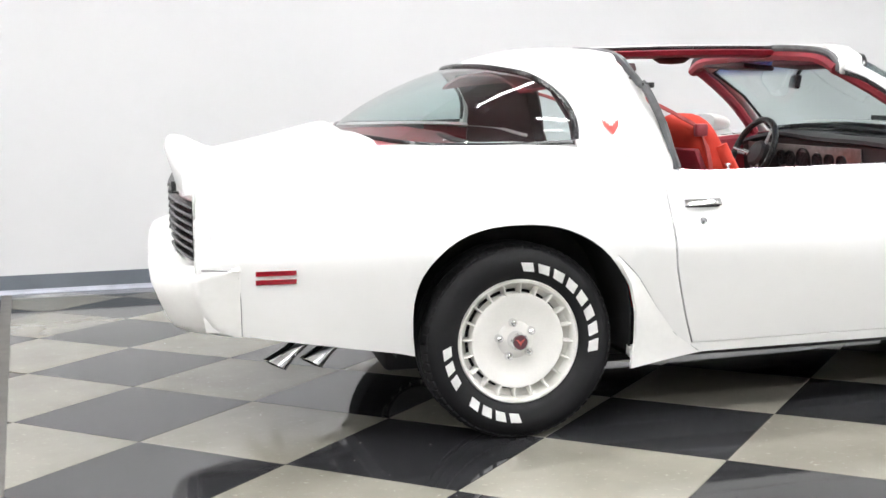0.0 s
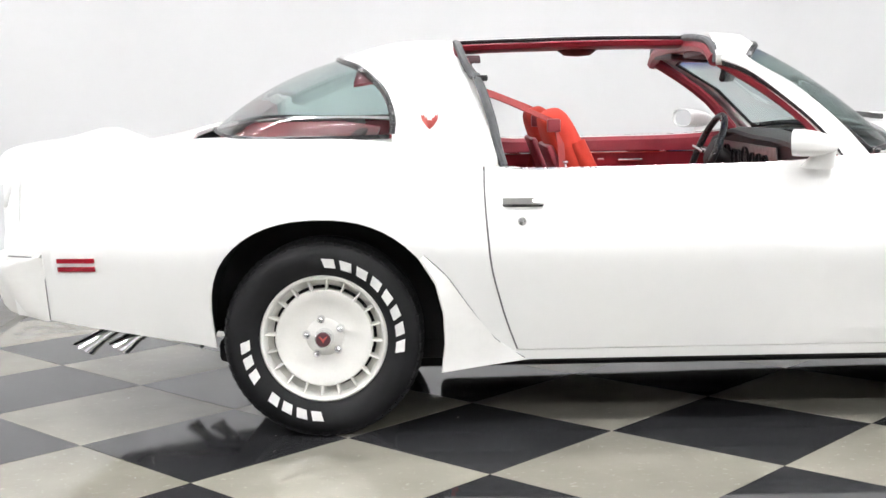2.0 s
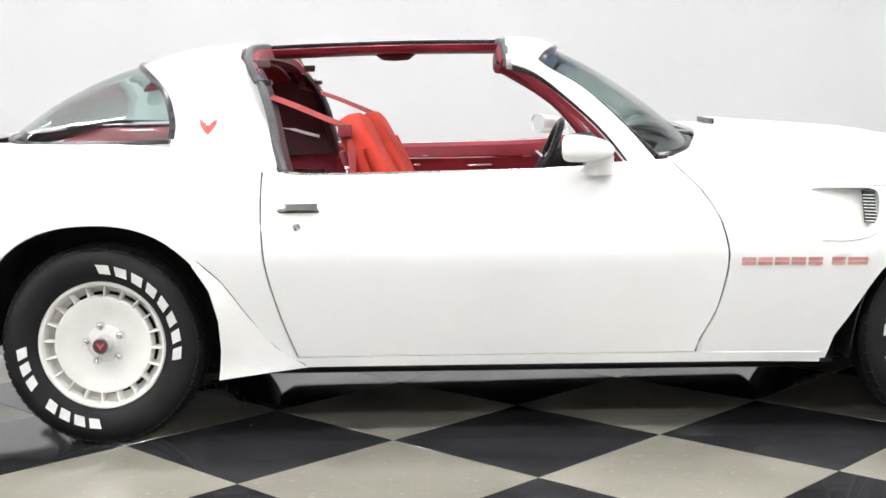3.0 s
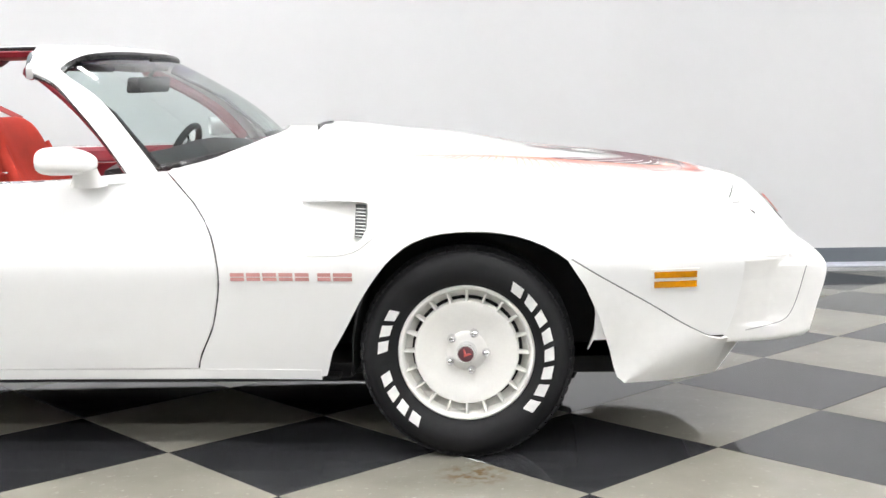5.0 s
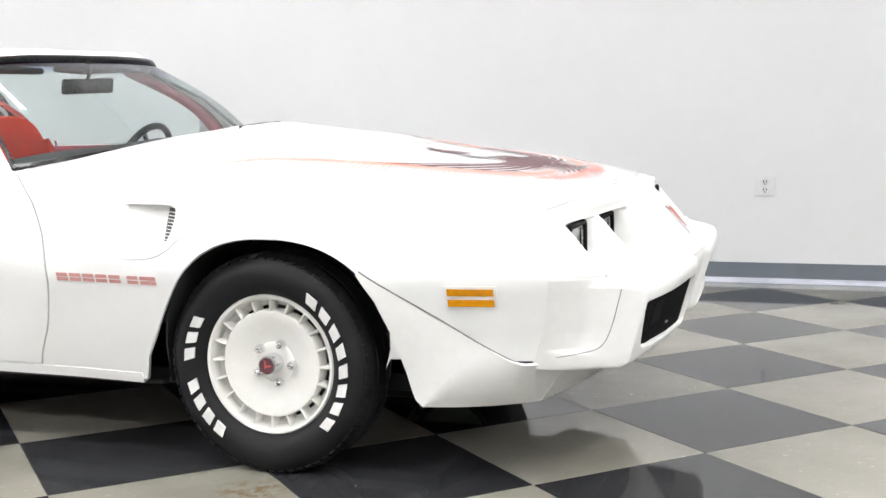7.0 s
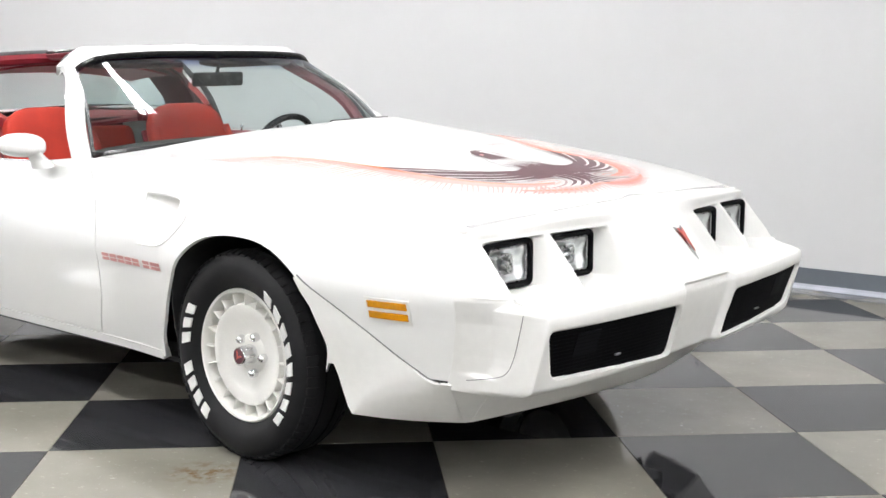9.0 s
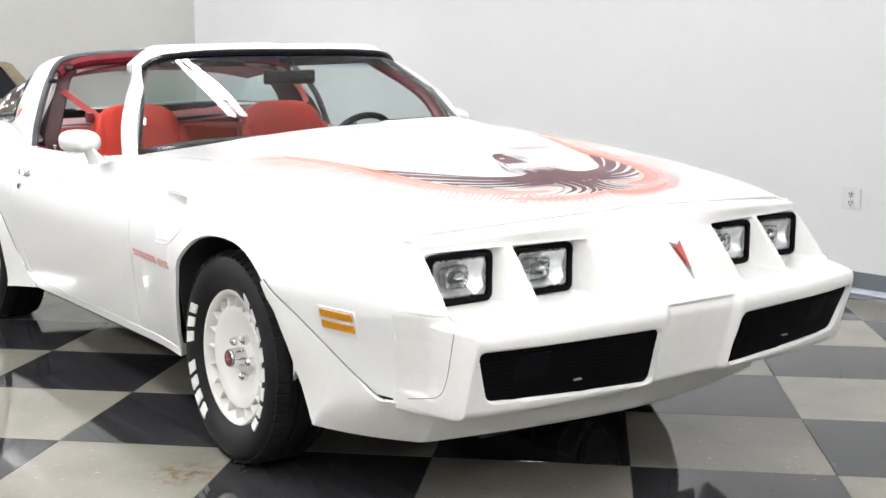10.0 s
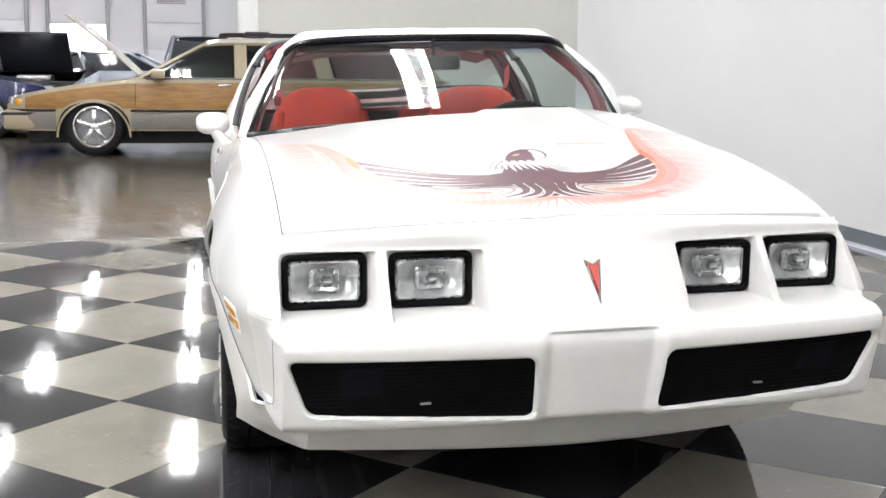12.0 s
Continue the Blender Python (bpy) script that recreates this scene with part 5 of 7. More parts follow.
for fd, sgn in zip(fenders, (-1, 1)):
    tool, ring_o = vent_shape(1.0, 0.03)
    tool.faces.new(ring_o)
    bmesh.ops.triangulate(tool, faces=tool.faces)
    for v in tool.verts:
        v.co = Vector((v.co.x, v.co.y * -sgn, v.co.z + CAR_LEAN * v.co.y * -sgn))
    cut(fd, tool)
    liner, _ = vent_shape(1.006, -0.002)
    if sgn > 0:
        liner = mirrored(liner)
    pocket = cpart("fender_vent", outward(liner), FLEX, fd, "white recessed fender air vent")
    for o in (pocket,):
        bmv = bmesh.new()
    lo = loft([[on_side(2.424, z, -0.034), on_side(2.4585, z, -0.016)] for z in (0.698, 0.74, 0.794)])
    if sgn > 0:
        lo = mirrored(lo)
    bmv.free()
    cpart("vent_louvre", lo, TRIM, pocket, "black louvre", solid=0.003)
    for q in range(9):
        z = 0.704 + 0.0098 * q
        sl = tube([on_side(2.425, z, -0.031), on_side(2.4575, z, -0.013)], 0.0016, 5)
        cpart("louvre_slat", mirrored(sl) if sgn > 0 else sl, FLEX, pocket)

    lip = [on_side(p_.x, p_.z, 0.0006) for p_ in spline([(2.255, 0, 0.813), (2.36, 0, 0.815), (2.47, 0, 0.814), (2.512, 0, 0.808), (2.521, 0, 0.79), (2.520, 0, 0.755), (2.508, 0, 0.728), (2.468, 0, 0.690), (2.425, 0, 0.662), (2.37, 0, 0.651), (2.28, 0, 0.650)], 50)]
    bead = tube(lip, 0.0030, 6)
    cpart("vent_rim", mirrored(bead) if sgn > 0 else bead, FLEX, pocket)

# bars that stand for the red side lettering, and the small emblem on the sail
for side_k, sgn in enumerate((-1, 1)):
    for k, (x0, x1) in enumerate([(2.040 + 0.0505 * q, 2.040 + 0.0505 * q + 0.043) for q in range(5)] + [(2.312, 2.352), (2.360, 2.418)]):
        for z0, z1, xa, xb in ((0.5865, 0.598, x0, x1), (0.573, 0.5835, x0, x1)):
            bm = side_patch(xa, xb, z0, z1, 0.002, 2, 1)
            if sgn > 0:
                bm = mirrored(bm)
            cpart("side_decal_bar", outward(bm), DECAL_SIDE, coupe, "muted red decal bar", solid=0.001)
for s in (-1, 1):
    e = bmesh.new()
    for m_ in (-1, 1):
        pts = [(0.0, -0.034), (0.012 * m_, -0.024), (0.032 * m_, 0.004), (0.038 * m_, 0.032), (0.028 * m_, 0.020), (0.026 * m_, 0.030), (0.018 * m_, 0.012), (0.012 * m_, 0.016), (0.008 * m_, 0.002), (0.0, 0.006)]
        joined(e, prism([(0.358 + 0.78 * a, 1.034 + 0.78 * b) for a, b in pts], -0.001, 0.001))
    for v in e.verts:
        hit = SAIL_TREE.ray_cast(Vector((v.co.x, -2.0, v.co.z)), Vector((0, 1, 0)))[0]
        v.co.y += hit.y - 0.002
    if s > 0:
        e = mirrored(e)
    cpart("sail_emblem", e, DECAL_RED, coupe, "small red bird-shaped emblem", smooth=0)

# cowl, wipers and bulge opening
cowl = [[(1.95 + 0.10 * t - 0.175 * (abs(y) / 0.7) ** 2.2, y, top_z(2.0, y) - 0.022) for t in (-0.6, 0, 1, 1.5)] for y in [0.70 * (k / 16 - 1) for k in range(33)]]
cpart("cowl_panel", outward(loft(cowl)), TRIM, coupe, "black cowl grille", solid=0.006)
for y0, y1 in ((-0.52, 0.02), (0.02, 0.55)):
    cpart("wiper", tube([(2.0 - 0.1 * (abs(y0) / 0.7) ** 2, y0, 0.925), (1.965, (y0 + y1) / 2, 0.945), (1.975 - 0.1 * (abs(y1) / 0.7) ** 2, y1, 0.935)], 0.006, 6), TRIM, coupe, "black wiper")
bv = [[(x, y, top_z(x, y) + 0.034 + h) for h in (-0.006, 0.004, 0.014, 0.0215)] for x, y in [(2.149 - 0.010 * (1 - ((y - 0.27) / 0.15) ** 2), y) for y in [0.12 + 0.025 * k for k in range(13)]]]
cpart("bulge_gauge", outward(loft(bv)), TRIM, hood, "black gauge panel in the rear of the bulge", solid=0.006)
both("belt_trim", tube([on_side(x, curve(x, CAR_ZS), -0.004) + Vector((0, 0.006, 0.004)) for x in [0.60 + 0.06 * k for k in range(20)]], 0.006, 6), STEEL, coupe, "bright belt moulding")

# ---- hood decal: a printed bird with spread wings, its feathers laid on the hood ----
def on_hood(x, y, lift):
    return x, y, top_z(x, y) + bulge(x, y) + lift


def between(a, b, material, lift, name="decal_feather", n=26, m=7, parent=None, label=""):
    """A printed patch between two curves of (x, y) points."""
    pa, pb = spline([(x, y, 0) for x, y in a], n), spline([(x, y, 0) for x, y in b], n)
    rows = [[on_hood(*p_.lerp(q_, k / m).xy, lift) for k in range(m + 1)] for p_, q_ in zip(pa, pb)]
    return cpart(name, outward(loft(rows)), material, parent or hood, label)


def feather(path, w0, w1, material, lift=0.0018, n=14, mid_w=None):
    """A tapered stripe lying on the hood along (x, y) points."""
    pts = spline([(a, b, 0) for a, b in path], n)
    rows = []
    for i, p_ in enumerate(pts):
        a, b = pts[max(0, i - 1)], pts[min(n, i + 1)]
        d = (b - a).normalized()
        s = i / n
        w = w0 + (w1 - w0) * s
        if mid_w:
            w += mid_w * math.sin(math.pi * s)
        side_ = Vector((-d.y, d.x, 0)) * w / 2
        rows.append([on_hood(v.x, v.y, lift) for v in (p_ - side_, p_ - side_ * 0.5, p_, p_ + side_ * 0.5, p_ + side_)])
    return cpart("decal_feather", outward(loft(rows)), material, hood)


OUT = [(2.44, 0.690), (2.70, 0.692), (2.94, 0.690), (3.12, 0.650), (3.28, 0.572), (3.40, 0.470), (3.47, 0.380), (3.53, 0.290)]
RIM_LINE = [(2.585, 0.540), (2.72, 0.505), (2.85, 0.482), (2.975, 0.464), (3.10, 0.455), (3.20, 0.434), (3.28, 0.404), (3.36, 0.346), (3.42, 0.258), (3.445, 0.16)]
WING_TOP = [(2.990, 0.450), (3.10, 0.366), (3.225, 0.262), (3.275, 0.150), (3.258, 0.085), (3.245, 0.0)]
WING_LOW = [(2.998, 0.452), (3.11, 0.440), (3.20, 0.418), (3.27, 0.388), (3.345, 0.325), (3.388, 0.235), (3.392, 0.14), (3.40, 0.0)]
for m_ in (-1, 1):
    k_ = 1.0 if m_ < 0 else 0.90
    F = lambda pts: [(x, y * m_ * k_) for x, y in pts]
    out_l, rim_l = spline([(a, b, 0) for a, b in OUT], 60), spline([(a, b, 0) for a, b in RIM_LINE], 60)
    # airbrushed rim: from a wide mist to a narrow bright line
    for wide, material, lift, sh in ((0.120, DECAL_MIST, 0.0008, 1.0), (0.088, DECAL_BLUSH, 0.0010, 0.8), (0.058, DECAL_HAZE, 0.0012, 0.55), (0.038, DECAL_PALE, 0.0014, 0.25), (0.014, DECAL_ORANGE, 0.0018, 0.0)):
        feather(F([(x + 0.010 * sh, y + 0.034 * sh) for x, y in RIM_LINE]), 0.003, 0.010, material, lift, 40, wide)
    # fine straight barbs from the rim outwards
    for k in range(46):
        a, b = out_l[int(1 + k * 1.26)], rim_l[int(1 + k * 1.26)]
        mid_ = a.lerp(b, 0.5)
        feather(F([(a.x, a.y), (mid_.x + 0.004, mid_.y), (b.x, b.y)]), 0.0036, 0.0062, DECAL_ORANGE if k < 18 else (DECAL_HAZE if k % 2 else DECAL_PALE), 0.0016, 6)
    feather(F([(2.92, 0.473), (2.975, 0.466), (3.04, 0.462), (3.10, 0.456)]), 0.004, 0.005, DECAL_HOT, 0.0022, 8, 0.022)
    # the dark wing, slit by pale gaps into fingers
    between(F(WING_TOP), F(WING_LOW), DECAL_DARK, 0.0022)
    for path, w in (([(3.060, 0.446), (3.150, 0.365), (3.235, 0.275)], 0.009), ([(3.145, 0.436), (3.215, 0.365), (3.280, 0.275), (3.305, 0.215)], 0.012), ([(3.225, 0.412), (3.275, 0.350), (3.320, 0.272), (3.338, 0.195)], 0.014),
                    ([(3.300, 0.370), (3.335, 0.310), (3.360, 0.240), (3.366, 0.160)], 0.013), ([(3.365, 0.300), (3.383, 0.245), (3.388, 0.175)], 0.012)):
        feather(F(path), w, 0.001, DECAL_WHITE, 0.0028, 14, 0.003)
    # curled ends under the wing root
    feather(F([(3.398, 0.235), (3.402, 0.150), (3.418, 0.098), (3.452, 0.112), (3.478, 0.165), (3.482, 0.23)]), 0.006, 0.003, DECAL_LINE, 0.0026, 18, 0.003)
    feather(F([(3.418, 0.215), (3.424, 0.140), (3.446, 0.135), (3.462, 0.19)]), 0.003, 0.002, DECAL_ORANGE, 0.0026, 16, 0.002)
    for path, w in (([(3.380, 0.075), (3.430, 0.066), (3.465, 0.084), (3.490, 0.142)], 0.026), ([(3.385, 0.045), (3.440, 0.036), (3.474, 0.055), (3.497, 0.100)], 0.026), ([(3.390, 0.014), (3.448, 0.010), (3.484, 0.026), (3.505, 0.060)], 0.026)):
        feather(F(path), w + 0.010, 0.004, DECAL_WHITE, 0.0024, 16, 0.006)
        feather(F(path), w, 0.002, DECAL_DARK, 0.0028, 16, 0.004)
    # flames and spikes below the wing
    for wide, material, lift in ((0.085, DECAL_MIST, 0.0008), (0.055, DECAL_BLUSH, 0.0010), (0.030, DECAL_HAZE, 0.0012), (0.009, DECAL_ORANGE, 0.0018)):
        feather(F([(3.452, 0.34), (3.496, 0.25), (3.516, 0.165), (3.518, 0.095), (3.508, 0.04), (3.500, 0.0)]), 0.004, 0.010, material, lift, 20, wide)
    for k in range(14):
        y0 = 0.010 + 0.020 * k
        x0 = 3.512 - 0.00035 * k * k
        feather(F([(x0, y0), (x0 + 0.030, y0 * 1.08 + 0.006), (x0 + 0.066 - 0.002 * k, y0 * 1.2 + 0.018)]), 0.009, 0.002, DECAL_PALE if k % 2 else DECAL_HAZE, 0.0020, 6)
# body and tail root
between([(3.30, -0.10), (3.40, -0.090), (3.455, -0.055), (3.492, -0.010)], [(3.30, 0.10), (3.40, 0.085), (3.455, 0.045), (3.492, -0.002)], DECAL_DARK, 0.0021, n=14)
# head: neck, pale hooked beak in a dark outline, crest and a ruff of pale spikes
bird = between([(3.262, -0.088), (3.17, -0.058), (3.09, -0.036), (3.01, -0.012), (2.955, 0.018), (2.926, 0.050)], [(3.262, 0.078), (3.17, 0.050), (3.10, 0.052), (3.04, 0.060), (2.975, 0.072), (2.928, 0.070)], DECAL_DARK, 0.0026, "hood_decal", 20, 7, None, "large coral and charcoal bird decal across the hood")
feather([(2.930, 0.066), (2.936, 0.092), (2.972, 0.108), (3.020, 0.104), (3.064, 0.086)], 0.006, 0.002, DECAL_DARK, 0.0027, 14, 0.004)
feather([(2.950, 0.074), (2.972, 0.088), (3.010, 0.086)], 0.022, 0.004, DECAL_WHITE, 0.0030, 8, 0.004)
feather([(3.020, 0.004), (3.006, 0.018), (2.994, 0.030)], 0.004, 0.004, DECAL_PALE, 0.0034, 6, 0.014)
for k in range(12):
    y0 = -0.096 + 0.0175 * k
    for w_, material, lift in ((0.026, DECAL_DARK, 0.0030), (0.017, DECAL_WHITE, 0.0034)):
        feather([(3.098 + 0.020 * (k % 2), y0 * 0.62), (3.180, y0 + 0.002), (3.252 - 0.014 * (k % 3), y0 * 1.16 + 0.006)], w_ * 0.8, 0.002, material, lift, 8, w_ * 0.25)
# arc of small grey marks beside the head
for k in range(13):
    y0 = 0.186 + 0.0120 * k
    feather([(2.844 - 0.0006 * k, y0 - 0.003), (2.862 - 0.0006 * k, y0 + 0.003), (2.882 - 0.0006 * k, y0 - 0.001)], 0.002, 0.002, DECAL_LINE, 0.0020, 6, 0.003)

# ---- cabin ----
cpart("cabin_floor", box(0.64, 1.92, -0.70, 0.70, 0.27, 0.31), RED_DARK, coupe, "dark red carpet")
cpart("firewall", box(1.90, 1.93, -0.68, 0.68, 0.30, 0.90), UNDER, coupe)
tray = [[(x, y, 0.968 if x < 0.12 else 0.94) for y in [-0.66 + 0.165 * k for k in range(9)]] for x in (-0.44, -0.25, -0.05, 0.12)]
cpart("parcel_shelf", outward(loft(tray)), RED_VINYL, coupe, "red parcel shelf", solid=0.02)
cpart("rear_bulkhead", box(0.03, 0.08, -0.50, 0.50, 0.30, 0.95, 0.01), RED_DARK, coupe)

# inner side panels by the rear seat and inner sail linings
side_in = [[(x, -(curve(x, CAR_YS) - 0.045), z) for z in (0.765 if x < 0.59 else 0.30, 0.79, 0.84, curve(x, CAR_ZS) - 0.01)] for x in [0.05 + 0.055 * k for k in range(11)]]
both("quarter_trim", outward(loft(side_in)), RED_VINYL, coupe, "dark red moulded trim", solid=0.01)
lin = []
for k in range(13):
    s = k / 12
    z = 0.83 + 0.39 * s
    fx = front_x(z) - 0.012
    yy = 0.688 - 0.10 * max(0, (z - 0.93)) / 0.3 - 0.06 * max(0, (z - 1.18)) / 0.08
    lin.append([(fx + 0.038, -(yy - 0.052), z), (fx, -yy, z), ((fx + 0.20) / 2 + 0.02, -(yy - 0.01), z), (max(0.10, 0.245 - 0.5 * max(0, z - 1.05)), -(yy - 0.005), z)])
both("sail_lining", outward(loft(lin)), RED_DARK, coupe, "maroon sail panel lining", solid=0.012)
roofin = [[(x, y, curve(x, ROOF_Z) - 0.06 - 0.07 * (abs(y) / 0.54) ** 2.5) for y in [-0.54 + 0.09 * k for k in range(13)]] for x in (0.10, 0.2, 0.3, 0.43)]
cpart("headlining", outward(loft(roofin)), RED_VINYL, coupe, "red headlining", solid=0.01)
cpart("header_lining", tube(spline([(1.325, -0.553, 1.218), (1.322, -0.42, 1.264), (1.322, 0.0, 1.285), (1.322, 0.42, 1.264), (1.325, 0.553, 1.218)], 20), 0.025, 8), RED_VINYL, coupe, "red header lining")
cpart("rear_opening_lining", tube(spline([(0.475, -0.585, 1.20), (0.45, -0.45, 1.262), (0.45, 0.0, 1.285), (0.45, 0.45, 1.262), (0.475, 0.585, 1.20)], 20), 0.029, 8), RED_VINYL, coupe, "red roof lining")
both("pillar_lining", tube(spline([(1.70, -0.700, 0.90), (1.60, -0.660, 1.02), (1.488, -0.600, 1.12), (1.378, -0.542, 1.198), (1.328, -0.522, 1.228)], 12), 0.024, 8), RED_VINYL, coupe, "red pillar lining")
for y in (-0.33, 0.33):
    cpart("sun_visor", moved(box(-0.075, 0.075, -0.19, 0.19, -0.012, 0.012, 0.010), pose(1.378, y * 0.92, 1.242, 0, 6, 0)), RED_DARK, coupe, "red sun visor")

# doors' inner panels with armrest, belt roll and lock knob
for dd, sgn in zip(doors, (-1, 1)):
    rows = []
    for k in range(12):
        x = 0.60 + 0.112 * k
        ys = curve(x, CAR_YS)
        rows.append([(x, sgn * (ys - 0.028), curve(x, CAR_ZS) - 0.002), (x, sgn * (ys - 0.050), curve(x, CAR_ZS) + 0.004), (x, sgn * (ys - 0.075), curve(x, CAR_ZS) - 0.012), (x, sgn * (ys - 0.082), 0.815), (x, sgn * (ys - 0.070), 0.795), (x, sgn * (ys - 0.070), 0.66), (x, sgn * (ys - 0.12), 0.64), (x, sgn * (ys - 0.12), 0.60), (x, sgn * (ys - 0.06), 0.57), (x, sgn * (ys - 0.05), 0.31)])
    cpart("inner_panel", outward(loft(rows)), RED_VINYL, dd, "dark red vinyl door panel", solid=0.006)
    cpart("chrome_strip", tube([(x, sgn * (curve(x, CAR_YS) - 0.088), 0.806) for x in (0.66, 1.1, 1.5, 1.75)], 0.004, 6), CHROME, dd, "chrome trim strip")
    cpart("lock_knob", outward(merge(lathe([(0.005, 0.0), (0.005, 0.018), (0.010, 0.022), (0.009, 0.028), (0.0, 0.029)], 12, "z", (0.80, sgn * 0.715, curve(0.8, CAR_ZS))), 0.0003)), CHROME, dd, "chrome lock knob")
    cpart("inner_handle", box(1.18, 1.29, sgn * 0.668 - 0.008, sgn * 0.668 + 0.008, 0.765, 0.778, 0.004), CHROME, dd, "chrome inner handle")


def bucket_seat(y):
    s = thing("bucket_seat", "red velour bucket seat with a tall backrest", "seat")
    del s["category"]
    s.parent = coupe
    cush = box(0.96, 1.46, y - 0.245, y + 0.245, 0.40, 0.56, 0.05, seg=3)
    for v in cush.verts:
        v.co.z += 0.05 * (v.co.x - 0.96)
    cpart("cushion", cush, RED_CLOTH, s)
    rows = []
    for k in range(21):
        t = 1 - (1 - k / 20) ** 1.5
        cx, cz = 1.02 - 0.250 * t, 0.47 + 0.588 * t
        dome = math.sqrt(max(0.0, 1 - max(0, (t - 0.76) / 0.24) ** 4))
        w = (0.245 - 0.058 * t) * (0.12 + 0.88 * dome)
        th = (0.074 - 0.024 * t) * (0.15 + 0.85 * math.sqrt(dome))
        row = []
        for q in range(28):
            a = 2 * math.pi * q / 28
            cc, ss = math.cos(a), math.sin(a)
            yy = w * math.copysign(abs(cc) ** 0.5, cc)
            xx = th * math.copysign(abs(ss) ** 0.7, ss)
            if ss > 0:
                xx += 0.024 * dome * max(0.0, abs(yy) / w - 0.55) / 0.45 * ss ** 0.5
            row.append((cx + xx * 0.92, y + yy, cz + xx * 0.38))
        rows.append(row)
    bm = loft(rows, close_v=True)
    bm.verts.ensure_lookup_table()
    bm.faces.new([bm.verts[20 * 28 + q] for q in range(28)])
    cpart("backrest", outward(bm), RED_CLOTH, s, "red velour backrest", smooth=60)
    cpart("backrest_shell", moved(box(-0.012, 0.012, -0.20, 0.20, -0.24, 0.22, 0.010), pose(0.845, y, 0.735, 0, -22, 0)), RED_VINYL, s, "red vinyl seat back shell")
    for sg in (-1, 1):
        cpart("backrest_bolster", tube([(1.04, y + sg * 0.21, 0.55), (0.94, y + sg * 0.215, 0.75), (0.86, y + sg * 0.19, 0.95)], lambda t: 0.045 - 0.02 * t, 10), RED_CLOTH, s)
    cpart("belt_guide", box(0.755, 0.80, y - 0.215, y - 0.185, 0.985, 1.03, 0.006), RED_VINYL, s)
    cpart("release_lever", box(0.985, 1.01, y + 0.252, y + 0.262, 0.86, 0.868, 0.002), CHROME, s)
    return s


bucket_seat(-0.35)
bucket_seat(0.37)
rs = thing("rear_seat", "red velour rear bench seat in two buckets", "seat")
del rs["category"]
rs.parent = coupe
for y in (-0.33, 0.33):
    cpart("seat_back", moved(box(-0.06, 0.06, -0.19, 0.19, -0.27, 0.27, 0.05, seg=3), pose(0.20, y * 0.95, 0.68, 0, -16, 0)), RED_CLOTH, rs)
    cpart("seat_cushion", box(0.20, 0.66, y - 0.17, y + 0.17, 0.36, 0.50, 0.05, seg=3), RED_CLOTH, rs)
cpart("rear_console", box(0.12, 0.66, -0.07, 0.07, 0.34, 0.66, 0.03), RED_VINYL, rs)

# belts: from the sail lining to the seat shoulder and to the floor
for sgn in (-1, 1):
    cpart("seat_belt", ribbon(spline([(0.47, sgn * 0.60, 1.150), (0.60, sgn * 0.575, 1.100), (0.70, sgn * 0.55, 1.055), (0.79, sgn * 0.52, 1.015)], 10), (0, 0.8, 0.6), 0.030, 0.003), BELT, coupe, "red seat belt")
    cpart("seat_belt", ribbon(spline([(0.79, sgn * 0.52, 1.015), (0.80, sgn * 0.585, 0.86), (0.74, sgn * 0.62, 0.55), (0.70, sgn * 0.63, 0.32)], 10), (0.8, 0.6, 0), 0.030, 0.003), BELT, coupe, "red seat belt")
    cpart("belt_anchor", box(0.455, 0.485, sgn * 0.60 - 0.012, sgn * 0.60 + 0.012, 1.14, 1.20, 0.006), RED_DARK, coupe)
    cpart("roof_latch", moved(box(-0.035, 0.035, -0.006, 0.006, -0.014, 0.014, 0.004), pose(0.50, sgn * 0.55, 1.235, 20 * sgn, 0, 30)), RED_DARK, coupe, "dark roof latch plate")

# dash, wheel, console
db = thing("dashboard", "black padded dashboard with a metal gauge panel", "dashboard")
del db["category"]
db.parent = coupe
rows = []
for k in range(15):
    y = -0.68 + 1.36 * k / 14
    hump = 0.02 * math.exp(-((y - 0.37) / 0.22) ** 2) - 0.035 * (abs(y) / 0.68) ** 3
    rows.append([(1.88, y, 0.90), (1.78, y, 0.942 + hump), (1.66, y, 0.948 + hump), (1.605, y, 0.940 + hump), (1.600, y, 0.926 + hump), (1.625, y, 0.915 + hump), (1.64, y, 0.74), (1.60, y, 0.66), (1.66, y, 0.56)])
cpart("pad", outward(loft(rows)), DASH, db, "black dash pad", solid=0.02)
cpart("gauge_panel", moved(box(-0.004, 0.004, -0.44, 0.44, -0.066, 0.066, 0.003), pose(1.618, 0.16, 0.838, 0, -5, 0)), DASH_FACE, db, "engine-turned metal panel")
for y, r in ((0.52, 0.034), (0.42, 0.05), (0.31, 0.034), (0.24, 0.034), (0.14, 0.05), (0.03, 0.032), (-0.06, 0.032), (-0.15, 0.03)):
    g_ = lathe([(0.0, 0.0), (r * 0.9, 0.0), (r * 0.93, -0.010), (r, -0.010), (r, 0.004)], 24, "y")
    cpart("gauge", moved(outward(g_), pose(1.611, y, 0.842) @ Matrix.Rotation(math.radians(-90), 4, "Z")), TRIM, db, "round black gauge")
sw = thing("steering_wheel", "black padded three-spoke steering wheel", "steering wheel")
del sw["category"]
sw.parent = coupe
SWM = pose(1.515, 0.395, 0.868, 0, 0, 0) @ Matrix.Rotation(math.radians(-66), 4, "Y")
ring = tube([(0.155 * math.cos(a), 0.155 * math.sin(a), 0) for a in [2 * math.pi * k / 36 for k in range(36)]], 0.0145, 10, closed=True)
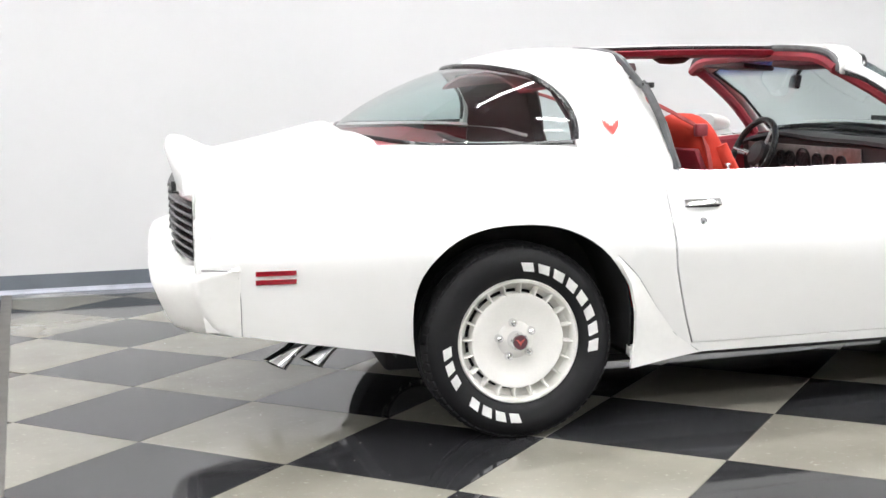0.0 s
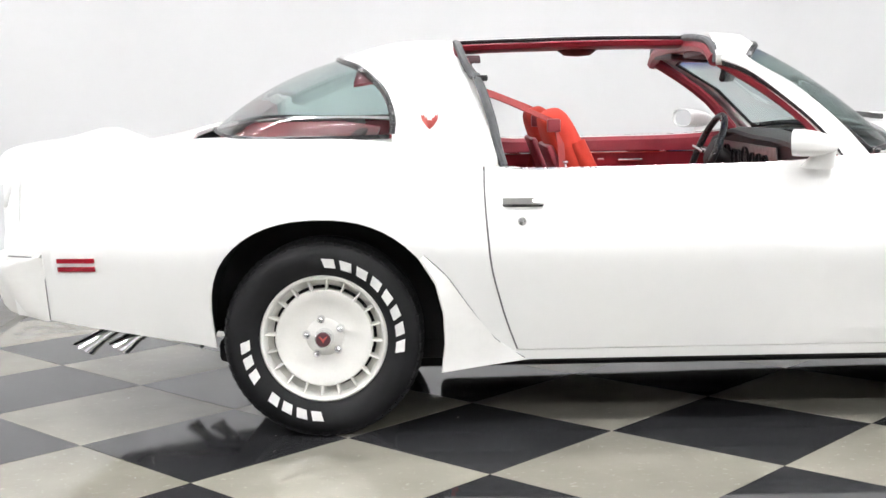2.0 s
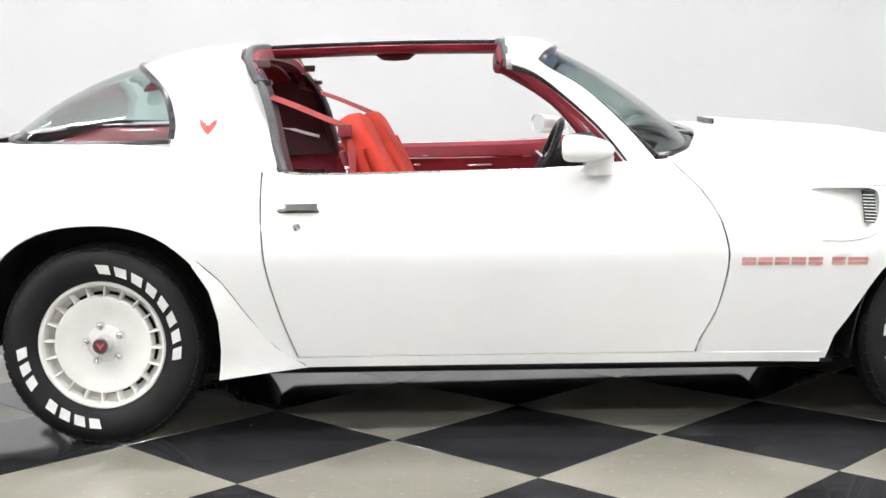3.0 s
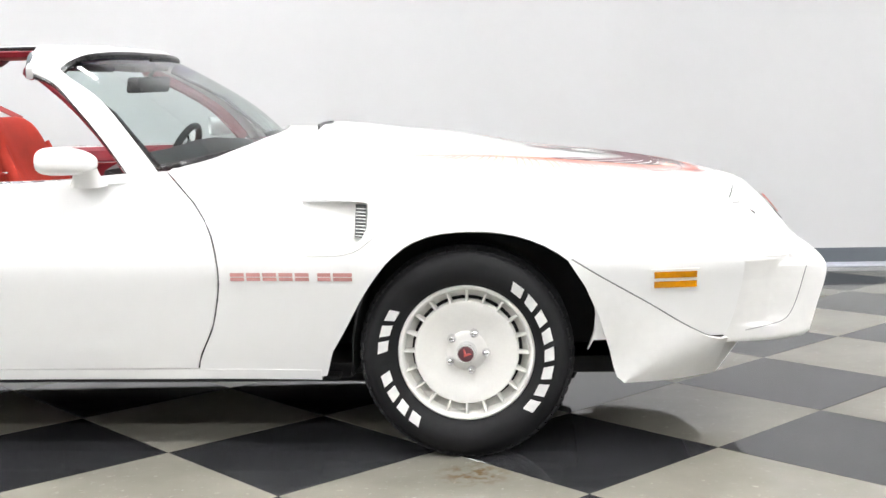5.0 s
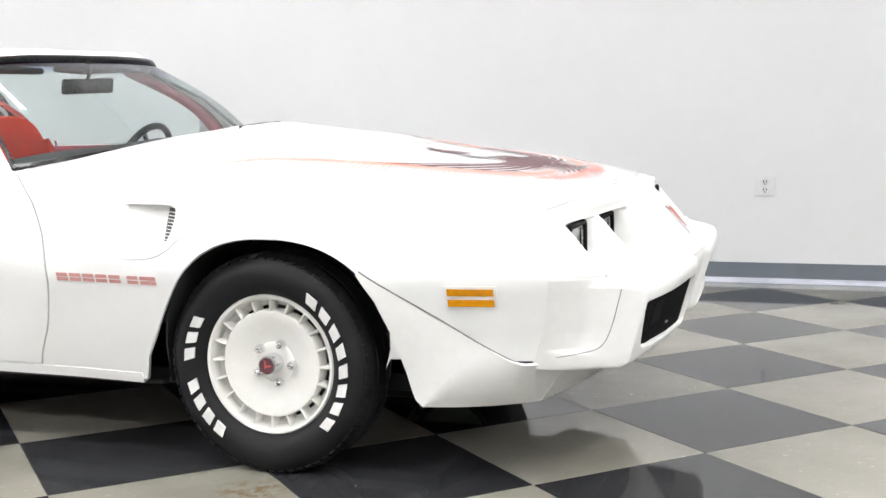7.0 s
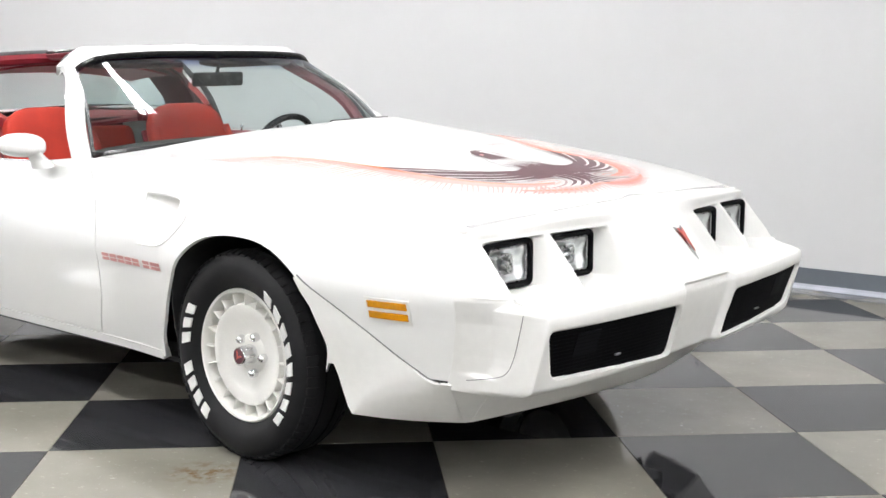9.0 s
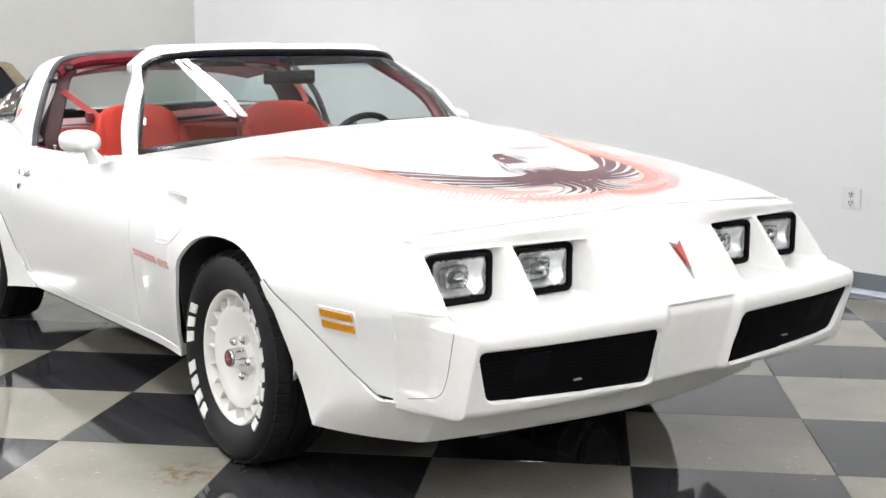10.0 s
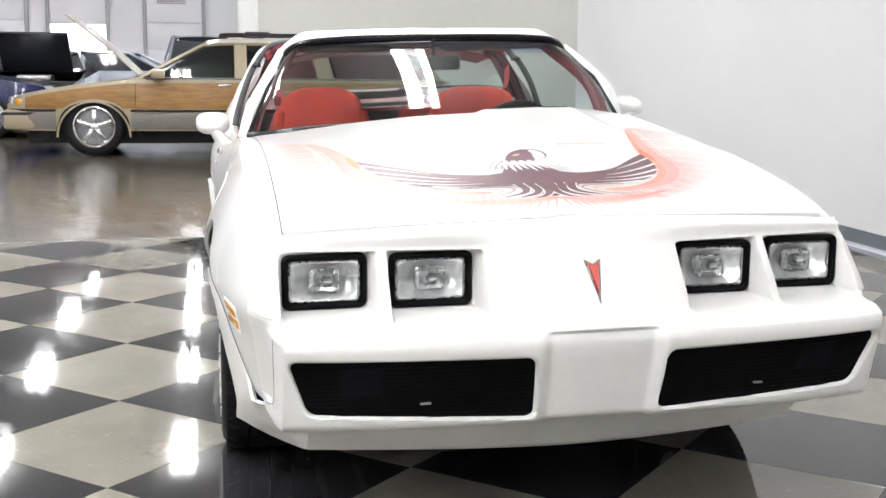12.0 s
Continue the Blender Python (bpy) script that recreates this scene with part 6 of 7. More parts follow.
cpart("rim", moved(ring, SWM), TRIM, sw, "black padded rim")
for a in (90, 210, 330):
    a = math.radians(a)
    sp_ = tube([(0.05 * math.cos(a), 0.05 * math.sin(a), -0.03), (0.158 * math.cos(a), 0.158 * math.sin(a), -0.004)], 0.014, 6, squash=0.35)
    cpart("spoke", moved(sp_, SWM), STEEL, sw, "bright spoke")
cpart("hub", moved(outward(merge(lathe([(0.062, -0.045), (0.062, -0.02), (0.05, -0.008), (0.0, -0.004)], 24, "z"), 0.0004)), SWM), DASH, sw)
cpart("column", tube([SWM @ Vector((0, 0, -0.04)), (1.66, 0.37, 0.78)], 0.04, 12), DASH, sw)
cpart("stalk", tube([(1.50, 0.40, 0.86), (1.48, 0.50, 0.88)], 0.006, 6), CHROME, sw)
cpart("centre_console", box(1.0, 1.62, -0.10, 0.10, 0.30, 0.58, 0.03), RED_VINYL, coupe)
cpart("shift_lever", tube([(1.42, 0, 0.56), (1.38, 0, 0.72)], 0.009, 8), CHROME, coupe, "chrome shift lever")
rm = cpart("rear_view_mirror", moved(box(-0.012, 0.012, -0.108, 0.108, -0.030, 0.030, 0.010), pose(1.515, 0.055, 1.176, 0, 12, -24)), TRIM, coupe, "black rear-view mirror")
cpart("mirror_stem", tube([(1.53, 0.045, 1.275), (1.545, 0.045, 1.24), (1.52, 0.05, 1.205)], 0.008, 6), TRIM, rm)

# the car stands slightly askew: behind the nose its left side lies further out
for ob_ in list(coupe.children_recursive):
    kind_ = ob_.name.split(".")[0]
    if ob_.type != "MESH" or kind_ == "wheel" or (ob_.parent and ob_.parent.name.split(".")[0] == "wheel") or (ob_.parent.parent and ob_.parent.parent.name.split(".")[0] == "wheel"):
        continue
    upper = kind_ in ("windscreen", "windscreen_seal", "roof_header", "front_pillar", "pillar_weatherstrip", "header_weatherstrip", "header_lining", "pillar_lining")
    inside = kind_ in ("cushion", "backrest", "backrest_shell", "backrest_bolster", "belt_guide", "release_lever") or ob_.parent.name.split(".")[0] in ("steering_wheel", "dashboard", "rear_seat")
    for v in ob_.data.vertices:
        if v.co.y > 0:
            if not inside:
                v.co.z += 0.046 * ease(v.co.y / 0.72) * ease((2.6 - v.co.x) / 0.7) * (1 - 0.6 * ease((v.co.z - 1.0) / 0.25))
            spread_ = 0.045 * ease((3.3 - v.co.x) / 1.3) + (0.095 * ease((v.co.z - 0.90) / 0.36) if upper else 0.0)
            v.co.y *= 1 + spread_ * ease(v.co.y / 0.45)

# ---- other cars in the hall ----


def road_wheel(parent, x, y, r, rim_mat, spokes=5):
    """Plain road wheel facing -y at (x, y), with tyre, rim and spokes."""
    w = thing("wheel", "chrome five-spoke wheel with a black tyre", "wheel")
    del w["category"]
    w.parent = parent
    w.matrix_basis = pose(x, y, r, 0, 0, 0 if y < 0 else 180)
    part("tyre", outward(lathe([(r * 0.66, -0.07), (r * 0.70, -0.095), (r * 0.85, -0.11), (r * 0.96, -0.095), (r, -0.07), (r, 0.07), (r * 0.96, 0.095), (r * 0.66, 0.08)], 36)), TYRE, w)
    rim = part("rim", outward(merge(lathe([(r * 0.73, 0.05), (r * 0.73, -0.09), (r * 0.70, -0.104), (r * 0.66, -0.106), (r * 0.60, -0.088), (r * 0.55, -0.03), (r * 0.54, -0.02)], 36), 0.0005)), rim_mat, w)
    part("disc", outward(merge(lathe([(r * 0.55, -0.022), (r * 0.2, -0.03), (0.0, -0.03)], 30), 0.0005)), DARK_RIM, w)
    for k in range(spokes):
        b = box(-0.028, 0.028, -0.088, -0.045, 0.03, r * 0.60, 0.010)
        for v in b.verts:
            v.co.y += 0.10 * (v.co.z / r) * 0.2
        part("spoke", moved(b, pose(0, 0, 0, 0, 360 * k / spokes, 0)), rim_mat, rim)
    part("hub_cap", outward(merge(lathe([(0.05, -0.05), (0.045, -0.095), (0.0, -0.10)], 20), 0.0004)), rim_mat, w)
    return w


def estate_car(at, turn):
    """Long woodgrain-sided wagon, x forward from its front axle."""
    car = thing("estate_wagon", "champagne station wagon with woodgrain sides and raised hood", "car", at, turn=turn)
    WB, RW, HW = 2.944, 0.362, 0.985
    top = [(-4.42, 0.72), (-4.38, 0.93), (-4.2, 0.965), (-2.0, 0.955), (-0.5, 0.940), (0.0, 0.893), (0.35, 0.848), (0.7, 0.785), (0.93, 0.722), (1.02, 0.63)]
    wid = [(-4.45, 0.86), (-4.2, 0.95), (-3.0, HW), (-1.0, HW), (0.2, 0.97), (0.75, 0.92), (1.02, 0.80)]

    def skin_y(x, z):
        w = curve(x, wid)
        return w - 0.05 * max(0, (0.5 - z) / 0.3) ** 1.5 - 0.05 * max(0, (z - 0.62) / 0.35) ** 1.7

    def low(x):
        for c in (0.0, -WB):
            if abs(x - c) < 0.43:
                return 0.315 + 0.355 * (1 - (abs(x - c) / 0.43) ** 2.4) ** (1 / 2.4)
        return 0.315

    xs_ = [-4.42, -4.2, -3.9, -3.6]
    for c in (-WB, 0.0):
        xs_ += [c - 0.43 * math.cos(math.pi * k / 16) for k in range(17)]
        xs_ += [c + 0.43 + 0.0005]
    xs_ += [-2.2 + 0.25 * k for k in range(7)] + [0.6, 0.8, 0.95, 1.02]
    xs_ = sorted(set(round(x, 4) for x in xs_))
    for sgn in (-1, 1):
        rows = [[(x, sgn * skin_y(x, z), z) for z in [low(x) + (curve(x, top) - low(x)) * k / 9 for k in range(10)]] for x in xs_]
        part("body_side", outward(loft(rows)), TAN, car, solid=0.012)
        wood_rows = [[(x, sgn * (skin_y(x, z) + 0.004), z) for z in [max(0.585, low(x) + 0.03) + (curve(x, top) - 0.045 - max(0.585, low(x) + 0.03)) * k / 5 for k in range(6)]] for x in xs_ if -4.1 < x < 0.88]
        part("wood_panel", outward(loft(wood_rows)), WOOD, car, "brown woodgrain side panel", solid=0.004)
        for a, b in ((-0.44, -2.50), (0.44, 0.98), (-3.39, -4.4)):
            n = 10
            part("rub_strip", tube([(a + (b - a) * k / n, sgn * (skin_y(a + (b - a) * k / n, 0.56) + 0.010), 0.565) for k in range(n + 1)], 0.016, 6), TRIM, car, "black rub strip")
            part("lower_moulding", outward(loft([[(a + (b - a) * k / n, sgn * (skin_y(a + (b - a) * k / n, z) + out_), z) for z, out_ in ((0.335, 0.003), (0.36, 0.010), (0.505, 0.012), (0.535, 0.004))] for k in range(n + 1)])), MOULDING, car, "grey lower body moulding", solid=0.004)
        part("arch_moulding", tube([(0.43 * math.cos(a), sgn * (skin_y(0, 0.5) + 0.006), 0.24 + 0.43 * math.sin(a)) for a in [math.pi * k / 18 for k in range(19)]], 0.014, 6), TAN, car)
        # cabin glass in three bays with pillars
        yb, yt = 0.925, 0.74
        def g_at(x, f):
            return (x, sgn * (yb + (yt - yb) * f), 0.965 + 0.435 * f)
        bays = [("front_window", [(-0.72, -1.70), (-1.42, -1.70)]), ("rear_window", [(-1.86, -2.72), (-1.86, -2.62)]), ("cargo_window", [(-2.98, -4.15), (-2.86, -3.85)])]
        for nm, ((b0, b1), (t0, t1)) in bays:
            part(nm, outward(loft([[g_at(b0 + (b1 - b0) * u + ((t0 + (t1 - t0) * u) - (b0 + (b1 - b0) * u)) * f, 0.02 + 0.94 * f) for f in (0, 0.5, 1)] for u in (0, 0.25, 0.5, 0.75, 1)])), CAR_GLASS if nm == "cargo_window" else CLEAR_GLASS, car, "tinted side window", solid=0.006)
        for p0, p1, wd in (((-0.55, 0.0), (-1.36, 1.0), 0.07), ((-1.78, 0.0), (-1.78, 1.0), 0.15), ((-2.84, 0.0), (-2.74, 1.0), 0.20), ((-4.25, 0.0), (-3.95, 1.0), 0.16)):
            rows = []
            for k in range(7):
                f = k / 6
                x = p0[0] + (p1[0] - p0[0]) * f
                a = Vector(g_at(x, f))
                rows.append([a + Vector((-wd / 2, sgn * -0.02, 0)), a + Vector((-wd / 2, sgn * 0.006, 0)), a + Vector((wd / 2, sgn * 0.006, 0)), a + Vector((wd / 2, sgn * -0.02, 0))])
            part("pillar", outward(loft(rows)), TAN, car)
        part("belt_chrome", tube([(x, sgn * 0.945, 0.962) for x in (-0.6, -2.0, -3.2, -4.2)], 0.010, 6), CHROME, car)
        part("door_handle", box(-1.66, -1.50, sgn * 0.965 - 0.02, sgn * 0.965 + 0.02, 0.865, 0.895, 0.006), CHROME, car)
        part("door_gap", tube([(-1.745, sgn * (skin_y(-1.7, z) + 0.006), z) for z in (0.30, 0.5, 0.7, 0.9)], 0.004, 4), TRIM, car)
        part("door_gap", tube([(-0.50, sgn * (skin_y(-0.5, z) + 0.006), z) for z in (0.30, 0.5, 0.7, 0.9)], 0.004, 4), TRIM, car)
        part("door_mirror", box(-0.86, -0.70, sgn * 1.06 - 0.09, sgn * 1.06 + 0.09, 0.95, 1.07, 0.03), TAN, car)
        part("roof_rail", tube(spline([(-1.62, sgn * 0.62, 1.475), (-1.7, sgn * 0.62, 1.515), (-3.7, sgn * 0.62, 1.505), (-3.8, sgn * 0.62, 1.46)], 14), 0.018, 6), TRIM, car, "black roof rail")
        part("head_lamp", box(0.88, 1.0, min(sgn * 0.46, sgn * 0.85), max(sgn * 0.46, sgn * 0.85), 0.62, 0.725, 0.02), LAMP_GLASS, car)
        part("head_lamp_bowl", box(0.87, 0.97, min(sgn * 0.48, sgn * 0.835), max(sgn * 0.48, sgn * 0.835), 0.63, 0.715, 0.01), LENS, car)
        part("corner_lamp", box(0.79, 0.91, min(sgn * 0.78, sgn * 0.884), max(sgn * 0.78, sgn * 0.884), 0.628, 0.695, 0.01), AMBER, car, "amber corner lamp")
        for x in (0.0, -WB):
            road_wheel(car, x, sgn * 0.84, RW, CHROME)
    # roof, screens, hood bay, bumper, rack
    rf = [[(x, y, 1.405 + 0.065 * (1 - (abs(y) / 0.76) ** 2.4) - 0.03 * max(0, (x + 1.6) / 0.25) ** 2 * (x > -1.6) - 0.03 * max(0, (-3.6 - x) / 0.4) ** 2 * (x < -3.6)) for y in [-0.76 + 0.152 * k for k in range(11)]] for x in (-1.36, -1.5, -1.8, -2.4, -3.0, -3.6, -3.85, -4.0)]
    part("roof", outward(loft(rf)), TAN, car, solid=0.03)
    ws = [[(-0.52 - 0.86 * f, y * (0.90 - 0.16 * f), 0.97 + 0.45 * f + 0.02 * (1 - (y ** 2))) for f in (0, 0.5, 1)] for y in (-1, -0.6, -0.2, 0.2, 0.6, 1)]
    part("windscreen", outward(loft(ws)), CLEAR_GLASS, car, "clear windscreen", solid=0.006)
    tg = [[(-4.30 + 0.32 * f, y * (0.90 - 0.18 * f), 0.96 + 0.45 * f) for f in (0, 0.5, 1)] for y in (-1, -0.5, 0, 0.5, 1)]
    part("tailgate_glass", outward(loft(tg)), CAR_GLASS, car, solid=0.006)
    part("tailgate", box(-4.46, -4.36, -0.86, 0.86, 0.40, 0.96, 0.04), TAN, car)
    part("cowl", box(-0.62, -0.40, -0.88, 0.88, 0.86, 0.965, 0.02), TAN, car)
    part("engine_bay", box(-0.4, 0.80, -0.78, 0.78, 0.40, 0.72, 0.03), UNDER, car)
    part("engine", box(-0.25, 0.45, -0.28, 0.28, 0.70, 0.83, 0.05), STEEL, car)
    hp = [[(-0.53 + 0.84 * u, y, 1.00 + 0.72 * u + 0.03 * math.sin(math.pi * u)) for y in (-0.78, -0.4, 0, 0.4, 0.78)] for u in (0, 0.25, 0.5, 0.75, 1)]
    part("hood", outward(loft(hp)), TAN, car, "raised champagne hood", solid=0.014)
    part("front_bumper", box(0.50, 1.07, -0.925, 0.925, 0.325, 0.57, 0.05), TAN, car)
    part("bumper_strip", box(0.52, 1.078, -0.932, 0.932, 0.50, 0.54, 0.012), TRIM, car)
    part("grille", box(0.96, 1.03, -0.40, 0.40, 0.60, 0.72, 0.015), CHROME, car)
    part("rear_bumper", box(-4.56, -4.40, -0.88, 0.88, 0.36, 0.56, 0.04), TAN, car)
    for x in (-2.0, -3.2):
        part("rack_bar", tube(spline([(x, -0.62, 1.50), (x, -0.4, 1.545), (x, 0.4, 1.545), (x, 0.62, 1.50)], 10), 0.02, 6), TRIM, car, "black rack crossbar")
        for sgn in (-1, 1):
            part("rack_foot", box(x - 0.16, x + 0.16, sgn * 0.62 - 0.03, sgn * 0.62 + 0.03, 1.49, 1.55, 0.02), TRIM, car)
    part("dash", box(-0.95, -0.6, -0.8, 0.8, 0.8, 0.97, 0.04), DASH, car)
    for y in (-0.40, 0.40):
        part("seat_back", moved(box(-0.08, 0.08, -0.26, 0.26, -0.30, 0.30, 0.05, seg=3), pose(-1.80, y, 0.86, 0, -14, 0)), TAN_CLOTH, car, "tan seat back")
        part("head_rest", moved(box(-0.05, 0.05, -0.13, 0.13, -0.08, 0.08, 0.03, seg=3), pose(-1.90, y, 1.23, 0, -10, 0)), TAN_CLOTH, car)
    part("rear_bench_back", moved(box(-0.08, 0.08, -0.70, 0.70, -0.30, 0.30, 0.05, seg=3), pose(-2.78, 0, 0.84, 0, -14, 0)), TAN_CLOTH, car, "tan bench seat back")
    part("wheel_ring", tube([(-1.06 + 0.07 * math.cos(a), 0.38 + 0.19 * math.sin(a), 0.98 + 0.17 * math.cos(a)) for a in [2 * math.pi * k / 24 for k in range(24)]], 0.014, 6, closed=True), TRIM, car, "black steering wheel")
    part("cabin_floor", box(-4.2, -0.6, -0.86, 0.86, 0.40, 0.46), DASH, car)
    part("underbody", box(-4.2, 0.80, -0.80, 0.80, 0.15, 0.42, 0.04), UNDER, car)
    for c in (0.0, -WB):
        for sgn in (-1, 1):
            rows = [[(c - 0.45 * math.cos(math.pi * k / 12), sgn * yy, 0.24 + 0.46 * math.sin(math.pi * k / 12)) for yy in (0.95, 0.62)] for k in range(13)]
            bm = loft(rows)
            bm.verts.ensure_lookup_table()
            bm.faces.new([bm.verts[2 * k + 1] for k in range(13)])
            part("wheel_well", bm, UNDER, car, solid=0.006)
    return car


estate_car((-9.48, -2.25, 0), -90)


def parked_car(name, label, paint, at, turn, hood_up=False, tall=0.0, hood_paint=None, length=4.7):
    """A car far down the hall: curved shell, cabin, lamps and wheels, x forward from its middle."""
    car = thing(name, label, "car", at, "cars down the hall", turn)
    L = length / 2
    prof_ = [(-L, 0.62), (-L + 0.15, 0.88), (-L + 0.9, 0.94 + tall), (-0.2, 0.95 + tall), (0.75, 0.95 + tall), (L - 0.35, 0.80 + tall * 0.6), (L - 0.05, 0.70 + tall * 0.4), (L, 0.55)]
    wd = [(-L, 0.78), (-L + 0.5, 0.89), (0, 0.91), (L - 0.6, 0.88), (L, 0.72)]
    xs_ = [-L + 2 * L * k / 30 for k in range(31)]
    WX = (L - 0.95, -L + 1.0)

    def low(x):
        for c in WX:
            if abs(x - c) < 0.40:
                return 0.22 + 0.42 * math.sqrt(max(0, 1 - ((x - c) / 0.40) ** 2))
        return 0.22

    xs_ = sorted(xs_ + [c + s * f for c in WX for s in (-1, 1) for f in (0.38, 0.396, 0.402)])
    for sgn in (-1, 1):
        rows = [[(x, sgn * (curve(x, wd) - 0.05 * max(0, (0.5 - z) / 0.3) - 0.06 * max(0, (z - 0.6) / 0.35) ** 1.5), z) for z in [low(x) + (curve(x, prof_) - low(x)) * k / 7 for k in range(8)]] for x in xs_]
        part("body_side", outward(loft(rows)), paint, car, solid=0.012)
        part("head_lamp", box(L - 0.12, L - 0.02, min(sgn * 0.42, sgn * 0.68), max(sgn * 0.42, sgn * 0.68), 0.56 + tall * 0.3, 0.68 + tall * 0.3, 0.02), LENS, car)
        part("tail_lamp", box(-L - 0.01, -L + 0.06, min(sgn * 0.40, sgn * 0.74), max(sgn * 0.40, sgn * 0.74), 0.62, 0.74, 0.01), RED_LENS, car)
        for x in WX:
            road_wheel(car, x, sgn * 0.78, 0.33, STEEL)
    deck_ = [[(x, y, curve(x, prof_) + 0.025 * (1 - (y / 0.85) ** 2)) for y in [-0.85 * min(1, curve(x, wd) / 0.91) + 0.17 * k * min(1, curve(x, wd) / 0.91) for k in range(11)]] for x in xs_ if not (hood_up and 0.9 < x < L - 0.35)]
    if hood_up:
        part("rear_deck", outward(loft([r for r in deck_ if r[0][0] <= 0.9])), paint, car, solid=0.02)
        hp = [[(0.85 + 0.80 * u, y, 0.97 + 0.68 * u) for y in (-0.62, 0, 0.62)] for u in (0, 0.5, 1)]
        part("hood", outward(loft(hp)), hood_paint or paint, car, "raised dark hood", solid=0.04)
        part("engine_bay", box(0.9, L - 0.3, -0.7, 0.7, 0.4, 0.78, 0.03), UNDER, car)
        part("engine", box(1.0, 1.6, -0.3, 0.3, 0.76, 0.9, 0.05), STEEL, car)
    else:
        part("hood", outward(loft(deck_)), paint, car, solid=0.02)
    part("nose", box(L - 0.16, L + 0.02, -0.70, 0.70, 0.26, 0.62 + tall * 0.3, 0.04), paint, car)
    part("tail", box(-L - 0.02, -L + 0.12, -0.76, 0.76, 0.28, 0.84, 0.04), paint, car)
    part("grille", box(L, L + 0.03, -0.34, 0.34, 0.42, 0.58, 0.01), TRIM, car)
    zr = 1.34 + tall * 1.9
    cab = [(-1.55, 0.95 + tall), (-0.95, zr - 0.02), (-0.2, zr), (0.15, zr - 0.03), (0.85, 0.96 + tall)]
    rows = [[(x, y * (0.82 if z < 1.1 + tall else 0.62), z) for y in (-1, -0.5, 0, 0.5, 1)] for x, z in cab]
    part("cabin_glass", outward(loft(rows)), CAR_GLASS, car, "dark glass", solid=0.01)
    for sgn in (-1, 1):
        b = bmesh.new()
        b.faces.new([b.verts.new((x, sgn * (0.82 if z < 1.1 + tall else 0.62), z)) for x, z in cab])
        part("side_glass", outward(b), CAR_GLASS, car, solid=0.01)
        part("roof_pillar", tube([(0.85, sgn * 0.82, 0.96 + tall), (0.15, sgn * 0.64, zr - 0.02), (-0.95, sgn * 0.64, zr - 0.01), (-1.55, sgn * 0.82, 0.95 + tall)], 0.035, 6), paint, car)
    part("roof", outward(loft([[(x, y, zr + 0.02 - 0.03 * (abs(y) / 0.62) ** 2 - 0.03 * ((x + 0.4) / 0.6) ** 2) for y in (-0.64, -0.3, 0, 0.3, 0.64)] for x in (-1.0, -0.7, -0.2, 0.2)])), paint, car, solid=0.02)
    part("underbody", box(-L + 0.3, L - 0.3, -0.66, 0.66, 0.2, 0.42, 0.03), UNDER, car)
    return car


parked_car("muscle_car", "navy blue coupe parked behind the wagon", NAVY, (-12.7, -5.45, 0), 90)
parked_car("parked_coupe", "black coupe with its dark hood raised", DARK_CAR, (-17.4, -3.95, 0), 0, True)
parked_car("parked_suv", "silver utility vehicle with red tail lamps down the hall", SILVER_CAR, (-23.8, -1.05, 0), 4, tall=0.24)
parked_car("parked_sedan", "silver blue sedan parked down the hall", SILVER_CAR, (-20.3, -2.6, 0), 84, length=4.3)
parked_car("parked_sedan", "red sedan parked down the hall near the opening", RED_CAR, (-22.6, -4.0, 0), 75, length=4.2)

# ---- floor: slab, joint and checkered tiles (last, for their number) ----
JX = lambda y: -1.735 - 0.104 * y
structure("floor", box(-26.0, 12.0, -9.0, 8.0, -0.12, -0.0035), CONCRETE, "polished brown concrete floor with a glossy checkered tile field")
floor = bpy.data.objects["floor"]
jbm = bmesh.new()
jbm.faces.new([jbm.verts.new(p) for p in ((JX(-9) - 0.03, -9, 0.001), (JX(-9) + 0.03, -9, 0.001), (JX(3.35) + 0.03, 3.35, 0.001), (JX(3.35) - 0.03, 3.35, 0.001))])
structure("floor_joint", outward(jbm), JOINT, "dark joint strip at the edge of the tiles")
conc = bmesh.new()
conc.faces.new([conc.verts.new(p) for p in ((-26, -9, 0), (JX(-9) - 0.03, -9, 0), (JX(3.36) - 0.03, 3.36, 0), (-26, 3.36, 0))])
structure("concrete_floor", outward(conc), CONCRETE, "polished brown concrete floor beyond the tiles")

TILE, ANGLE, ORIGIN = 0.6096, math.radians(2.0), Vector((1.796, -0.776, 0))
u_dir = Vector((math.cos(ANGLE + math.pi / 4), math.sin(ANGLE + math.pi / 4), 0))
v_dir = Vector((-u_dir.y, u_dir.x, 0))


def tile_mesh(name, material):
    h = TILE / 2 - 0.0006
    bm = bmesh.new()
    top = [bm.verts.new((sx * (h - 0.0012), sy * (h - 0.0012), 0)) for sx, sy in ((-1, -1), (1, -1), (1, 1), (-1, 1))]
    low = [bm.verts.new((sx * h, sy * h, -0.003)) for sx, sy in ((-1, -1), (1, -1), (1, 1), (-1, 1))]
    bm.faces.new(top)
    for i in range(4):
        bm.faces.new([low[i], low[(i + 1) % 4], top[(i + 1) % 4], top[i]])
    bmesh.ops.rotate(bm, cent=(0, 0, 0), matrix=Matrix.Rotation(ANGLE + math.pi / 4, 3, "Z"), verts=bm.verts)
    me = bpy.data.meshes.new(name)
    bm.to_mesh(me)
    bm.free()
    me.materials.append(material)
    return me


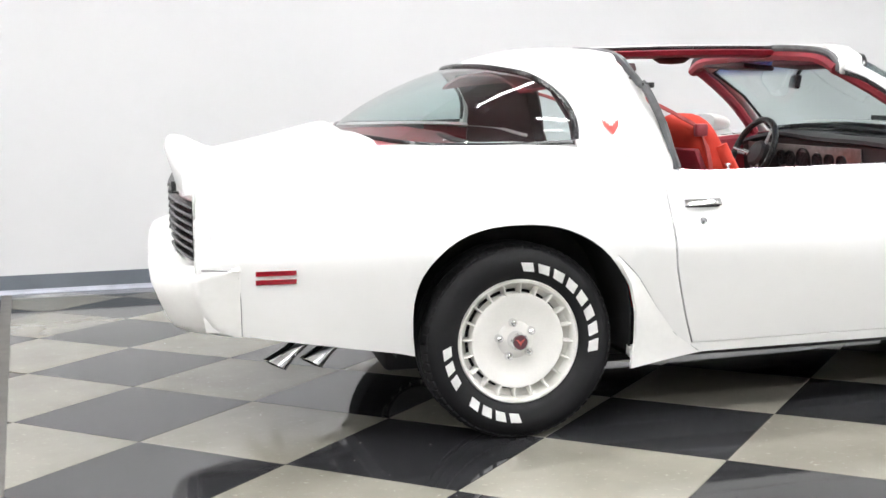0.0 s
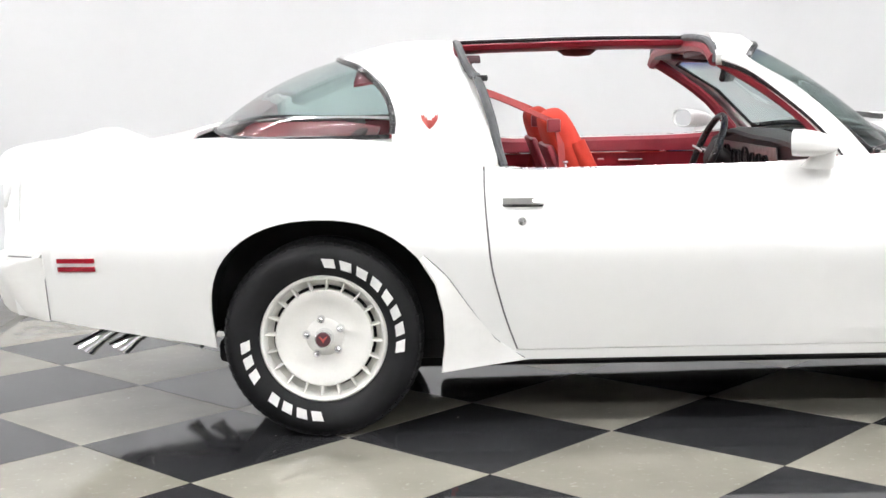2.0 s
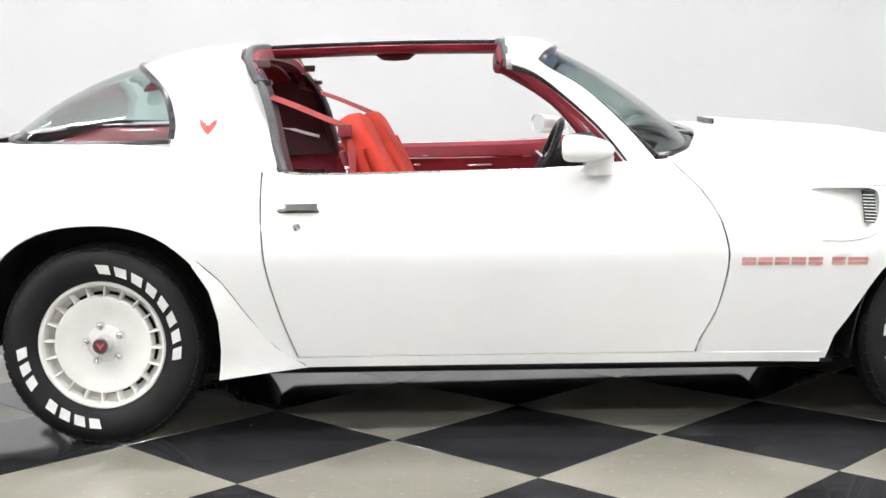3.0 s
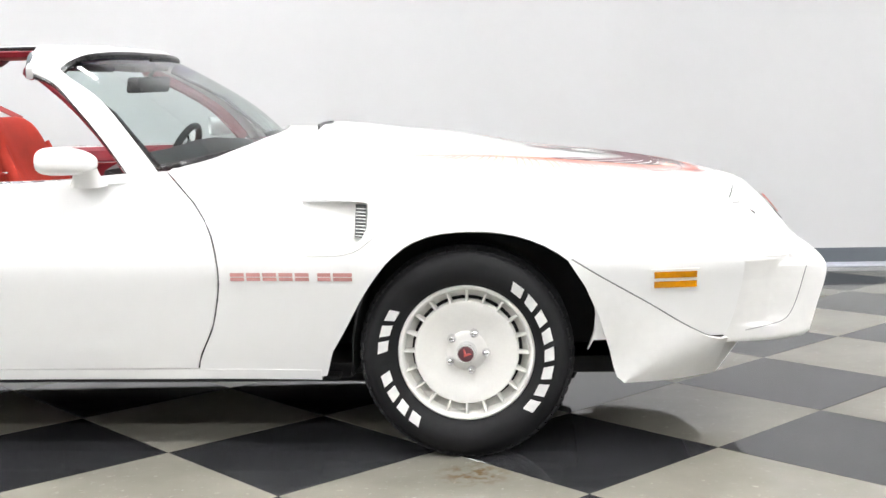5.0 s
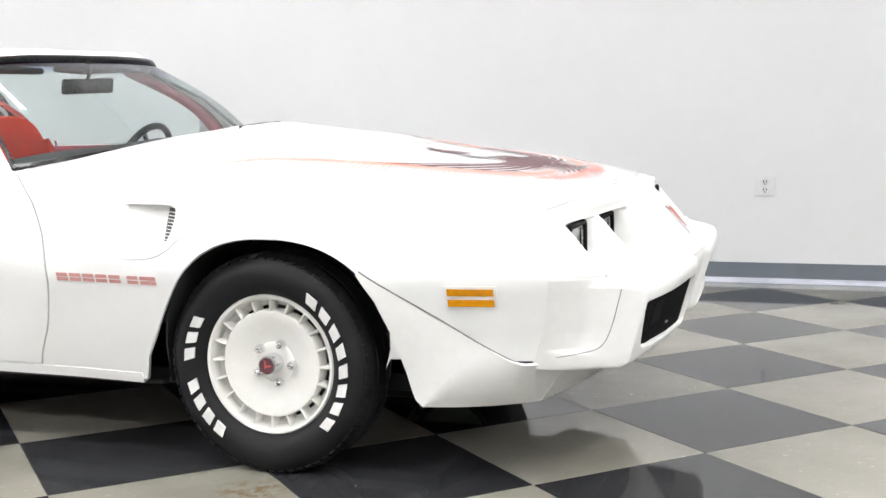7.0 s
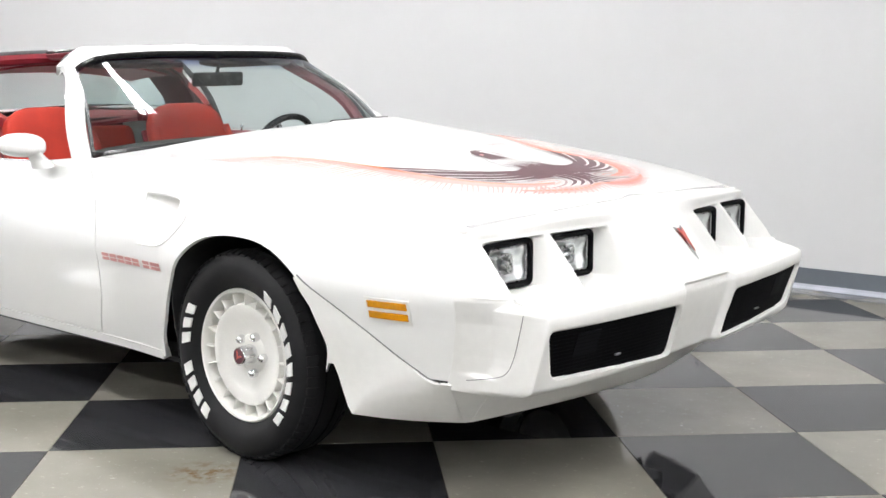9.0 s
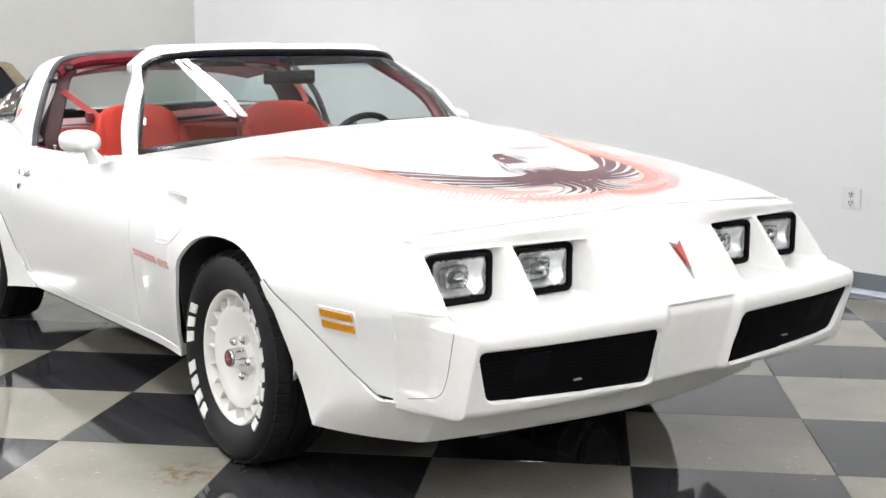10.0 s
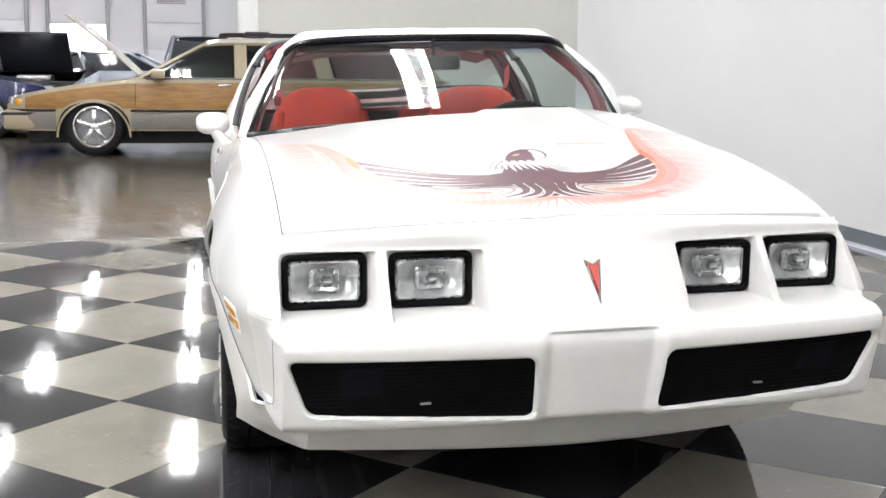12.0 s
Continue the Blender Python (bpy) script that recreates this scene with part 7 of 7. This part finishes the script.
meshes = [tile_mesh("tile_dark", TILE_DARK), tile_mesh("tile_light", TILE_LIGHT)]
rest = [bmesh.new(), bmesh.new()]
placed = []
for i in range(-26, 27):
    for j in range(-26, 27):
        p = ORIGIN + u_dir * TILE * (i + 0.5) + v_dir * TILE * (j + 0.5)
        if p.y > WALL_Y + 0.3 or p.y < -9.0 or p.x > 11.8 or p.x < JX(p.y) - 0.30:
            continue
        placed.append(((p - Vector((2.2, -0.2, 0))).length, i, j, p))
placed.sort(key=lambda a: a[0])
for n, (d, i, j, p) in enumerate(placed):
    kind = (i + j + 1) % 2
    cut = p.y > WALL_Y - 0.45 or p.x < JX(p.y) + 0.46
    if n < 300 and not cut:
        t = new("tile", meshes[kind])
        t.location, t.parent = p, floor
    else:
        b = bmesh.new()
        b.from_mesh(meshes[kind])
        moved(b, Matrix.Translation(p))
        if cut:
            for co, no in (((0, WALL_Y, 0), (0, 1, 0)), ((JX(0) + 0.02, 0, 0), (-1, -0.104, 0))):
                bmesh.ops.bisect_plane(b, geom=b.verts[:] + b.edges[:] + b.faces[:], plane_co=co, plane_no=no, clear_outer=True)
        joined(rest[kind], b)
for bm, m in zip(rest, (TILE_DARK, TILE_LIGHT)):
    tagged(part("tile_field", bm, m, floor, smooth=0), kind="stuff")

# pale flecks of dust and grit on the tiles
rng = random.Random(11)
dust = bmesh.new()
for n in range(210):
    if n < 16:
        cx, cy = rng.gauss(-0.38, 0.16), rng.gauss(-0.95, 0.14)
    elif n < 28:
        cx, cy = rng.gauss(3.5, 0.3), rng.gauss(0.75, 0.2)
    else:
        cx, cy = rng.uniform(-1.5, 6.5), rng.uniform(-3.6, 2.9)
    r = rng.uniform(0.001, 0.0035) * (1.5 if rng.random() < 0.08 else 1)
    turn_ = rng.uniform(0, 6.28)
    k = rng.choice((3, 4, 5))
    ring = [(cx + r * rng.uniform(0.5, 1.3) * math.cos(turn_ + 6.283 * q / k), cy + r * rng.uniform(0.5, 1.3) * math.sin(turn_ + 6.283 * q / k)) for q in range(k)]
    low_v, tip_v = [dust.verts.new((x, y, 0.0003)) for x, y in ring], dust.verts.new((cx, cy, 0.0003 + r * 0.5))
    for q in range(k):
        dust.faces.new([low_v[q], low_v[(q + 1) % k], tip_v])
tagged(part("floor_dust", dust, DUST, smooth=0), "pale flecks of dust and grit on the tiles", "dust", kind="stuff")
